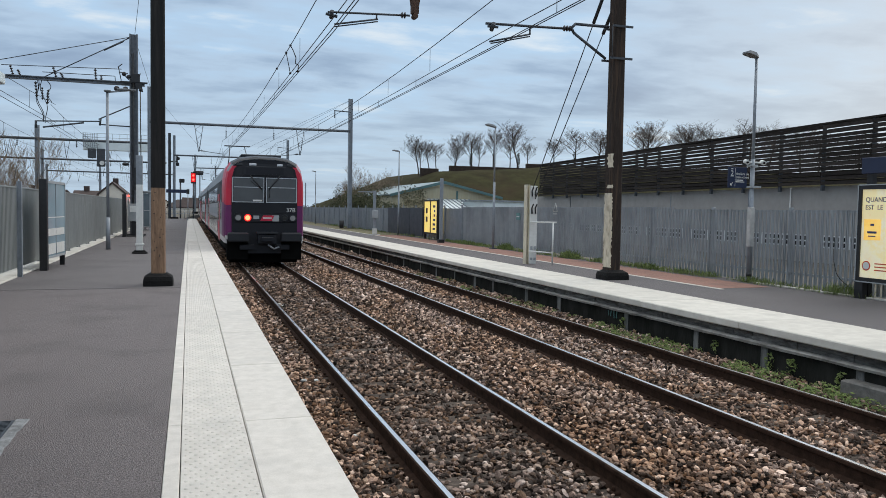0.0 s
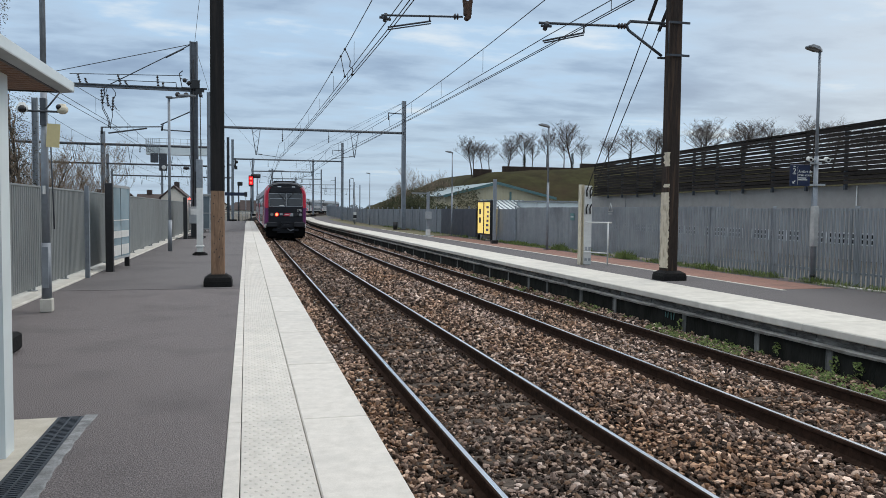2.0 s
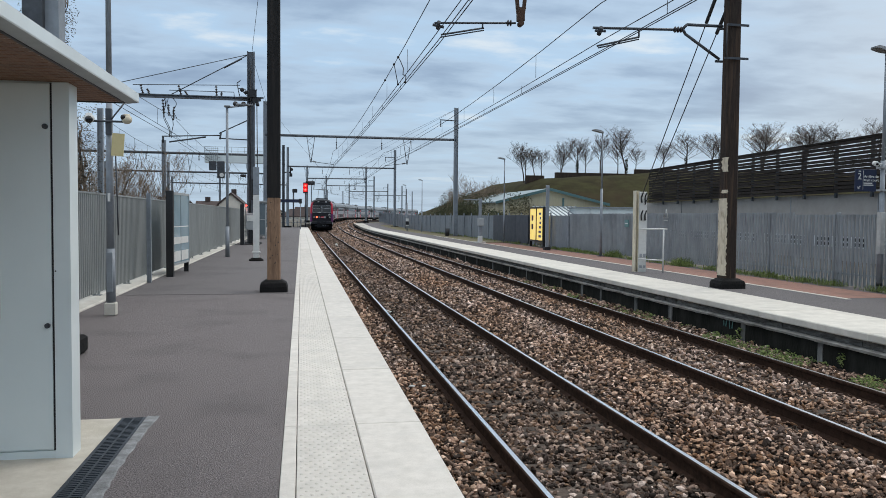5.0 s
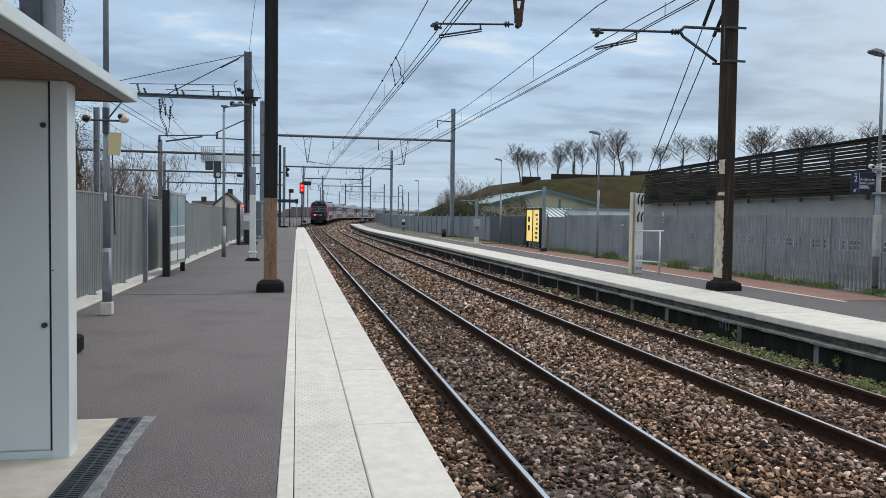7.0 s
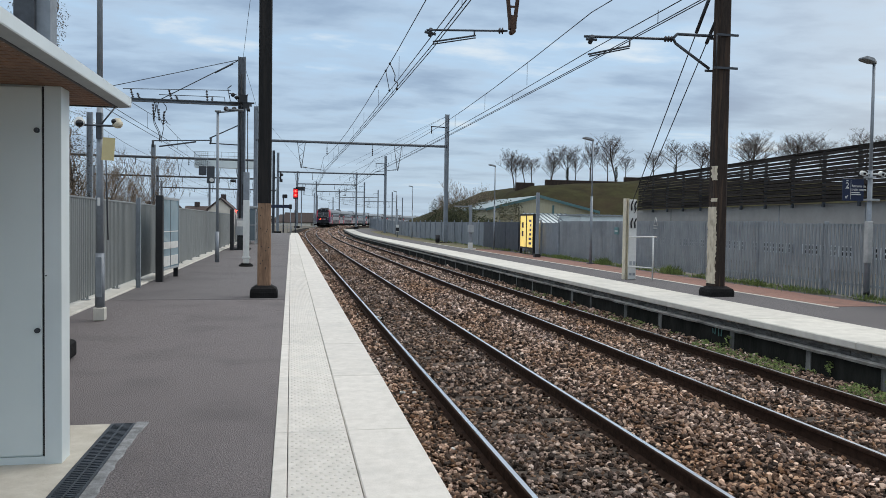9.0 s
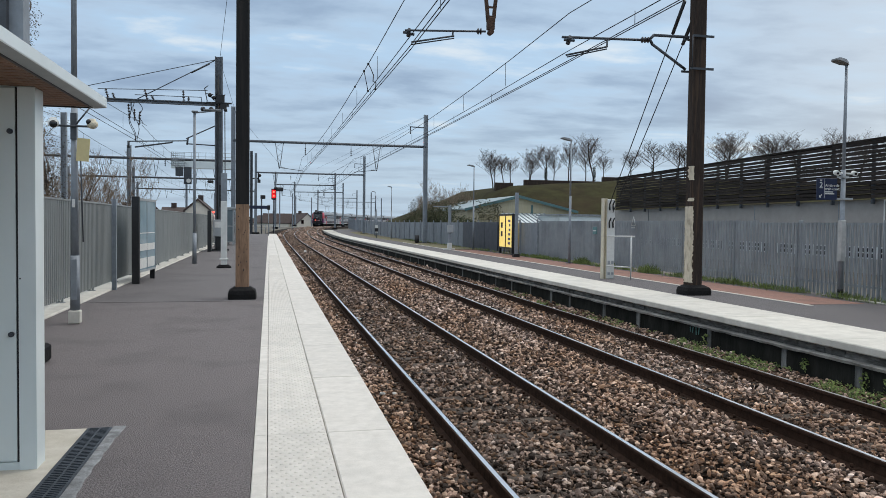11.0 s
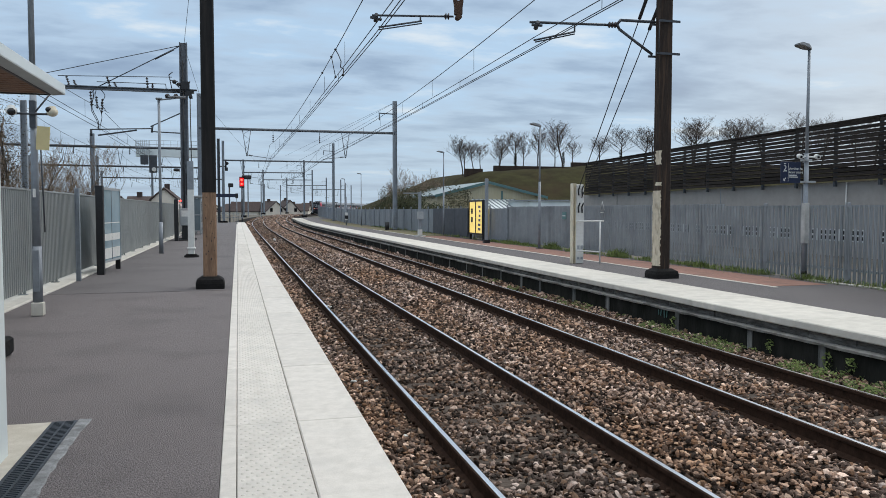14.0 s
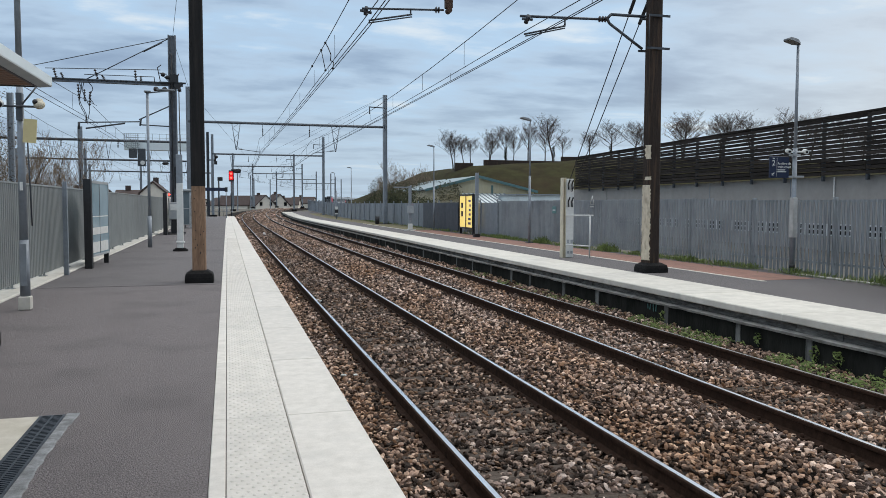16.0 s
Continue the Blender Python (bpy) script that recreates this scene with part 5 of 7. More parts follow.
    for p0, p1 in ((y0 + 0.06, 38.0), (38.08, y1 - 0.06)):
        sh = part("poster", Geo().box(X - 0.03, X + 0.08, p0, p1, 0.36, 1.97), m2, b, "lit yellow poster")
        if p0 < 38:
            rng = random.Random(6)
            for k in range(6):
                z = 0.5 + k * 0.23
                part("text_bars", Geo().box(X - 0.038, X - 0.03, p0 + 0.3, p0 + 0.5 + rng.uniform(0, 0.25), z, z + 0.12), ink, sh)
        else:
            for z in (0.9, 1.35):
                part("dark_card", Geo().box(X - 0.038, X - 0.03, p0 + 0.5, p0 + 0.8, z, z + 0.28), M_BLACK, sh)


def build_right_furniture():
    p = thing("steel_post", "slim grey steel post on a black foot", "post", "slim posts")
    part("post", Geo().box(11.15, 11.29, 34.0, 34.12, 0, 3.0, bev=0.01), M_STEEL, p)
    part("foot", Geo().box(11.08, 11.36, 33.95, 34.2, 0, 0.16), M_BLACK, p)
    p = thing("signal_box_post", "grey post with small control box and white foot", "post")
    part("post", Geo().box(10.3, 10.46, 44.0, 44.12, 0, 2.6).box(9.4, 10.4, 44.02, 44.1, 2.5, 2.56), M_STEEL, p)
    part("box", Geo().box(10.2, 10.56, 43.85, 44.0, 1.0, 1.45, bev=0.02), M_GREYBOX, p)
    part("foot", Geo().box(10.28, 10.5, 43.9, 44.2, 0.05, 0.4).box(10.05, 10.7, 43.9, 44.2, 0, 0.06), M_WHITE, p)
    p = thing("speed_post", "small black and white trackside marker on a post", "sign post")
    part("post", Geo().cyl((10.7, 78, 0), (10.7, 78, 2.9), 0.06), M_STEEL, p)
    part("marker", Geo().box(10.55, 10.85, 77.9, 77.96, 0.55, 1.3), M_WHITE, p)
    part("marker_band", Geo().box(10.53, 10.87, 77.88, 77.9, 0.65, 1.0), M_BLACK, p)
    b = thing("bin", "small black bin at the mast's foot", "bin")
    part("drum", Geo().cyl((11.05, 57.8, 0), (11.05, 57.8, 0.62), 0.16, 0.18, 14), M_BLACK, b)


build_shelter()
build_apron()
build_left_pole()
build_right_pole()
build_anchor()
build_camera_lamp()
build_info_board()
build_platform_posts()
build_lamps()
build_direction_sign()
build_adverts()
build_right_furniture()


def build_platform_marks():
    g = Geo()
    for y in (29.5, 38.0):
        g.box(-1.05 if y < 30 else -0.92, -0.4, y, y + 0.12, 0.0, 0.003)
    structure("painted_marks", g, M_SLAB2, "short white painted marks on the asphalt", "marking")
    g = Geo().box(2.52, 2.68, 57.0, 57.5, -0.75, -0.54, bev=0.03)
    m = tagged(new("marker_stone", g.mesh("marker_stone", M_WHITE)), "small white marker between the rails", "marker")
    rng = random.Random(9)
    for i in range(14):
        s = Geo().box(-0.04, 0.04, -0.03, 0.03, 0.0, 0.03, bev=0.008)
        m = pose(rng.choice((1.62, 1.95, 2.0, 1.5)) + rng.uniform(-0.1, 0.1), rng.uniform(6, 22), -0.70, rng.uniform(-25, 25), 0, rng.uniform(0, 180))
        ob = tagged(new("paper_scrap", s.mesh("paper_scrap", M_WHITE)), "pale scrap of litter on the ballast", "litter", "litter on the ballast")
        ob.matrix_basis = m @ Matrix.Scale(rng.uniform(0.5, 1.0), 4)

    # seam where older asphalt begins
    g = Geo().box(-3.31, -0.106, 15.1, 99.9, 0.0, 0.004)
    ob = structure("old_asphalt", g, M_ASPHALT3, "slightly paler older asphalt further along the platform", "platform")
    blk = Geo().box(7.36, 7.60, 6.1, 7.05, -0.70, -0.40, bev=0.02)
    structure("wall_footing_block", blk, M_WALLT, "grey concrete block at the foot of the wall", "block")
    cb = Geo().pipe([(12.29, 12.10, 1.1), (12.28, 12.09, 0.88), (12.26, 12.06, 0.62), (12.24, 11.97, 0.40), (12.22, 11.85, 0.29), (12.2, 11.66, 0.19), (12.16, 11.45, 0.06), (12.14, 11.38, 0.015), (12.12, 11.2, 0.012)], 0.007, 6)
    tagged(new("cable", cb.mesh("cable", M_RUBBER)), "black cable hanging down the palisade fence", "cable")
    tr = thing("warning_sign", "small white triangular warning sign on the fence", "sign")
    X, Y = 12.27, 24.4
    g = Geo().cyl((X, Y - 0.15, 1.54), (X, Y + 0.15, 1.54), 0.013, seg=6).cyl((X, Y - 0.15, 1.54), (X, Y, 1.84), 0.013, seg=6).cyl((X, Y + 0.15, 1.54), (X, Y, 1.84), 0.013, seg=6)
    part("triangle", g, M_SLEEVE, tr)
    part("text_bars", Geo().box(X - 0.01, X, Y - 0.14, Y + 0.14, 1.44, 1.48), M_SLEEVE, tr)
    gs = thing("notice_plate", "small blue-green notice on the fence", "sign")
    part("plate", Geo().box(12.26, 12.28, 27.43, 27.78, 1.19, 1.46), glow("notice_teal", (0.10, 0.22, 0.22), 0.0), gs)
    part("text_bars", Geo().box(12.25, 12.262, 27.48, 27.73, 1.3, 1.34), M_WHITE, gs)


build_platform_marks()


# ---- overhead line ----
def gantry(s, left, right, beam_z, top, label, arms=True):
    p = thing("catenary_gantry", label, "catenary gantry", "catenary gantries")
    for off in (left, right):
        q = tp(off, s)
        m = part("mast", i_beam(Geo(), (0, 0, -0.3), top + 0.3, 0.30, 0.28), M_STEEL, p, at=pose(*q, 0, 0, turn_at(s)))
        part("footing", Geo().box(-0.45, 0.45, -0.3, 0.3, -0.3, 0.06, bev=0.02), M_RUBBER, m)
    a, b = tp(left, s, beam_z), tp(right, s, beam_z)
    part("beam", Geo().cyl(a, b, 0.095, seg=8), M_MIDSTEEL, p)
    if arms:
        for off, sd in ((0.72, 1), (7.92, -1)):
            g = Geo()
            c = tp(off, s, beam_z)
            for dx in (-0.30, 0.30):
                g.cyl(c + Vector((dx, 0, 0)), c + Vector((dx * 0.12, 0, -1.85)), 0.028, seg=6)
            for k in range(5):
                f0, f1 = k / 5, (k + 1) / 5
                w0, w1 = 0.30 * (1 - f0 * 0.88), 0.30 * (1 - f1 * 0.88)
                g.cyl(c + Vector((-w0 if k % 2 else w0, 0, -1.85 * f0)), c + Vector((w1 if k % 2 else -w1, 0, -1.85 * f1)), 0.014, seg=5)
            part("hanger", g, M_STEEL, p)
            e = tp(off + sd * 1.7, s, beam_z - 2.08)
            tip = c + Vector((0, 0, -1.85))
            part("registration_arm", Geo().cyl(tip, tip + Vector((0, 0, -0.1)), 0.05, seg=6).cyl(tip + Vector((0, 0, -0.02)), e, 0.02, seg=6), M_DARKSTEEL, p)
            part("insulator", insulator(Geo(), tip + Vector((sd * 0.15, 0, -0.03)), tip + Vector((sd * 0.4, 0, -0.06)), 0.07, 3), M_INS, p)
        for off in (2.6, 5.99):
            c = tp(off, s, beam_z)
            part("insulator", insulator(Geo().cyl(c, c + Vector((0, 0, -0.35)), 0.015), c + Vector((0, 0, -0.35)), c + Vector((0, 0, -0.9)), 0.06, 4), M_INS, p)
        r = tp(right, s, top - 1.0)
        part("side_bracket", Geo().cyl(r, r + Vector((-1.25, 0, 0.05)), 0.04, seg=6).cyl(r + Vector((-1.2, 0, 0)), r + Vector((-1.2, 0, -0.5)), 0.04, seg=6), M_DARKSTEEL, p)
        tpz = tp(right, s, top - 0.1)
        lft = tp(left, s, beam_z + 0.05)
        part("tie_wire", Geo().cyl(tpz, tp(right - 6, s + 38, beam_z + 0.6), 0.01, seg=5), M_WIRE, p)
    return p


def wire_run(x_at, supports, name, label, zs, zm, r, group):
    """A wire slung from support to support; sags to zm between."""
    g = Geo()
    for (s0, s1) in zip(supports, supports[1:]):
        n = 10
        pts = []
        for i in range(n + 1):
            f = i / n
            s = s0 + (s1 - s0) * f
            off = x_at[0] + (x_at[1] if supports.index(s0) % 2 else -x_at[1]) * (1 - 2 * f)
            pts.append(tp(off, s, zm + (zs - zm) * (2 * f - 1) ** 2))
        g.pipe(pts, r, seg=5)
    ob = tagged(new(name, g.mesh(name, M_WIRE)), label, "overhead wire", group)
    return ob


def build_overhead():
    tops = {58: 9.85, 97: 9.75, 136: 9.6, 176: 9.6, 216: 9.6, 256: 9.6}
    for s, top in tops.items():
        gantry(s, -2.56 if s < 60 else (-1.6 if s < 100 else -0.4), 11.7 if s < 100 else (9.8 if s < 150 else 10.4), 7.4, top, "grey steel portal gantry carrying wires over both tracks", True)
    sup = [-26, 16.4, 58, 97, 136, 176, 216, 256]
    for mid in (2.7, 6.36):
        wire_run((mid - (0.12 if mid < 4 else 0), 0.22), sup, "messenger_wire", "upper carrying wire over the track", 6.3, 5.78, 0.011, "overhead wires")
        wire_run((mid, 0.22), sup, "auxiliary_wire", "middle carrying wire with droppers over the track", 5.52 if mid < 4 else 5.46, 5.36 if mid < 4 else 5.31, 0.010, "overhead wires")
        for d in (-0.035, 0.035):
            wire_run((mid + d, 0.22), sup, "contact_wire", "copper contact wire over the track", 5.27 if mid < 4 else 5.22, 5.22 if mid < 4 else 5.18, 0.010, "overhead wires")
        g = Geo()
        for s0, s1 in zip(sup[:5], sup[1:5]):
            for i in range(1, 9):
                f = i / 9
                s = s0 + (s1 - s0) * f
                k = (2 * f - 1) ** 2
                off = mid + (0.22 if sup.index(s0) % 2 else -0.22) * (1 - 2 * f)
                g.cyl(tp(off, s, 5.75 + 0.55 * k), tp(off, s, 5.36 + 0.16 * k), 0.007, seg=4)
                g.cyl(tp(off, s + 1.4, 5.37 + 0.16 * k), tp(off, s + 1.4, 5.23), 0.007, seg=4)
        tagged(new("dropper_wires", g.mesh("dropper_wires", M_WIRE)), "thin dropper wires between the overhead wires", "overhead wire", "", "stuff")
    # looped jumper between the carrying and contact wires
    jw = thing("jumper_wire", "looped jumper wire with clamps between overhead wires", "overhead wire", "overhead wires")
    part("loop", Geo().pipe([(2.74, 22.0, 6.06), (2.80, 21.9, 5.92), (2.87, 21.8, 5.70), (2.84, 21.7, 5.52), (2.90, 21.5, 5.44), (2.87, 21.4, 5.25)], 0.014, 5), M_WIRE, jw)
    part("dropper", Geo().cyl((2.73, 22.9, 6.03), (2.85, 22.9, 5.445), 0.012, seg=5), M_WIRE, jw)
    for c in ((2.73, 22.9, 6.03), (2.85, 22.9, 5.445), (2.74, 22.0, 6.06), (2.87, 21.4, 5.25), (2.71, 25.2, 5.955)):
        part("clamp", Geo().ball(c, 0.036), M_WIRE, jw)
    g = Geo().pipe([(10.4, 58, 8.7), (6.4, 97, 7.0)], 0.010, 5)
    g.pipe([(11.66, 58, 9.7), tp(8, 97, 8.6)], 0.010, 5)
    tagged(new("feeder_wire", g.mesh("feeder_wire", M_WIRE)), "slack feeder wire to the grey mast", "overhead wire", "overhead wires")
    g = Geo().pipe([(-2.5, 41.2, 9.8), (-0.9, 25, 12)], 0.01, 5).pipe([(-2.5, 41.2, 9.8), (-1.9, 97, 7.6)], 0.01, 5).pipe([(-2.56, 57, 9.6), (2.2, 97, 7.5)], 0.01, 5)
    tagged(new("feeder_wire", g.mesh("feeder_wire", M_WIRE)), "thin wires fanning from the tall mast", "overhead wire", "overhead wires")


def build_left_lines():
    p = thing("cantilever_mast", "tall steel mast with long cantilever arm and insulators", "catenary mast")
    X, Y = -2.54, 41.2
    part("mast", i_beam(Geo(), (X, Y, 0), 9.93, 0.38, 0.34, 0.06), M_MIDSTEEL, p)
    part("mast_cable", Geo().cyl((X - 0.05, Y - 0.2, 0.6), (X - 0.02, Y - 0.2, 9.0), 0.03, seg=6).cyl((X + 0.34, Y - 0.1, 0.4), (X + 0.30, Y - 0.1, 7.4), 0.025, seg=6), M_BLACK, p)
    part("footing", Geo().box(X - 0.5, X + 0.5, Y - 0.5, Y + 0.5, 0, 0.08), M_RUBBER, p)
    part("cantilever_arm", Geo().box(-8.3, X + 0.5, Y - 0.1, Y + 0.1, 7.42, 7.46).box(-8.3, X + 0.5, Y - 0.02, Y + 0.02, 7.46, 7.56).box(-8.3, X + 0.5, Y - 0.1, Y + 0.1, 7.56, 7.6), M_MIDSTEEL, p)
    part("upper_rod", Geo().cyl((-8.33, Y, 8.04), (-3.1, Y, 8.2), 0.018, seg=6).cyl((-6.6, Y, 7.82), (-3.4, Y, 7.84), 0.018, seg=6).cyl((-3.4, Y, 7.84), (-3.38, Y, 7.6), 0.018, seg=6), M_DARKSTEEL, p)
    for x, dx, top in ((-7.85, -0.12, 8.06), (-7.55, -0.1, 7.86), (-6.0, -0.14, 8.1), (-5.7, -0.12, 7.84), (-4.25, -0.04, 8.14), (-4.02, 0.0, 7.86)):
        part("insulator", insulator(Geo(), (x, Y, 7.6), (x + dx, Y, top), 0.075, 4), M_INS, p)
    part("tie_rod", Geo().cyl((X - 0.1, Y, 9.8), (-6.5, Y, 7.6), 0.024, seg=6).cyl((X - 0.1, Y, 9.8), (-9.2, Y, 8.05), 0.018, seg=6).cyl((-3.0, Y, 9.57), (-3.9, Y, 9.06), 0.045, seg=6), M_DARKSTEEL, p)
    # switch gear where the arm meets the mast
    sw = Geo().box(X - 0.6, X + 0.65, Y - 0.35, Y - 0.3, 7.5, 7.58)
    for a, b in (((-0.55, 7.6), (-0.68, 8.25)), ((-0.62, 8.0), (-0.25, 7.95)), ((-0.68, 8.25), (-0.5, 8.4)), ((0.2, 7.6), (0.32, 8.0)), ((0.35, 7.5), (0.42, 7.1)), ((-0.5, 7.95), (-0.2, 7.65))):
        sw.cyl((X + a[0], Y - 0.32, a[1]), (X + b[0], Y - 0.32, b[1]), 0.022, seg=6)
    sw.box(X - 0.1, X + 0.3, Y - 0.4, Y - 0.28, 7.55, 7.95).box(X + 0.1, X + 0.4, Y - 0.4, Y - 0.3, 7.25, 7.5)
    sw.ball((X - 0.42, Y - 0.34, 7.92), 0.11).ball((X - 0.22, Y - 0.34, 7.8), 0.10).ball((X + 0.34, Y - 0.34, 7.2), 0.10)
    part("switch_gear", sw, M_BLACK, p)
    h = Geo()
    rng = random.Random(31)
    for x, z1 in ((-6.9, 5.5), (-6.85, 5.45), (-6.65, 5.4), (-6.35, 6.4)):
        n = 9
        h.pipe([(x + 0.1 * math.sin(i * 0.9 + x * 9) + 0.25 * i / n * (1 if z1 < 6 else 0.2), Y, 7.42 + (z1 - 7.42) * i / n) for i in range(n + 1)], 0.018, 5)
    part("hanger_wires", h, M_WIRE, p)
    part("insulator", insulator(Geo(), (-6.9, Y, 7.35), (-6.85, Y, 6.6), 0.075, 5), M_INS, p)
    part("insulator", insulator(Geo(), (-6.62, Y, 7.1), (-6.6, Y, 6.5), 0.065, 5), M_INS, p)
    part("insulator", insulator(Geo(), (-6.35, Y, 7.0), (-6.4, Y, 6.3), 0.075, 5), M_INS, p)
    part("lower_bracket", Geo().cyl((X, Y, 5.4), (-4.1, Y, 5.45), 0.03, seg=6).cyl((X, Y, 6.5), (-4.15, Y, 5.7), 0.03, seg=6).cyl((-4.05, Y, 5.75), (-4.1, Y, 5.4), 0.05, seg=6).cyl((-4.1, Y, 5.6), (-6.95, Y, 5.48), 0.03, seg=6).cyl((-4.8, Y, 5.5), (-6.6, Y, 5.2), 0.04, seg=6).cyl((-6.9, Y, 5.5), (-6.9, Y, 5.15), 0.06, seg=6), M_DARKSTEEL, p)
    ins = Geo()
    for x in (-3.3, -2.9):
        ins.ball((x, Y - 0.3, 7.2), 0.13)
    part("post_insulator", ins, M_INS, p)
    # gantries over the lines behind the fence
    for y, x0, xs, z in ((72, -26, (-12.0,), 7.05), (102, -24, (-16.5, -6.0), 6.95), (140, -22, (-14.0, -5.5), 7.0)):
        g = thing("catenary_gantry", "grey steel beam gantry over the lines behind the fence", "catenary gantry", "catenary gantries")
        part("beam", Geo().cyl((x0, y, z), (-2.6, y, z - 0.1), 0.11, seg=8), M_DARKSTEEL, g)
        for x in (*xs, x0):
            part("mast", i_beam(Geo(), (x, y, -0.3), 8.4, 0.35, 0.3), M_STEEL, g)
        for x in (-20, -17.5, -14.5, -10.0, -8.0, -6.6, -5.0):
            if x > x0:
                part("hanger", insulator(Geo().cyl((x, y, z), (x + 0.2, y, z - 1.6), 0.025, seg=5).cyl((x + 0.5, y, z), (x + 0.2, y, z - 1.6), 0.02, seg=5), (x + 1.0, y, z - 0.1), (x + 1.0, y, z - 0.7), 0.08, 4), M_DARKSTEEL, g)
    m = thing("catenary_mast", "grey steel mast behind the fence among bare shrubs", "catenary mast", "masts behind the fence")
    part("mast", i_beam(Geo(), (-8.4, 35, -0.3), 6.3, 0.22, 0.2), M_STEEL, m)
    m = thing("catenary_mast", "wide grey steel mast rising behind the shelter", "catenary mast", "masts behind the fence")
    part("mast", Geo().box(-2.74, -2.55, 8.42, 8.8, 0, 9.0), M_DARKSTEEL, m)
    # paler steel here puts the lighter right face of the mast into colour
    part("side_flange", Geo().box(-2.55, -2.42, 8.5, 8.72, 0, 9.0), M_STEEL, m)
    part("footing", Geo().box(-2.95, -2.29, 8.3, 8.95, 0, 0.2, bev=0.03), M_RUBBER, m)
    m = thing("catenary_mast", "dark steel mast with black fittings past the near platform", "catenary mast", "masts behind the fence")
    part("mast", i_beam(Geo(), (-2.14, 97.6, 0), 10.2, 0.32, 0.3), M_DARKSTEEL, m)
    part("fitting", Geo().box(-2.0, -1.2, 97.3, 97.5, 6.75, 6.9).cyl((-1.3, 97.3, 6.3), (-1.3, 97.3, 7.6), 0.10).ball((-1.15, 97.3, 7.2), 0.2).box(-1.42, -1.05, 97.2, 97.5, 6.3, 6.7), M_BLACK, m)
    wires = Geo()
    for x, z in ((-6.2, 5.45), (-6.2, 6.3), (-6.1, 5.2), (-9.8, 5.4), (-9.8, 6.4), (-13.5, 5.5), (-13.5, 6.3)):
        sup = [-8, 41.2, 72, 102, 140, 190]
        for s0, s1 in zip(sup, sup[1:]):
            pts = []
            for i in range(9):
                f = i / 8
                pts.append((x + 0.15 * math.sin(s0) * (1 - 2 * f), s0 + (s1 - s0) * f, z - (0.45 if z > 6 else 0.06) * (1 - (2 * f - 1) ** 2)))
            wires.pipe(pts, 0.011, 5)
            if z > 6 and z < 7:
                for i in range(1, 8):
                    wires.cyl(pts[i], (pts[i][0], pts[i][1], 5.4), 0.007, seg=4)
    tagged(new("overhead_wires", wires.mesh("overhead_wires", M_WIRE)), "bundle of overhead wires above the lines behind the fence", "overhead wire", "", "stuff")
    # signal footbridge
    g = thing("signal_bridge", "grey signal footbridge with railings and hanging signals", "signal bridge")
    part("deck", Geo().box(-7.3, -2.8, 61.7, 62.5, 5.55, 6.1), M_PANELL, g)
    rl = Geo()
    for x in np.arange(-7.3, -2.7, 0.5):
        rl.cyl((x, 61.7, 6.1), (x, 61.7, 6.75), 0.013, seg=5)
    for z in (6.45, 6.75):
        rl.cyl((-7.3, 61.7, z), (-2.8, 61.7, z), 0.013, seg=5)
    part("railing", rl, M_STEEL, g)
    for x in np.arange(-7.25, -6.3, 0.15):
        part("cage_bar", Geo().box(x, x + 0.025, 61.5, 61.53, 5.7, 6.75), M_STEEL, g)
    for z in np.arange(5.7, 6.75, 0.15):
        part("cage_bar", Geo().box(-7.25, -6.25, 61.485, 61.499, z, z + 0.025), M_STEEL, g)
    sg = part("signal_head", Geo().box(-6.3, -5.75, 61.0, 61.2, 4.3, 5.6, bev=0.03).box(-6.9, -6.35, 61.0, 61.2, 4.9, 5.6, bev=0.03), M_DARKSTEEL, g)
    part("signal_lamp", Geo().cyl((-5.95, 60.9, 4.55), (-5.95, 61.0, 4.55), 0.16, seg=14), M_WHITE, sg)
    part("mast", i_beam(Geo(), (-2.75, 62.1, 0), 7.0, 0.3, 0.3), M_STEEL, g)
    part("lamp_head", Geo().ball((-4.4, 61.5, 4.55), 0.25, sz=0.5).ball((-3.6, 61.5, 4.6), 0.3, sz=0.5), M_BLACK, g)


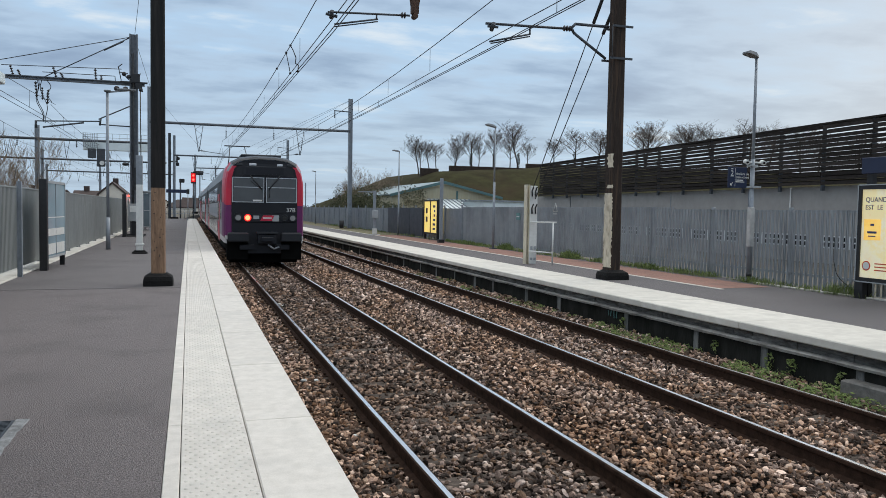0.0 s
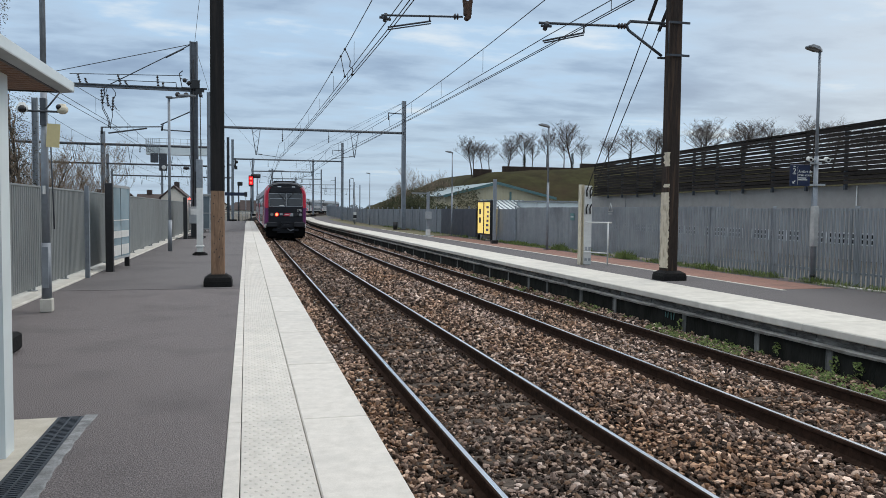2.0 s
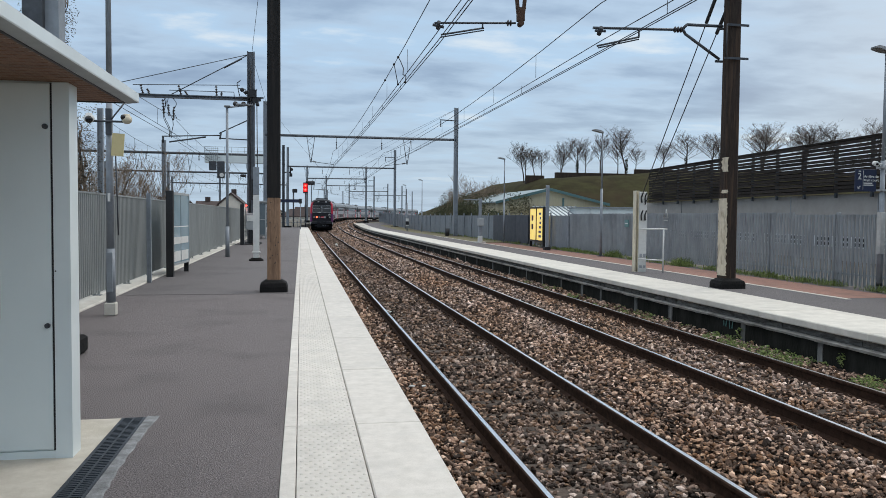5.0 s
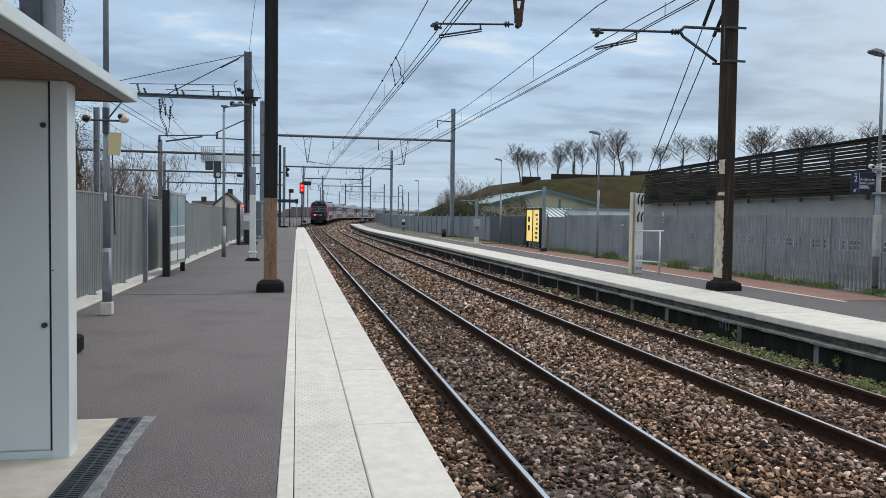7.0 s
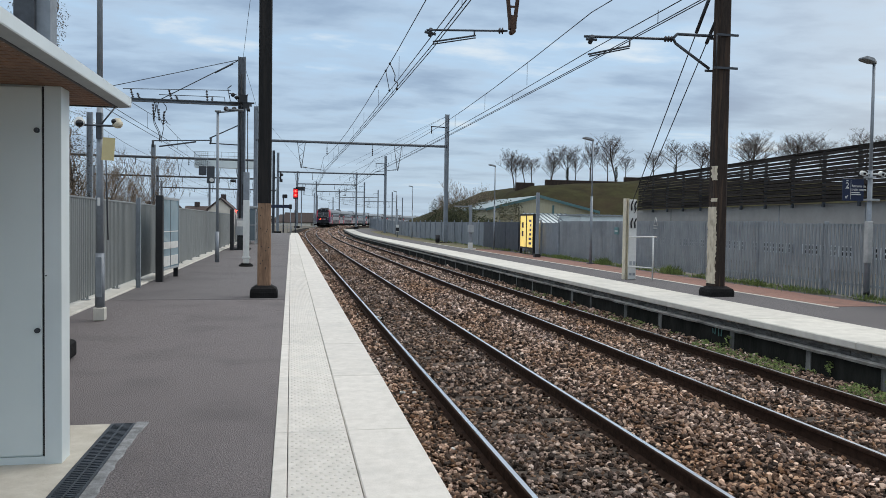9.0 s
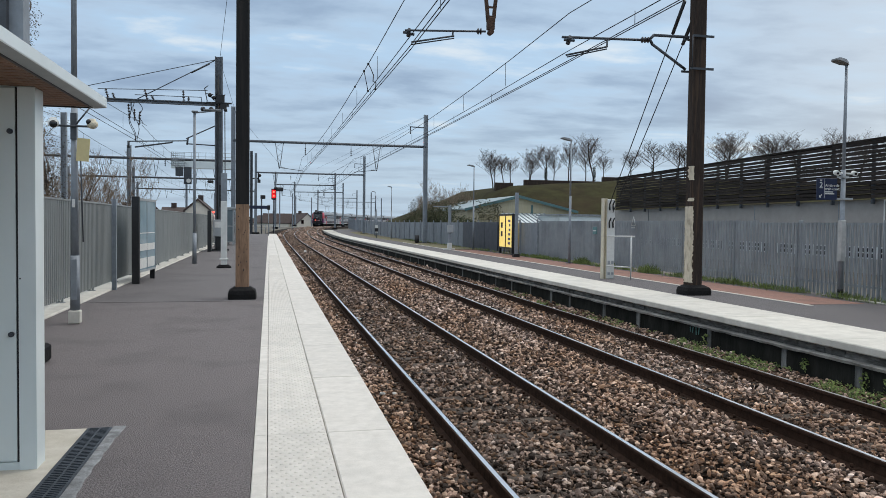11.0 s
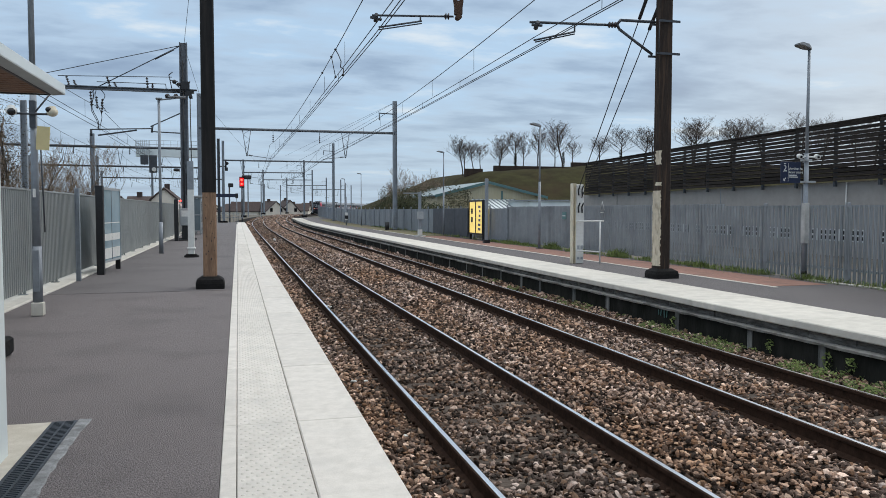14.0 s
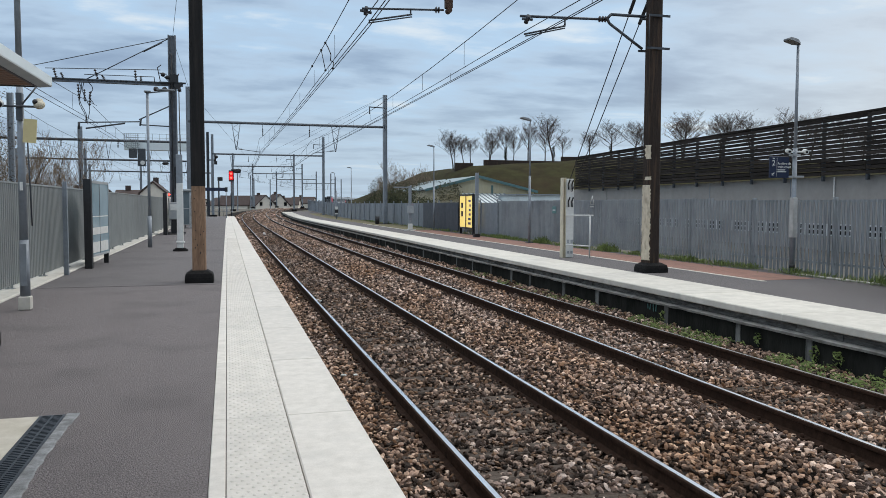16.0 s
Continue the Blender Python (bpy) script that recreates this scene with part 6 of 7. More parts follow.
def build_signal():
    p = thing("railway_signal", "railway signal showing two red lights under a black hood", "railway signal")
    X, Y = 0.62, 108.0
    z = rise(Y)
    part("post", Geo().cyl((X, Y, z - 0.9), (X, Y, z + 4.4), 0.09, seg=8), M_DARKSTEEL, p)
    part("side_post", Geo().cyl((X - 1.6, Y - 4, z - 0.9), (X - 1.6, Y - 4, z + 4.6), 0.10, seg=8), M_DARKSTEEL, p)
    h = part("signal_head", Geo().box(X - 0.33, X + 0.33, Y - 0.1, Y + 0.1, z + 4.25, z + 5.75, bev=0.05).box(X, X + 1.25, Y - 0.1, Y + 0.1, z + 5.4, z + 5.95, bev=0.08), M_BLACK, p)
    for dz in (4.75, 5.3):
        part("red_light", Geo().ball((X - 0.02, Y - 0.16, z + dz), 0.14), M_TRAFFIC, h, "lit red lamp")
        # glowing plate added behind each lamp for the red halo around it
        part("red_halo_plate", Geo().box(X - 0.3, X + 0.26, Y - 0.12, Y - 0.105, z + dz - 0.3, z + dz + 0.3), glow("red_halo_glow", (0.55, 0.008, 0.012), 0.55), h, "added plate that glows as the lamp's red halo")
    part("lamp_bracket", Geo().box(X - 1.75, X - 1.1, Y - 4.2, Y - 3.9, z + 4.2, z + 4.7, bev=0.05), M_BLACK, p)
    s = thing("platform_sign", "dark blue hanging sign at the platform end", "sign")
    part("panel", Geo().box(-2.2, -0.2, 84.9, 85.05, 2.9, 3.25, bev=0.01), M_NAVY, s)
    part("end_box", Geo().box(-0.2, 0.1, 84.8, 85.1, 2.8, 3.3, bev=0.02), M_BLACK, s)
    part("bracket", Geo().cyl((-2.4, 85, 0), (-2.4, 85, 3.6), 0.06), M_STEEL, s)
    part("bracket", Geo().cyl((-0.05, 85.2, 0), (-0.05, 85.2, 2.8), 0.04), M_STEEL, s)
    # low clutter past the platform end
    rl = thing("guard_rail", "low grey guard rails at the end of the platform", "guard rail")
    g = Geo()
    for x in np.arange(-3.2, 0.8, 0.55):
        g.cyl((x, 100.5, 0), (x, 100.5, 1.15), 0.03, seg=5)
    for z in (0.6, 1.15):
        g.cyl((-3.2, 100.5, z), (0.8, 100.5, z), 0.025, seg=5)
    part("rail_tube", g, M_STEEL, rl)
    c = thing("glazed_shelter", "small glazed waiting shelter with grey steel frame", "shelter")
    for x in (-3.0, -2.6, -2.2):
        for y in (50.0, 52.4):
            part("frame_post", Geo().box(x - 0.04, x + 0.04, y - 0.04, y + 0.04, 0, 2.3, bev=0.008), M_GREYBOX, c)
    part("roof", Geo().box(-3.1, -2.05, 49.8, 52.6, 2.3, 2.42, bev=0.02), M_GREYBOX, c)
    pane = material("shelter_glass", (0.16, 0.20, 0.22), (0.12, 0.15, 0.17), 1.5, 0.08, stain=0.8)
    for x0, x1 in ((-2.96, -2.64), (-2.56, -2.24)):
        part("glass_pane", Geo().box(x0, x1, 49.99, 50.01, 0.25, 2.25), pane, c)
    part("glass_pane", Geo().box(-2.21, -2.19, 50.05, 52.35, 0.25, 2.25), pane, c)
    for z in (0.22, 1.2):
        part("cross_rail", Geo().box(-2.96, -2.24, 49.97, 50.03, z, z + 0.05), M_GREYBOX, c)


# ---- plants and distance ----
def grow(seed, height, spread, levels, trunk_r, first=0.28, splay=0.9, twig=0.02, up=0.35, kids=8, thin=0.5):
    """A bare tree: trunk and limbs in one mesh, twigs in another."""
    rng = random.Random(seed)
    wood, twigs = Geo(), Geo()

    def limb(p, d, length, r, level):
        n = 5 if level == 0 else (3 if level == 1 else 2)
        pts = [p]
        q, dd = p, d
        for i in range(n):
            w = 0.10 if level == 0 else 0.24
            dd = (dd + Vector((rng.uniform(-1, 1), rng.uniform(-1, 1), rng.uniform(-0.3, 0.9))) * w).normalized()
            q = q + dd * length / n
            pts.append(q)
        r1 = r * (0.45 if level == 0 else 0.55)
        tgt = wood if level < 2 else twigs
        for i in range(n):
            a, b = r + (r1 - r) * i / n, r + (r1 - r) * (i + 1) / n
            tgt.cyl(pts[i], pts[i + 1], a, b, 7 if level == 0 else (4 if level == 1 else 3), caps=False)
        if level >= levels:
            return
        k = kids if level == 0 else rng.randint(4, 5)
        for j in range(k):
            f = first + (1 - first) * (j + rng.uniform(0.2, 0.9)) / k if level == 0 else 0.25 + 0.75 * (j + rng.random()) / k
            f = min(f, 0.999)
            i = min(n - 1, int(f * n))
            base = pts[i].lerp(pts[i + 1], f * n - i)
            az = rng.uniform(0, 2 * math.pi) if level else j * 2.4 + rng.uniform(-0.5, 0.5)
            side = Vector((math.cos(az), math.sin(az), up + rng.uniform(-0.2, 0.3)))
            nd = (dd * (1 - splay) + side * splay).normalized()
            if level == 0:
                ln = height * 0.40 * spread * (1.15 - 0.55 * (f - first) / max(0.05, 1 - first)) * rng.uniform(0.8, 1.15)
            else:
                ln = length * rng.uniform(0.38, 0.6)
            limb(base, nd, ln, max(twig, (r1 if level == 0 else r) * thin * (1.3 if level == 0 else 1)), level + 1)

    limb(Vector((0, 0, -0.2)), Vector((0, 0, 1)), height * 0.8, trunk_r, 0)
    return wood, twigs


def tree_kind(name, label, category, group, seed, mats, **kw):
    wood, twigs = grow(seed, **kw)
    t = thing(name, label, category, group)
    part("trunk", wood, mats[0], t)
    part("crown", twigs, mats[1], t, "fine bare twigs")
    return t


def leaf_clump(g, c, r, n, rng, size=0.12, flat=1.0):
    for _ in range(n):
        a, b = rng.uniform(0, 2 * math.pi), math.acos(rng.uniform(-1, 1))
        k = r * rng.uniform(0.25, 1.0) ** 0.5
        p = Vector(c) + Vector((k * math.sin(b) * math.cos(a), k * math.sin(b) * math.sin(a), k * math.cos(b) * flat))
        u = Vector((rng.uniform(-1, 1), rng.uniform(-1, 1), rng.uniform(-1, 1))).normalized()
        v = u.orthogonal().normalized()
        s = size * rng.uniform(0.6, 1.4)
        g.add([p - u * s, p + v * s * 0.5, p + u * s, p - v * s * 0.5], [(0, 1, 2, 3)])


def build_plants():
    rng = random.Random(12)
    protos = [tree_kind("bare_tree", "bare slender tree with a domed crown on the hilltop", "tree", "hilltop trees", 20 + k, (M_BARK, M_TWIG), height=6.6 + k * 0.2, spread=1.0, levels=4, trunk_r=0.13, first=0.42, splay=0.74, twig=0.008, up=0.52, kids=17) for k in range(4)]
    spots = [(33.1, 112, 5.3), (33.6, 113, 3.9), (34.8, 112, 4.1), (35.9, 112, 3.9), (38.9, 112, 5.2), (39.5, 114, 3.8), (41.5, 112, 5.4), (43.1, 113, 4.1), (45.2, 112, 5.8), (48.9, 114, 4.8), (49.5, 112, 6.5), (52.3, 115, 3.9),
             (56.2, 113, 4.4), (59.4, 112, 5.6), (63.5, 112, 5.7), (67.3, 116, 5.0), (72.7, 112, 7.6), (75.2, 116, 6.6), (79.6, 112, 7.4), (83.0, 117, 6.8), (86.2, 112, 7.5), (93.6, 112, 8.2), (99.5, 114, 7.6), (106, 113, 7.8), (113, 116, 7.6), (121, 114, 7.8)]
    for i, (x, y, tall) in enumerate(spots):
        base = hill_z(x, y)
        o = protos[i] if i < 4 else copy_thing(protos[i % 4], pose(0, 0, 0))
        wide = 1.25 if x > 55 else 1.0
        o.matrix_basis = pose(x, y, base - 0.1, 0, 0, rng.uniform(0, 360)) @ Matrix.Diagonal((tall / 6.2 * wide, tall / 6.2 * wide, tall / 6.2, 1))
    # ivy on some trunks
    for x, y in ((41.5, 112), (49.5, 112), (59.4, 112), (72.7, 112)):
        g = Geo()
        z = hill_z(x, y)
        for k in range(9):
            leaf_clump(g, (x, y, z + 0.2 + k * 0.26), 0.26, 24, rng, 0.13)
        tagged(new("ivy", g.mesh("ivy", M_IVY)), "dark ivy wrapped round a hilltop trunk", "ivy", "", "stuff")
    # scrub behind the far fence
    shrub = [tree_kind("bare_shrub", "bare brown shrub behind the fence", "shrub", "bare shrubs", 60 + k, (M_BARK, M_TWIGB), height=4.4 + k * 0.5, spread=1.35, levels=4, trunk_r=0.05, first=0.03, splay=0.62, twig=0.007, up=0.9, kids=9) for k in range(3)]
    places = [(-8.9, 45), (-9.9, 47), (-8.2, 48), (-11.2, 45), (-10.6, 50), (-12.4, 49), (-9.4, 43), (-14.5, 52), (-12.6, 56), (-10.9, 58), (-13.6, 47), (-16, 60)]
    far = [(18.4, 92), (19.4, 96), (20.6, 93), (21.8, 95), (23.3, 97), (24.8, 99), (26.4, 97), (19.0, 99), (21.0, 100), (22.6, 103), (17.8, 89), (20.2, 89), (22.2, 91), (24.0, 93)]
    for i, (x, y) in enumerate(places + far):
        o = shrub[i] if i < 3 else copy_thing(shrub[i % 3], pose(0, 0, 0))
        o.matrix_basis = pose(x, y, -0.4, 0, 0, rng.uniform(0, 360)) @ Matrix.Scale((rng.uniform(0.82, 1.02) if i < len(places) else rng.uniform(0.8, 1.05) * (1.3 if i % 5 == 0 else 1)), 4)
    # tall upright ivy-grown trees behind the shelter
    for k, (x, y, hh) in enumerate(((-8.62, 30.5, 11.4), (-8.0, 31.5, 7.2), (-9.2, 29.5, 12.0), (-7.7, 30.2, 5.4), (-9.0, 33.0, 8.2), (-8.6, 29.0, 9.5))):
        t = tree_kind("bare_tree", "tall bare tree with upright stems and sparse ivy", "tree", "trees behind the fence", 91 + k, (M_BARK, M_TWIGB), height=hh, spread=0.20, levels=4, trunk_r=0.08, first=0.04, splay=0.42, twig=0.008, up=2.2, kids=22)
        t.matrix_basis = pose(x, y, -0.3, 0, 0, 70 * k)
        g = Geo()
        for q in range(int(hh * 5)):
            z = rng.uniform(0.5, hh * 0.86)
            a = rng.uniform(0, 2 * math.pi)
            r = 0.42 * rng.random() ** 0.5
            leaf_clump(g, (r * math.cos(a), r * math.sin(a), z), 0.34, 46, rng, 0.034, 1.2)
        part("ivy", g, M_IVYB, t, "sparse brown-green ivy leaves")
    g = Geo()
    for k in range(70):
        y = rng.uniform(56, 105)
        leaf_clump(g, (13.9 + rng.uniform(0, 3.2) + (y - 56) * 0.07, y, rng.uniform(0.2, 2.7)), rng.uniform(0.7, 1.3), 190, rng, 0.085, 0.8)
    for k in range(60):
        leaf_clump(g, (rng.uniform(17.0, 25.5), rng.uniform(86, 98), rng.uniform(0.4, 4.0)), rng.uniform(0.7, 1.3), 190, rng, 0.085, 0.8)
    for k in range(34):
        leaf_clump(g, (rng.uniform(15.2, 19.2), rng.uniform(70, 76), rng.uniform(0.2, 1.7)), rng.uniform(0.6, 1.0), 230, rng, 0.08, 0.8)
    m = material("bramble_leaves", (0.045, 0.052, 0.022), (0.022, 0.027, 0.012), 1, 0.8, rnd=0.5, island=True, c=(0.085, 0.058, 0.034), stain=0.3, spec=0.2, world_space=True)
    tagged(new("bramble_thicket", g.mesh("bramble_thicket", m)), "dark green bramble thicket behind the fence", "bushes", "", "stuff")
    g = Geo()
    for k in range(50):
        y = rng.uniform(20, 62)
        leaf_clump(g, (-7.6 - (y - 20) * 0.08 - rng.uniform(0, 4), y, rng.uniform(0.6, 2.1)), rng.uniform(0.6, 1.2), 60, rng, 0.10, 0.8)
    m = material("dry_leaves", (0.13, 0.09, 0.045), (0.07, 0.05, 0.028), 1, 0.8, rnd=0.5, island=True, world_space=True)
    tagged(new("dry_hedge", g.mesh("dry_hedge", m)), "dry brown hedge behind the grey fence", "hedge", "", "stuff")
    # grass along the fence and weeds by the wall
    g = Geo()
    for k in range(11000):
        y = rng.uniform(8, 36) if rng.random() < 0.85 else rng.uniform(36, 70)
        patch = noise.noise(Vector((0, y * 0.9, 3.0))) + 0.5 * noise.noise(Vector((4, y * 2.6, 1.0)))
        if patch < rng.uniform(-0.35, 0.35):
            continue
        x = 12.2 - abs(rng.gauss(0, 0.2)) + (0.1 if rng.random() < 0.3 else 0)
        h = rng.uniform(0.03, 0.15) * (1.0 + 1.6 * max(0, patch))
        a = rng.uniform(0, 2 * math.pi)
        dx, dy = math.cos(a) * h * 0.5, math.sin(a) * h * 0.5
        w = 0.011
        g.add([(x - w, y - w, 0), (x + w, y + w, 0), (x + dx * 0.5 + w * 0.7, y + dy * 0.5, h * 0.65), (x + dx, y + dy, h), (x + dx * 0.5 - w * 0.7, y + dy * 0.5, h * 0.65)], [(0, 1, 2, 4), (4, 2, 3)])
    tagged(new("grass_strip", g.mesh("grass_strip", M_GRASS)), "ragged green grass along the foot of the fence", "grass", "", "stuff")
    g = Geo()
    for k in range(420):
        y = rng.uniform(5.5, 24) if k % 2 else rng.uniform(6, 13)
        if noise.noise(Vector((0, y * 0.8, 7.0))) < rng.uniform(-0.3, 0.25):
            continue
        leaf_clump(g, (rng.uniform(7.05, 7.6), y, -0.575), rng.uniform(0.04, 0.13), 26, rng, 0.022, 0.6)
    for y in (9.55, 12.1, 8.4, 8.0, 7.2):
        leaf_clump(g, (7.54, y, -0.45), 0.085, 60, rng, 0.028, 1.3)
    tagged(new("weeds", g.mesh("weeds", M_GRASS)), "small green weeds at the foot of the platform wall", "weeds", "", "stuff")


def hill_z(x, y):
    rise_x = min(1.0, max(0.0, (x - 24.0) / 9.5))
    rise_y = min(1.0, max(0.0, (y - 84) / 24.0))
    s = lambda f: f * f * (3 - 2 * f)
    return -0.95 + (8.3 + min(1.4, 0.06 * max(0.0, x - 35))) * rise_x * s(rise_y)


def build_distance():
    g = Geo()
    xs = [16 + i * 3.2 for i in range(50)]
    ys = [83 + j * 2.6 for j in range(16)] + [140, 170, 230]
    for y in ys:
        for x in xs:
            z = hill_z(x, y) + 0.35 * noise.noise(Vector((x * 0.12, y * 0.12, 0))) * (1 if y > 86 else 0)
            if y > 140:
                z = min(z, hill_z(x, 140) * (1 - (y - 140) / 110))
            g.v.append((x, y, z))
    n = len(xs)
    for i in range(len(ys) - 1):
        for j in range(n - 1):
            g.face([i * n + j, i * n + j + 1, (i + 1) * n + j + 1, (i + 1) * n + j], 0, True)
    tagged(new("hill", g.mesh("hill", M_HILL)), "grassy brown-green hill behind the station", "hill", "", "structure")
    w = thing("parapet_wall", "low dark stone wall along the hilltop", "wall")
    for x0, x1 in ((32.9, 35.7), (37.5, 50), (50.2, 61), (61.2, 90), (90.2, 130)):
        z = hill_z((x0 + x1) / 2, 110.5)
        part("wall_section", Geo().box(x0, x1, 110.2, 110.8, z - 0.9, z + 0.42, bev=0.05), M_POLED, w)
    # warehouse
    h = thing("warehouse", "cream warehouse with shallow gable and teal roof edges", "warehouse")
    wallm = material("cream_cladding", (0.44, 0.39, 0.27), (0.36, 0.32, 0.22), 2, 0.7, 0, 0.1, 20, c=(0.40, 0.34, 0.21), stain=0.4, stretch=(3, 3, 0.3), world_space=True)
    roofm = material("pale_sheet_roof", (0.30, 0.36, 0.37), (0.24, 0.30, 0.31), 1.5, 0.5, 0.1, 0.05, 10, stain=0.3, world_space=True)
    teal = material("teal_trim", (0.075, 0.15, 0.15), (0.06, 0.125, 0.125), 2, 0.5)
    xa, xm, xb, y0, y1 = 20.2, 25.8, 32.2, 78, 100
    ea, ra, eb = 3.0, 4.4, 2.9
    g = Geo()
    g.sweep([[(xa, y, -1), (xa, y, ea), (xm, y, ra), (xb, y, eb), (xb, y, -1)] for y in (y0, y1)])
    part("wall", g, wallm, h)
    rf = part("roof", Geo().sweep([[(xa - 0.3, y, ea + 0.02), (xm, y, ra + 0.08), (xb + 0.3, y, eb + 0.02), (xb + 0.3, y, eb + 0.14), (xm, y, ra + 0.22), (xa - 0.3, y, ea + 0.14)] for y in (y0 - 0.4, y1)]), roofm, h)
    part("verge_trim", Geo().sweep([[(xa - 0.3, y, ea - 0.12), (xm, y, ra - 0.06), (xb + 0.3, y, eb - 0.12), (xb + 0.3, y, eb + 0.16), (xm, y, ra + 0.24), (xa - 0.3, y, ea + 0.16)] for y in (y0 - 0.5, y0 - 0.42)]), teal, rf)
    glass = material("high_window_band", (0.35, 0.30, 0.17), (0.25, 0.22, 0.14), 3, 0.3)
    for x in np.arange(21.5, 30.5, 1.15):
        part("window", Geo().box(x, x + 1.0, y0 - 0.06, y0, 1.95, 2.6), glass, h)
    part("post_trim", Geo().box(xm + 1.5, xm + 1.7, y0 - 0.08, y0, -0.5, ra - 0.8), teal, h)
    lean = part("lean_to_roof", Geo().sweep([[(24.0, y, z), (28.9, y, z), (28.9, y, z + 0.12), (24.0, y, z + 0.12)] for y, z in ((73.5, 1.55), (78, 2.6))]), M_PANELL, h, "white ribbed lean-to roof")
    for x in np.arange(24.2, 28.9, 0.5):
        part("roof_rib", Geo().sweep([[(x, y, z + 0.12), (x + 0.06, y, z + 0.12), (x + 0.06, y, z + 0.2), (x, y, z + 0.2)] for y, z in ((73.5, 1.55), (78, 2.6))]), M_STEEL, lean)
    b = thing("white_shed", "plain white flat-roofed shed beside the warehouse", "shed")
    part("wall", Geo().box(27.4, 36.5, 70.0, 76, -1, 2.45), M_PANELL, b)
    part("roof", Geo().box(27.2, 36.7, 69.8, 76.2, 2.45, 2.58), M_STEEL, b)
    # dark gate screen in the fence
    M_SCREEN = material("navy_screen", (0.035, 0.043, 0.058), (0.026, 0.032, 0.045), 3, 0.5, stain=0.6)
    s = thing("privacy_screen", "dark blue screen panels behind the fence", "screen", "")
    for k in range(3):
        part("screen_panel", Geo().box(12.25, 12.29, 40.5 + k * 2.6, 43.05 + k * 2.6, 0.05, 1.64, bev=0.006), M_SCREEN, s)
    # houses past the bend
    wallw = material("pale_render", (0.74, 0.68, 0.59), (0.64, 0.58, 0.50), 1, 0.85, stain=0.2, world_space=True)
    tile = material("brown_roof_tiles", (0.075, 0.052, 0.046), (0.05, 0.036, 0.033), 2, 0.85, 0, 0.3, 6, stain=0.3, world_space=True)
    def house(x, y, w, d, e, r, turn, z0=1.0):
        h = thing("house", "pale rendered house with brown tiled gable roof", "house", "distant houses", "", pose(x, y, z0, 0, 0, turn))
        part("wall", Geo().sweep([[(-w / 2, q, -2), (-w / 2, q, e), (0, q, r), (w / 2, q, e), (w / 2, q, -2)] for q in (0, d)]), wallw, h)
        rf = part("roof", Geo().sweep([[(-w / 2 - 0.3, q, e - 0.15), (0, q, r + 0.05), (w / 2 + 0.3, q, e - 0.15), (w / 2 + 0.3, q, e + 0.1), (0, q, r + 0.3), (-w / 2 - 0.3, q, e + 0.1)] for q in (-0.3, d + 0.3)]), tile, h)
        part("chimney", Geo().box(-0.4, 0.4, d * 0.6, d * 0.6 + 0.8, r - 0.4, r + 1.0), tile, rf)
        for x0 in (-w / 4 - 0.4, w / 4 - 0.4):
            part("window", Geo().box(x0, x0 + 0.9, -0.05, 0.02, 0.8, 2.0), M_LENS, h)
    house(-11.1, 128, 3.8, 9, 3.6, 5.3, 0, -0.5)
    house(-12.2, 136, 7, 5, 2.6, 4.0, 90, -0.5)
    house(-19, 138, 8, 9, 1.9, 4.2, 60, -0.6)
    house(-24, 150, 8, 9, 1.9, 4.2, 80, -0.6)
    for x, y, w, d, e, r, a in ((2, 262, 9, 12, 1.2, 4.0, 35), (7.5, 258, 8, 12, 1.2, 4.6, 72), (12, 252, 8, 10, 1.2, 4.8, 24), (16.6, 254, 8, 10, 1.0, 5.2, 14), (-8, 270, 9, 12, 2, 4.2, 40), (27, 300, 9, 12, 1.4, 4.4, 75), (-16, 280, 9, 12, 1.4, 4.4, 20), (36, 330, 10, 12, 2, 5, 70), (-30, 290, 9, 12, 1.6, 4.6, 80)):
        house(x, y, w * 0.85, d * 0.8, e - 0.3, r - 0.8, a, 0.2)
    # masts and poles far past the bend
    for x, y, hh in ((2.5, 190, 9.5), (6.0, 205, 9), (8, 240, 9.5), (12.5, 235, 9), (-3, 170, 8.5), (-8, 190, 9), (-14, 210, 9), (26, 200, 9.5), (33, 230, 9)):
        m = thing("catenary_mast", "slim grey mast far along the line", "catenary mast", "distant masts")
        part("mast", Geo().box(x - 0.14, x + 0.14, y - 0.14, y + 0.14, -0.9, hh), M_STEEL, m)
    # wooded skyline; the distance haze is mixed into the leaf colour
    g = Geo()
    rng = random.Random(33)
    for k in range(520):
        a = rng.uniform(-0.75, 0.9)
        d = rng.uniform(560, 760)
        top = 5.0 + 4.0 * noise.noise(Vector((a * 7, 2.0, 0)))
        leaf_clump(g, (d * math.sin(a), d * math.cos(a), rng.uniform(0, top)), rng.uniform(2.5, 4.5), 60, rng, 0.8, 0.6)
    sk = material("haze_tinted_woods", (0.17, 0.20, 0.225), (0.14, 0.165, 0.185), 0.02, 0.95, rnd=0.25, island=True, world_space=True)
    tagged(new("distant_woods", g.mesh("distant_woods", sk)), "woods on the horizon, haze mixed into their blue-grey colour", "woods", "", "stuff")


build_overhead()
build_left_lines()
build_signal()
build_plants()
build_distance()


# ---- the train ----
M_CAB = material("charcoal_paint", (0.011, 0.012, 0.017), (0.009, 0.010, 0.013), 3, 0.4, 0, 0.02, 30, c=(0.014, 0.014, 0.017), spec=0.3)
M_CABG = material("grey_panel", (0.022, 0.024, 0.029), (0.017, 0.019, 0.023), 3, 0.55, spec=0.3)
M_TRED = material("carmine_paint", (0.55, 0.018, 0.05), (0.48, 0.015, 0.045), 3, 0.35)
M_TPUR = material("purple_paint", (0.13, 0.012, 0.10), (0.11, 0.01, 0.085), 3, 0.4)
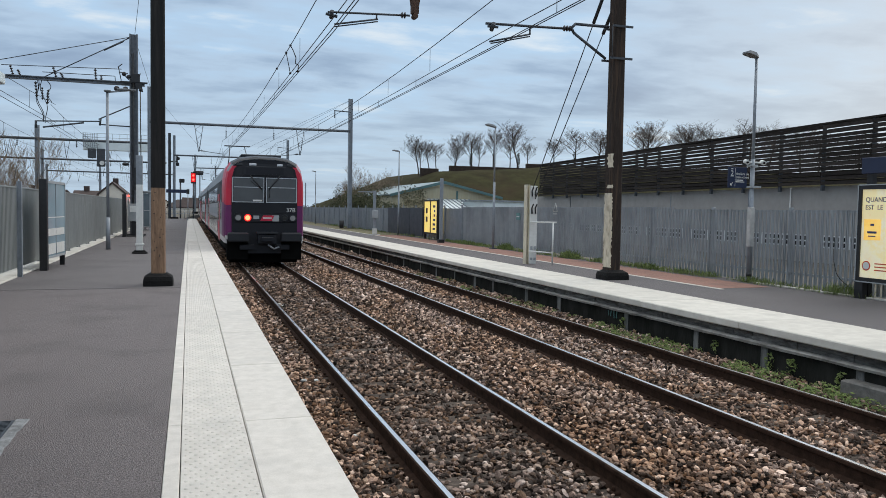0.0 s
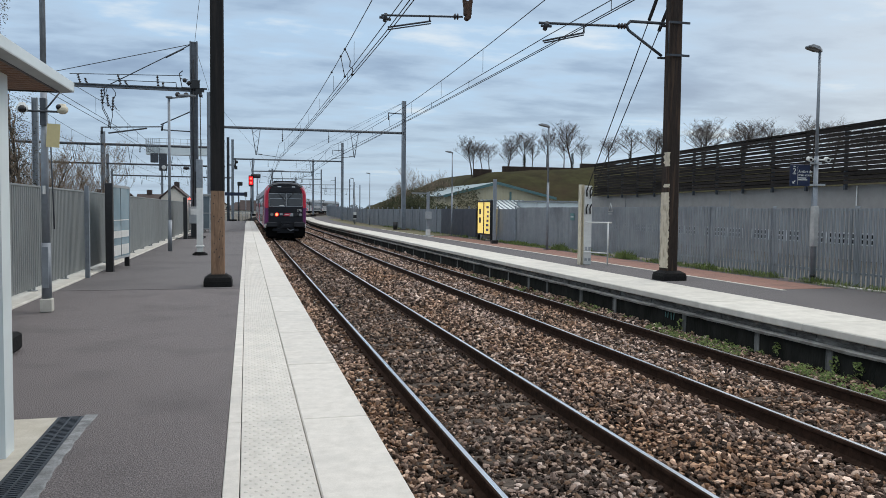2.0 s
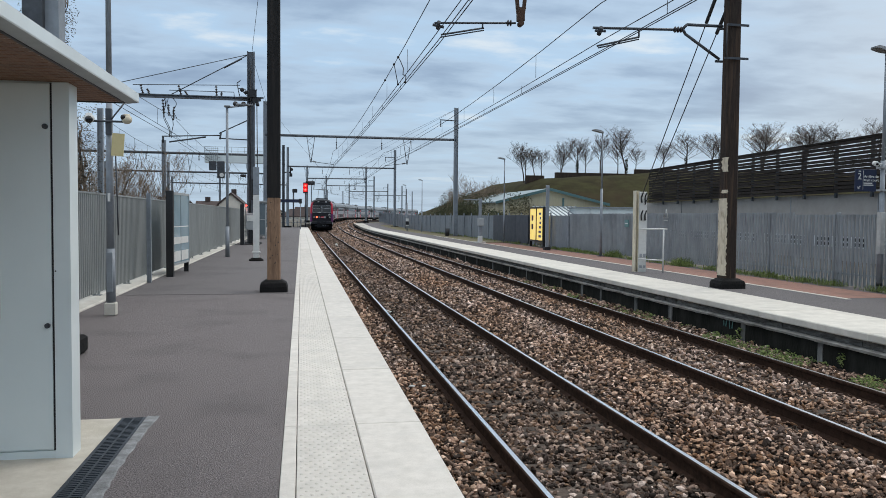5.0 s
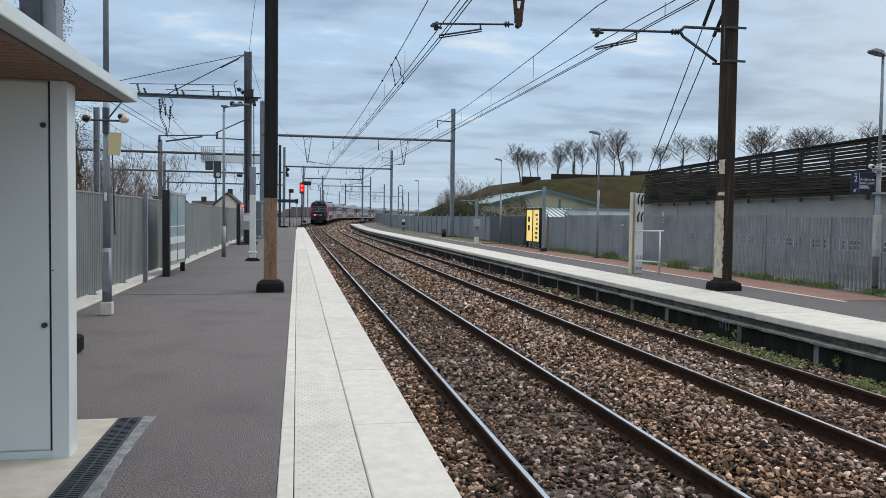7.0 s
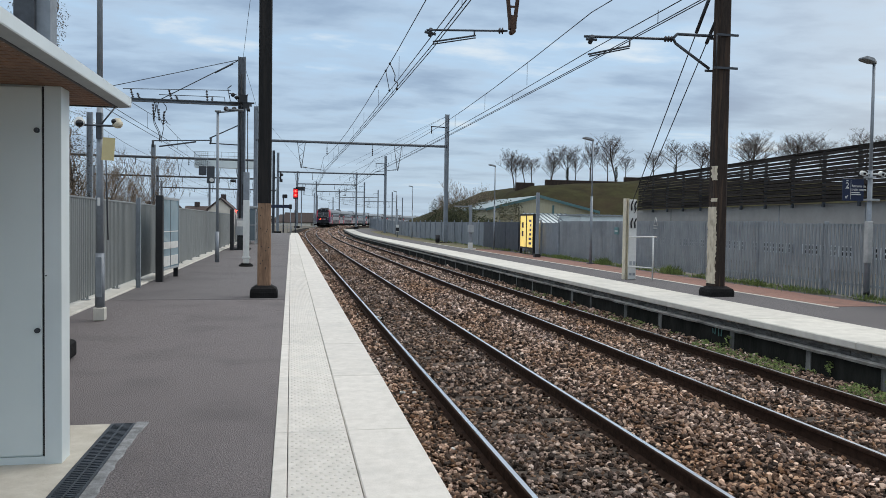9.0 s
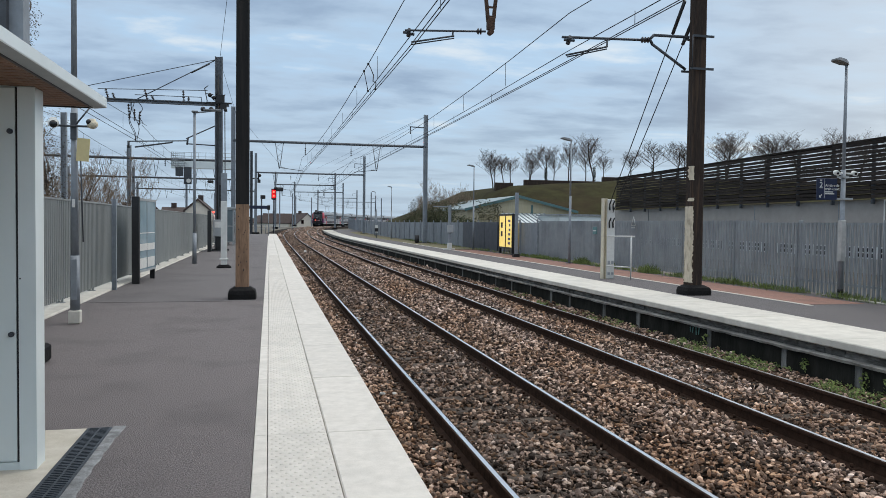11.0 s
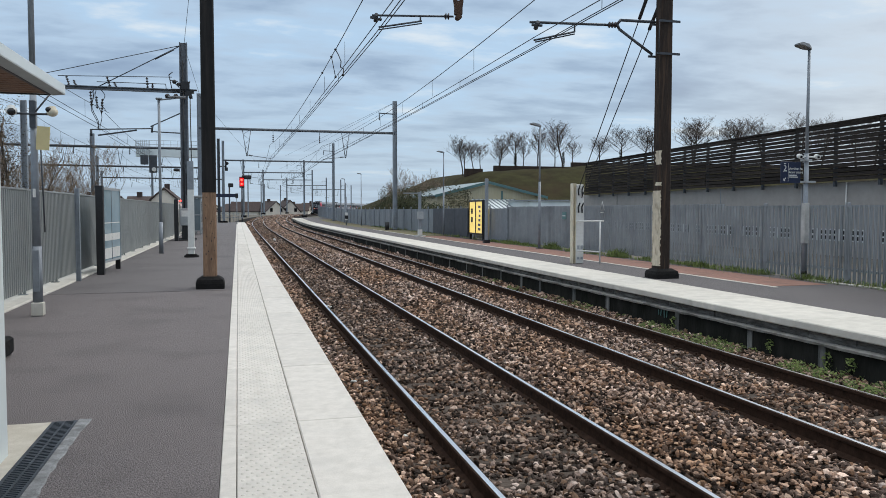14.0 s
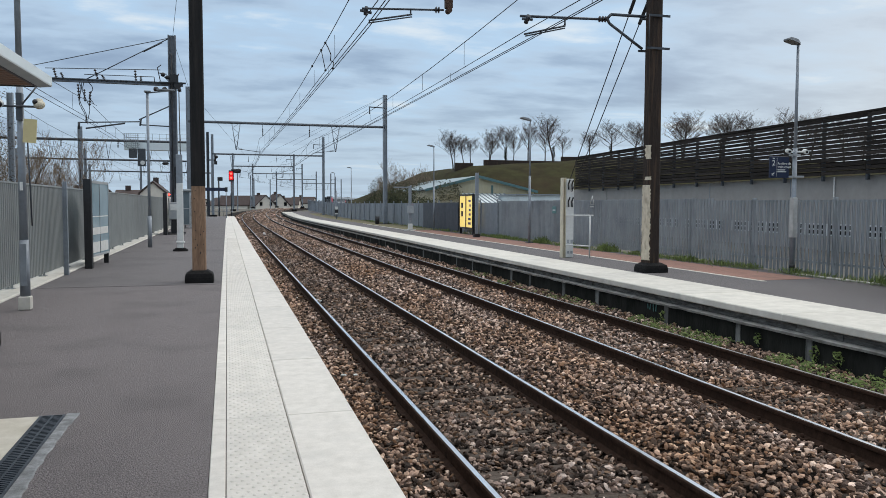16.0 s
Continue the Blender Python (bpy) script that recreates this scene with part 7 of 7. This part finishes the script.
M_TSIDE = material("pale_silver_paint", (0.36, 0.36, 0.38), (0.30, 0.30, 0.32), 3, 0.4)
M_TGREY = material("silver_grey_paint", (0.30, 0.32, 0.35), (0.25, 0.27, 0.30), 3, 0.45)
M_TROOF = material("roof_grey_paint", (0.25, 0.28, 0.31), (0.20, 0.225, 0.25), 3, 0.55)
M_TWIN = material("train_glass", (0.02, 0.023, 0.028), (0.016, 0.018, 0.022), 2, 0.08)
M_WSCREEN = material("windscreen_glass", (0.075, 0.08, 0.085), (0.06, 0.065, 0.07), 2, 0.12, stain=1.5)
M_UNDER = material("underframe_black", (0.004, 0.004, 0.004), (0.003, 0.003, 0.003), 10, 0.95, spec=0.1)
M_ALU = material("bright_trim", (0.62, 0.64, 0.66), (0.55, 0.57, 0.6), 4, 0.3, 0.6)
M_TAIL = glow("tail_lamp_glow", (1.0, 0.05, 0.02), 14.0)
# emission on the ring itself, for the lamp's red light spilling over it
M_TAILRIM = glow("tail_lamp_rim_glow", (0.9, 0.02, 0.02), 1.2)
M_LAMPOFF = material("unlit_lamp_glass", (0.30, 0.30, 0.29), (0.22, 0.22, 0.22), 6, 0.15)

HALF = [(1.22, 0.42), (1.36, 0.62), (1.40, 0.80), (1.41, 1.02), (1.41, 1.75), (1.41, 2.25), (1.41, 2.75), (1.395, 3.1), (1.33, 3.45), (1.17, 3.70), (0.87, 3.86), (0.4, 3.93)]
SIDE = [5, 5, 3, 0, 0, 1, 1, 4, 4, 4, 4]


def ring(y, kx=1.0, kz=1.0, dx=0.0):
    r = [(x * kx + dx, y, 0.42 + (z - 0.42) * kz) for x, z in HALF]
    return r + [(-x, y, z) for x, y, z in reversed([(a, b, c) for a, b, c in r])]


CAR = 26.0


def build_car(rear):
    c = thing("train_carriage", "double-deck commuter carriage, grey, purple and red" + (", cab with tail light" if rear else ""), "train carriage", "train carriages")
    slots = SIDE + [4] + list(reversed(SIDE)) + [5]
    mats = [M_TSIDE, M_CABG, M_CAB, M_ALU, M_TROOF, M_UNDER]
    g = Geo()
    y_end = CAR - 0.35
    if rear:
        rings = [ring(0.0, 0.94, 0.955), ring(0.12, 0.98, 0.975), ring(0.45, 1, 0.995), ring(0.9), ring(y_end)]
    else:
        rings = [ring(0.35), ring(y_end)]
    # a ring lists one side upwards, then the other downwards
    g.sweep(rings, m=2, slots=slots)
    part("body", g, mats, c)
    # windows on both decks, doors, on both sides
    for sd in (-1, 1):
        for y0, y1, deck in [(6.6 + 1.75 * k, 8.1 + 1.75 * k, d) for k in range(8) for d in (0, 1)] + [(2.6, 3.4, 2), (22.4, 24.2, 2)]:
            zz = {0: (0.95, 1.62), 1: (2.3, 2.9), 2: (1.6, 2.35)}[deck]
            xx = {0: (1.41, 1.41), 1: (1.41, 1.405), 2: (1.41, 1.41)}[deck]
            w = Geo().sweep([[(sd * (xx[0] + 0.012), y, zz[0]), (sd * (xx[1] + 0.012), y, zz[1]), (sd * (xx[1] - 0.05), y, zz[1]), (sd * (xx[0] - 0.05), y, zz[0])] for y in (y0, y1)])
            part("window", w, M_TWIN, c)
        for y0 in (4.2, 20.8):
            d = part("door", Geo().sweep([[(sd * 1.40, y, 0.70), (sd * 1.430, y, 1.0), (sd * 1.43, y, 2.6), (sd * 1.34, y, 2.6), (sd * 1.34, y, 0.70)] for y in (y0, y0 + 1.5)]), M_TRED, c, "red sliding door")
            part("door_window", Geo().sweep([[(sd * 1.438, y, 1.5), (sd * 1.438, y, 2.3), (sd * 1.38, y, 2.3), (sd * 1.38, y, 1.5)] for y in (y0 + 0.15, y0 + 1.35)]), M_TWIN, d)
        part("side_stripe", Geo().sweep([[(sd * 1.418, y, 1.75), (sd * 1.418, y, 2.05), (sd * 1.37, y, 2.05), (sd * 1.37, y, 1.75)] for y in (6.2, 20.5)]), M_TGREY, c, "pale grey waist stripe")
    for y in (4.0, CAR - 4.0):
        b = part("bogie", Geo().box(-1.1, 1.1, y - 1.6, y + 1.6, 0.3, 0.62, bev=0.05), M_UNDER, c)
        for dy in (-1.2, 1.2):
            for sd in (-1, 1):
                part("wheel", Geo().cyl((sd * 0.70, y + dy, 0.45), (sd * 0.82, y + dy, 0.45), 0.45, seg=20), M_UNDER, b)
    part("underframe", Geo().box(-1.15, 1.15, 6.2, CAR - 6.2, 0.22, 0.6, bev=0.05), M_UNDER, c)
    part("gangway", Geo().box(-0.7, 0.7, CAR - 0.4, CAR + 0.3, 0.8, 2.9), M_UNDER, c)
    part("roof_gear", Geo().box(-0.75, 0.75, 1.6, 4.4, 3.9, 4.07, bev=0.04), M_CAB, c)
    if not rear:
        return c
    # pantograph
    p = Geo()
    for sd in (-1, 1):
        p.cyl((sd * 0.55, 17, 3.95), (sd * 0.5, 15.6, 4.7), 0.03, seg=6).cyl((sd * 0.5, 15.6, 4.7), (sd * 0.4, 16.7, 5.45), 0.025, seg=6)
    p.cyl((-0.7, 16.7, 5.5), (0.7, 16.7, 5.5), 0.035, seg=6).cyl((-0.6, 17, 4.0), (0.6, 17, 4.0), 0.05, seg=6).cyl((-0.7, 16.4, 5.48), (0.7, 16.4, 5.48), 0.03, seg=6)
    part("pantograph", p, M_DARKSTEEL, c)
    # cab front
    face = part("cab_front", Geo().sweep([[(-1.12, y, 0.95), (1.12, y, 0.95), (1.16, y, 2.0), (1.15, y, 3.1), (1.06, y, 3.45), (0.8, y, 3.68), (-0.8, y, 3.68), (-1.06, y, 3.45), (-1.15, y, 3.1), (-1.16, y, 2.0)] for y in (-0.06, 0.05)]), M_CAB, c, "charcoal cab front")
    part("upper_panel", Geo().sweep([[(-1.04, y, 3.19), (1.04, y, 3.19), (0.98, y, 3.44), (0.74, y, 3.62), (-0.74, y, 3.62), (-0.98, y, 3.44)] for y in (-0.075, -0.06)]), M_CABG, face)
    part("destination_box", Geo().box(-0.74, 0.74, -0.105, -0.075, 3.21, 3.54, bev=0.015), M_CABG, face, "dark grey destination box")
    part("destination_glass", Geo().box(-0.66, 0.66, -0.112, -0.104, 3.26, 3.49), M_CAB, face)
    for x0, x1 in ((-1.0, -0.78), (0.42, 0.62), (-0.55, -0.3), (0.78, 0.98)):
        part("marker_lamp", Geo().box(x0, x1, -0.09, -0.06, 3.56, 3.64, bev=0.008), M_ALU if x0 in (0.42, -0.55) else M_LENS, face)
    for x0, x1 in ((-1.13, -0.03), (0.04, 1.13)):
        w = part("windscreen", Geo().box(x0 + 0.03, x1 - 0.03, -0.085, -0.06, 2.27, 3.12), M_WSCREEN, face, "windscreen pane in bright frame")
        part("screen_frame", Geo().box(x0, x1, -0.095, -0.06, 2.25, 2.27).box(x0, x1, -0.095, -0.06, 3.12, 3.14).box(x0, x0 + 0.02, -0.095, -0.06, 2.27, 3.12).box(x1 - 0.02, x1, -0.095, -0.06, 2.27, 3.12), M_ALU, w)
        part("sun_blind", Geo().box(x0 + 0.06, x1 - 0.06, -0.09, -0.084, 2.78, 2.80), M_ALU, w)
    part("papers", Geo().box(-0.42, -0.1, -0.092, -0.084, 2.29, 2.35), M_WHITE, face)
    wp = Geo().cyl((-0.52, -0.12, 3.2), (-0.10, -0.13, 2.72), 0.025, seg=6).cyl((0.52, -0.12, 3.2), (0.14, -0.13, 2.72), 0.025, seg=6).cyl((0.14, -0.13, 2.72), (0.16, -0.12, 2.42), 0.012, seg=5).cyl((-0.10, -0.13, 2.72), (-0.5, -0.12, 3.0), 0.012, seg=5)
    part("wiper", wp, M_BLACK, face)
    bar = part("lamp_bar", Geo().box(-1.06, 1.08, -0.085, -0.06, 1.53, 1.87, bev=0.02), M_CAB, face)
    for x, mm, r in ((-0.93, M_LAMPOFF, 0.115), (-0.60, M_TAIL, 0.105), (0.70, M_LENS, 0.11), (0.99, M_LAMPOFF, 0.115)):
        lm = part("lamp", Geo().cyl((x, -0.12, 1.70), (x, -0.08, 1.70), r, seg=20), mm, bar, "lit red tail lamp" if mm is M_TAIL else "round unlit lamp")
        hoops = []
        for rr, yy in ((r - 0.022, -0.115), (r, -0.137), (r + 0.022, -0.115), (r, -0.093), (r - 0.022, -0.115)):
            hoops.append([(x + rr * math.cos(2 * math.pi * k / 20), yy, 1.70 + rr * math.sin(2 * math.pi * k / 20)) for k in range(20)])
        ringg = Geo().sweep(hoops, caps=False, smooth=True)
        part("lamp_ring", ringg, M_TAILRIM if mm is M_TAIL else M_CABG, lm)
    pl = part("badge_plate", Geo().box(-0.40, 0.50, -0.10, -0.085, 1.58, 1.82, bev=0.005), M_CABG, bar)
    part("pale_patch", Geo().box(0.26, 0.50, -0.104, -0.10, 1.58, 1.80).box(-0.40, -0.2, -0.104, -0.10, 1.66, 1.78), M_GREYBOX, pl)
    part("badge", Geo().sweep([[(-0.16, y, 1.60), (0.24, y, 1.60), (0.34, y, 1.79), (-0.06, y, 1.79)] for y in (-0.110, -0.104)]), M_TRED, pl, "red company badge")
    part("badge_mark", Geo().box(-0.07, 0.24, -0.113, -0.110, 1.675, 1.72), M_WHITE, pl)
    words("37B", 0.21, M_WHITE, face, pose(0.76, -0.065, 1.92, 90, 0, 0), "unit_mark")
    cowl = []
    for y, kx, kz in ((-0.02, 0.945, 0.958), (0.12, 0.985, 0.978), (0.5, 1.004, 0.999), (1.5, 1.004, 1.003)):
        cowl.append([(x * kx, y, 0.42 + (z - 0.42) * kz + 0.012) for x, z in HALF[9:]] + [(-x * kx, y, 0.42 + (z - 0.42) * kz + 0.012) for x, z in reversed(HALF[9:])])
    part("roof_cowl", Geo().sweep(cowl, closed=False), M_CAB, c, "charcoal roof cowl")
    # coloured corner panels
    for sd in (-1, 1):
        for i0, i1, mm, nm in ((3, 5, M_TPUR, "purple corner panel"), (5, 9, M_TRED, "red corner panel")):
            rows = []
            for y, k in ((0.0, 0.94), (0.12, 0.98), (0.45, 1.0), (0.95, 1.0), (1.7, 1.0)):
                rows.append([(sd * (HALF[i][0] * k + 0.012), y - 0.015 if y == 0 else y, HALF[i][1] * (0.955 + 0.045 * min(1, y / 0.45))) for i in range(i0, i1 + 1)])
            g = Geo().sweep(rows, closed=False)
            # return on to the front
            fr = [(sd * (HALF[i][0] * 0.94 + 0.012), -0.02, HALF[i][1] * 0.955) for i in range(i0, i1 + 1)]
            fi = [(sd * (HALF[i][0] * 0.94 - 0.17), -0.035, HALF[i][1] * 0.955) for i in range(i0, i1 + 1)]
            g.sweep([fr, fi], closed=False)
            part("corner_panel", g, mm, c, nm)
        part("bottom_corner", Geo().box(sd * 1.26 - 0.12, sd * 1.26 + 0.12, -0.03, 0.5, 0.94, 1.06, bev=0.01), M_WHITE, c, "white lower corner")
        part("buffer_pad", Geo().box(sd * 0.93 - 0.36, sd * 0.93 + 0.36, -0.32, -0.02, 0.84, 1.18, bev=0.05), M_CABG, c, "grey rubber buffer pad")
        part("lower_skirt", Geo().box(sd * 0.95 - 0.36, sd * 0.95 + 0.36, -0.05, 0.4, 0.18, 0.84, bev=0.03), M_UNDER, c)
        part("step_bracket", Geo().box(sd * 0.62 - 0.25, sd * 0.62 + 0.25, -0.16, -0.02, 0.55, 0.74, bev=0.02), M_CAB, c)
    cp = part("coupler", Geo().box(-0.26, 0.40, -0.30, 0.05, 0.76, 1.12, bev=0.03).box(-0.14, 0.28, -0.42, -0.3, 0.84, 1.02, bev=0.03), M_CAB, c, "automatic coupler head")
    part("coupler_cover", Geo().box(-0.30, 0.44, -0.34, 0.0, 1.13, 1.20, bev=0.01), M_CABG, cp)
    part("hose", Geo().pipe([(0.1, -0.3, 0.74), (0.3, -0.35, 0.6), (0.5, -0.2, 0.66)], 0.03), M_STEEL, cp)
    part("track_guard", Geo().box(-1.2, 1.2, 0.3, 0.5, 0.08, 0.75), M_UNDER, c)
    return c


REAR = build_car(True)
FOLLOW = build_car(False)
CARS = [REAR, FOLLOW] + [copy_thing(FOLLOW, pose(0, 0, 0)) for _ in range(6)]


def motions():
    """The train pulls away from the platform and round the bend."""
    for k, car in enumerate(CARS):
        rows = []
        for i in range(33):
            t = i * 0.5
            run = min(t, 8.0)
            s = 28.3 + 12.2 * run + 0.30 * run * run + 17.1 * max(0.0, t - 8.0) + k * (CAR + 0.3)
            a, b = tp(2.63, s + 4, RZ), tp(2.63, s + CAR - 4, RZ)
            d = (b - a).normalized()
            p = a - d * 4
            rows.append((t, pose(p.x, p.y, p.z, math.degrees(math.asin(d.z)), 0, math.degrees(math.atan2(-d.x, d.y)))))
        walk(car, rows)


motions()
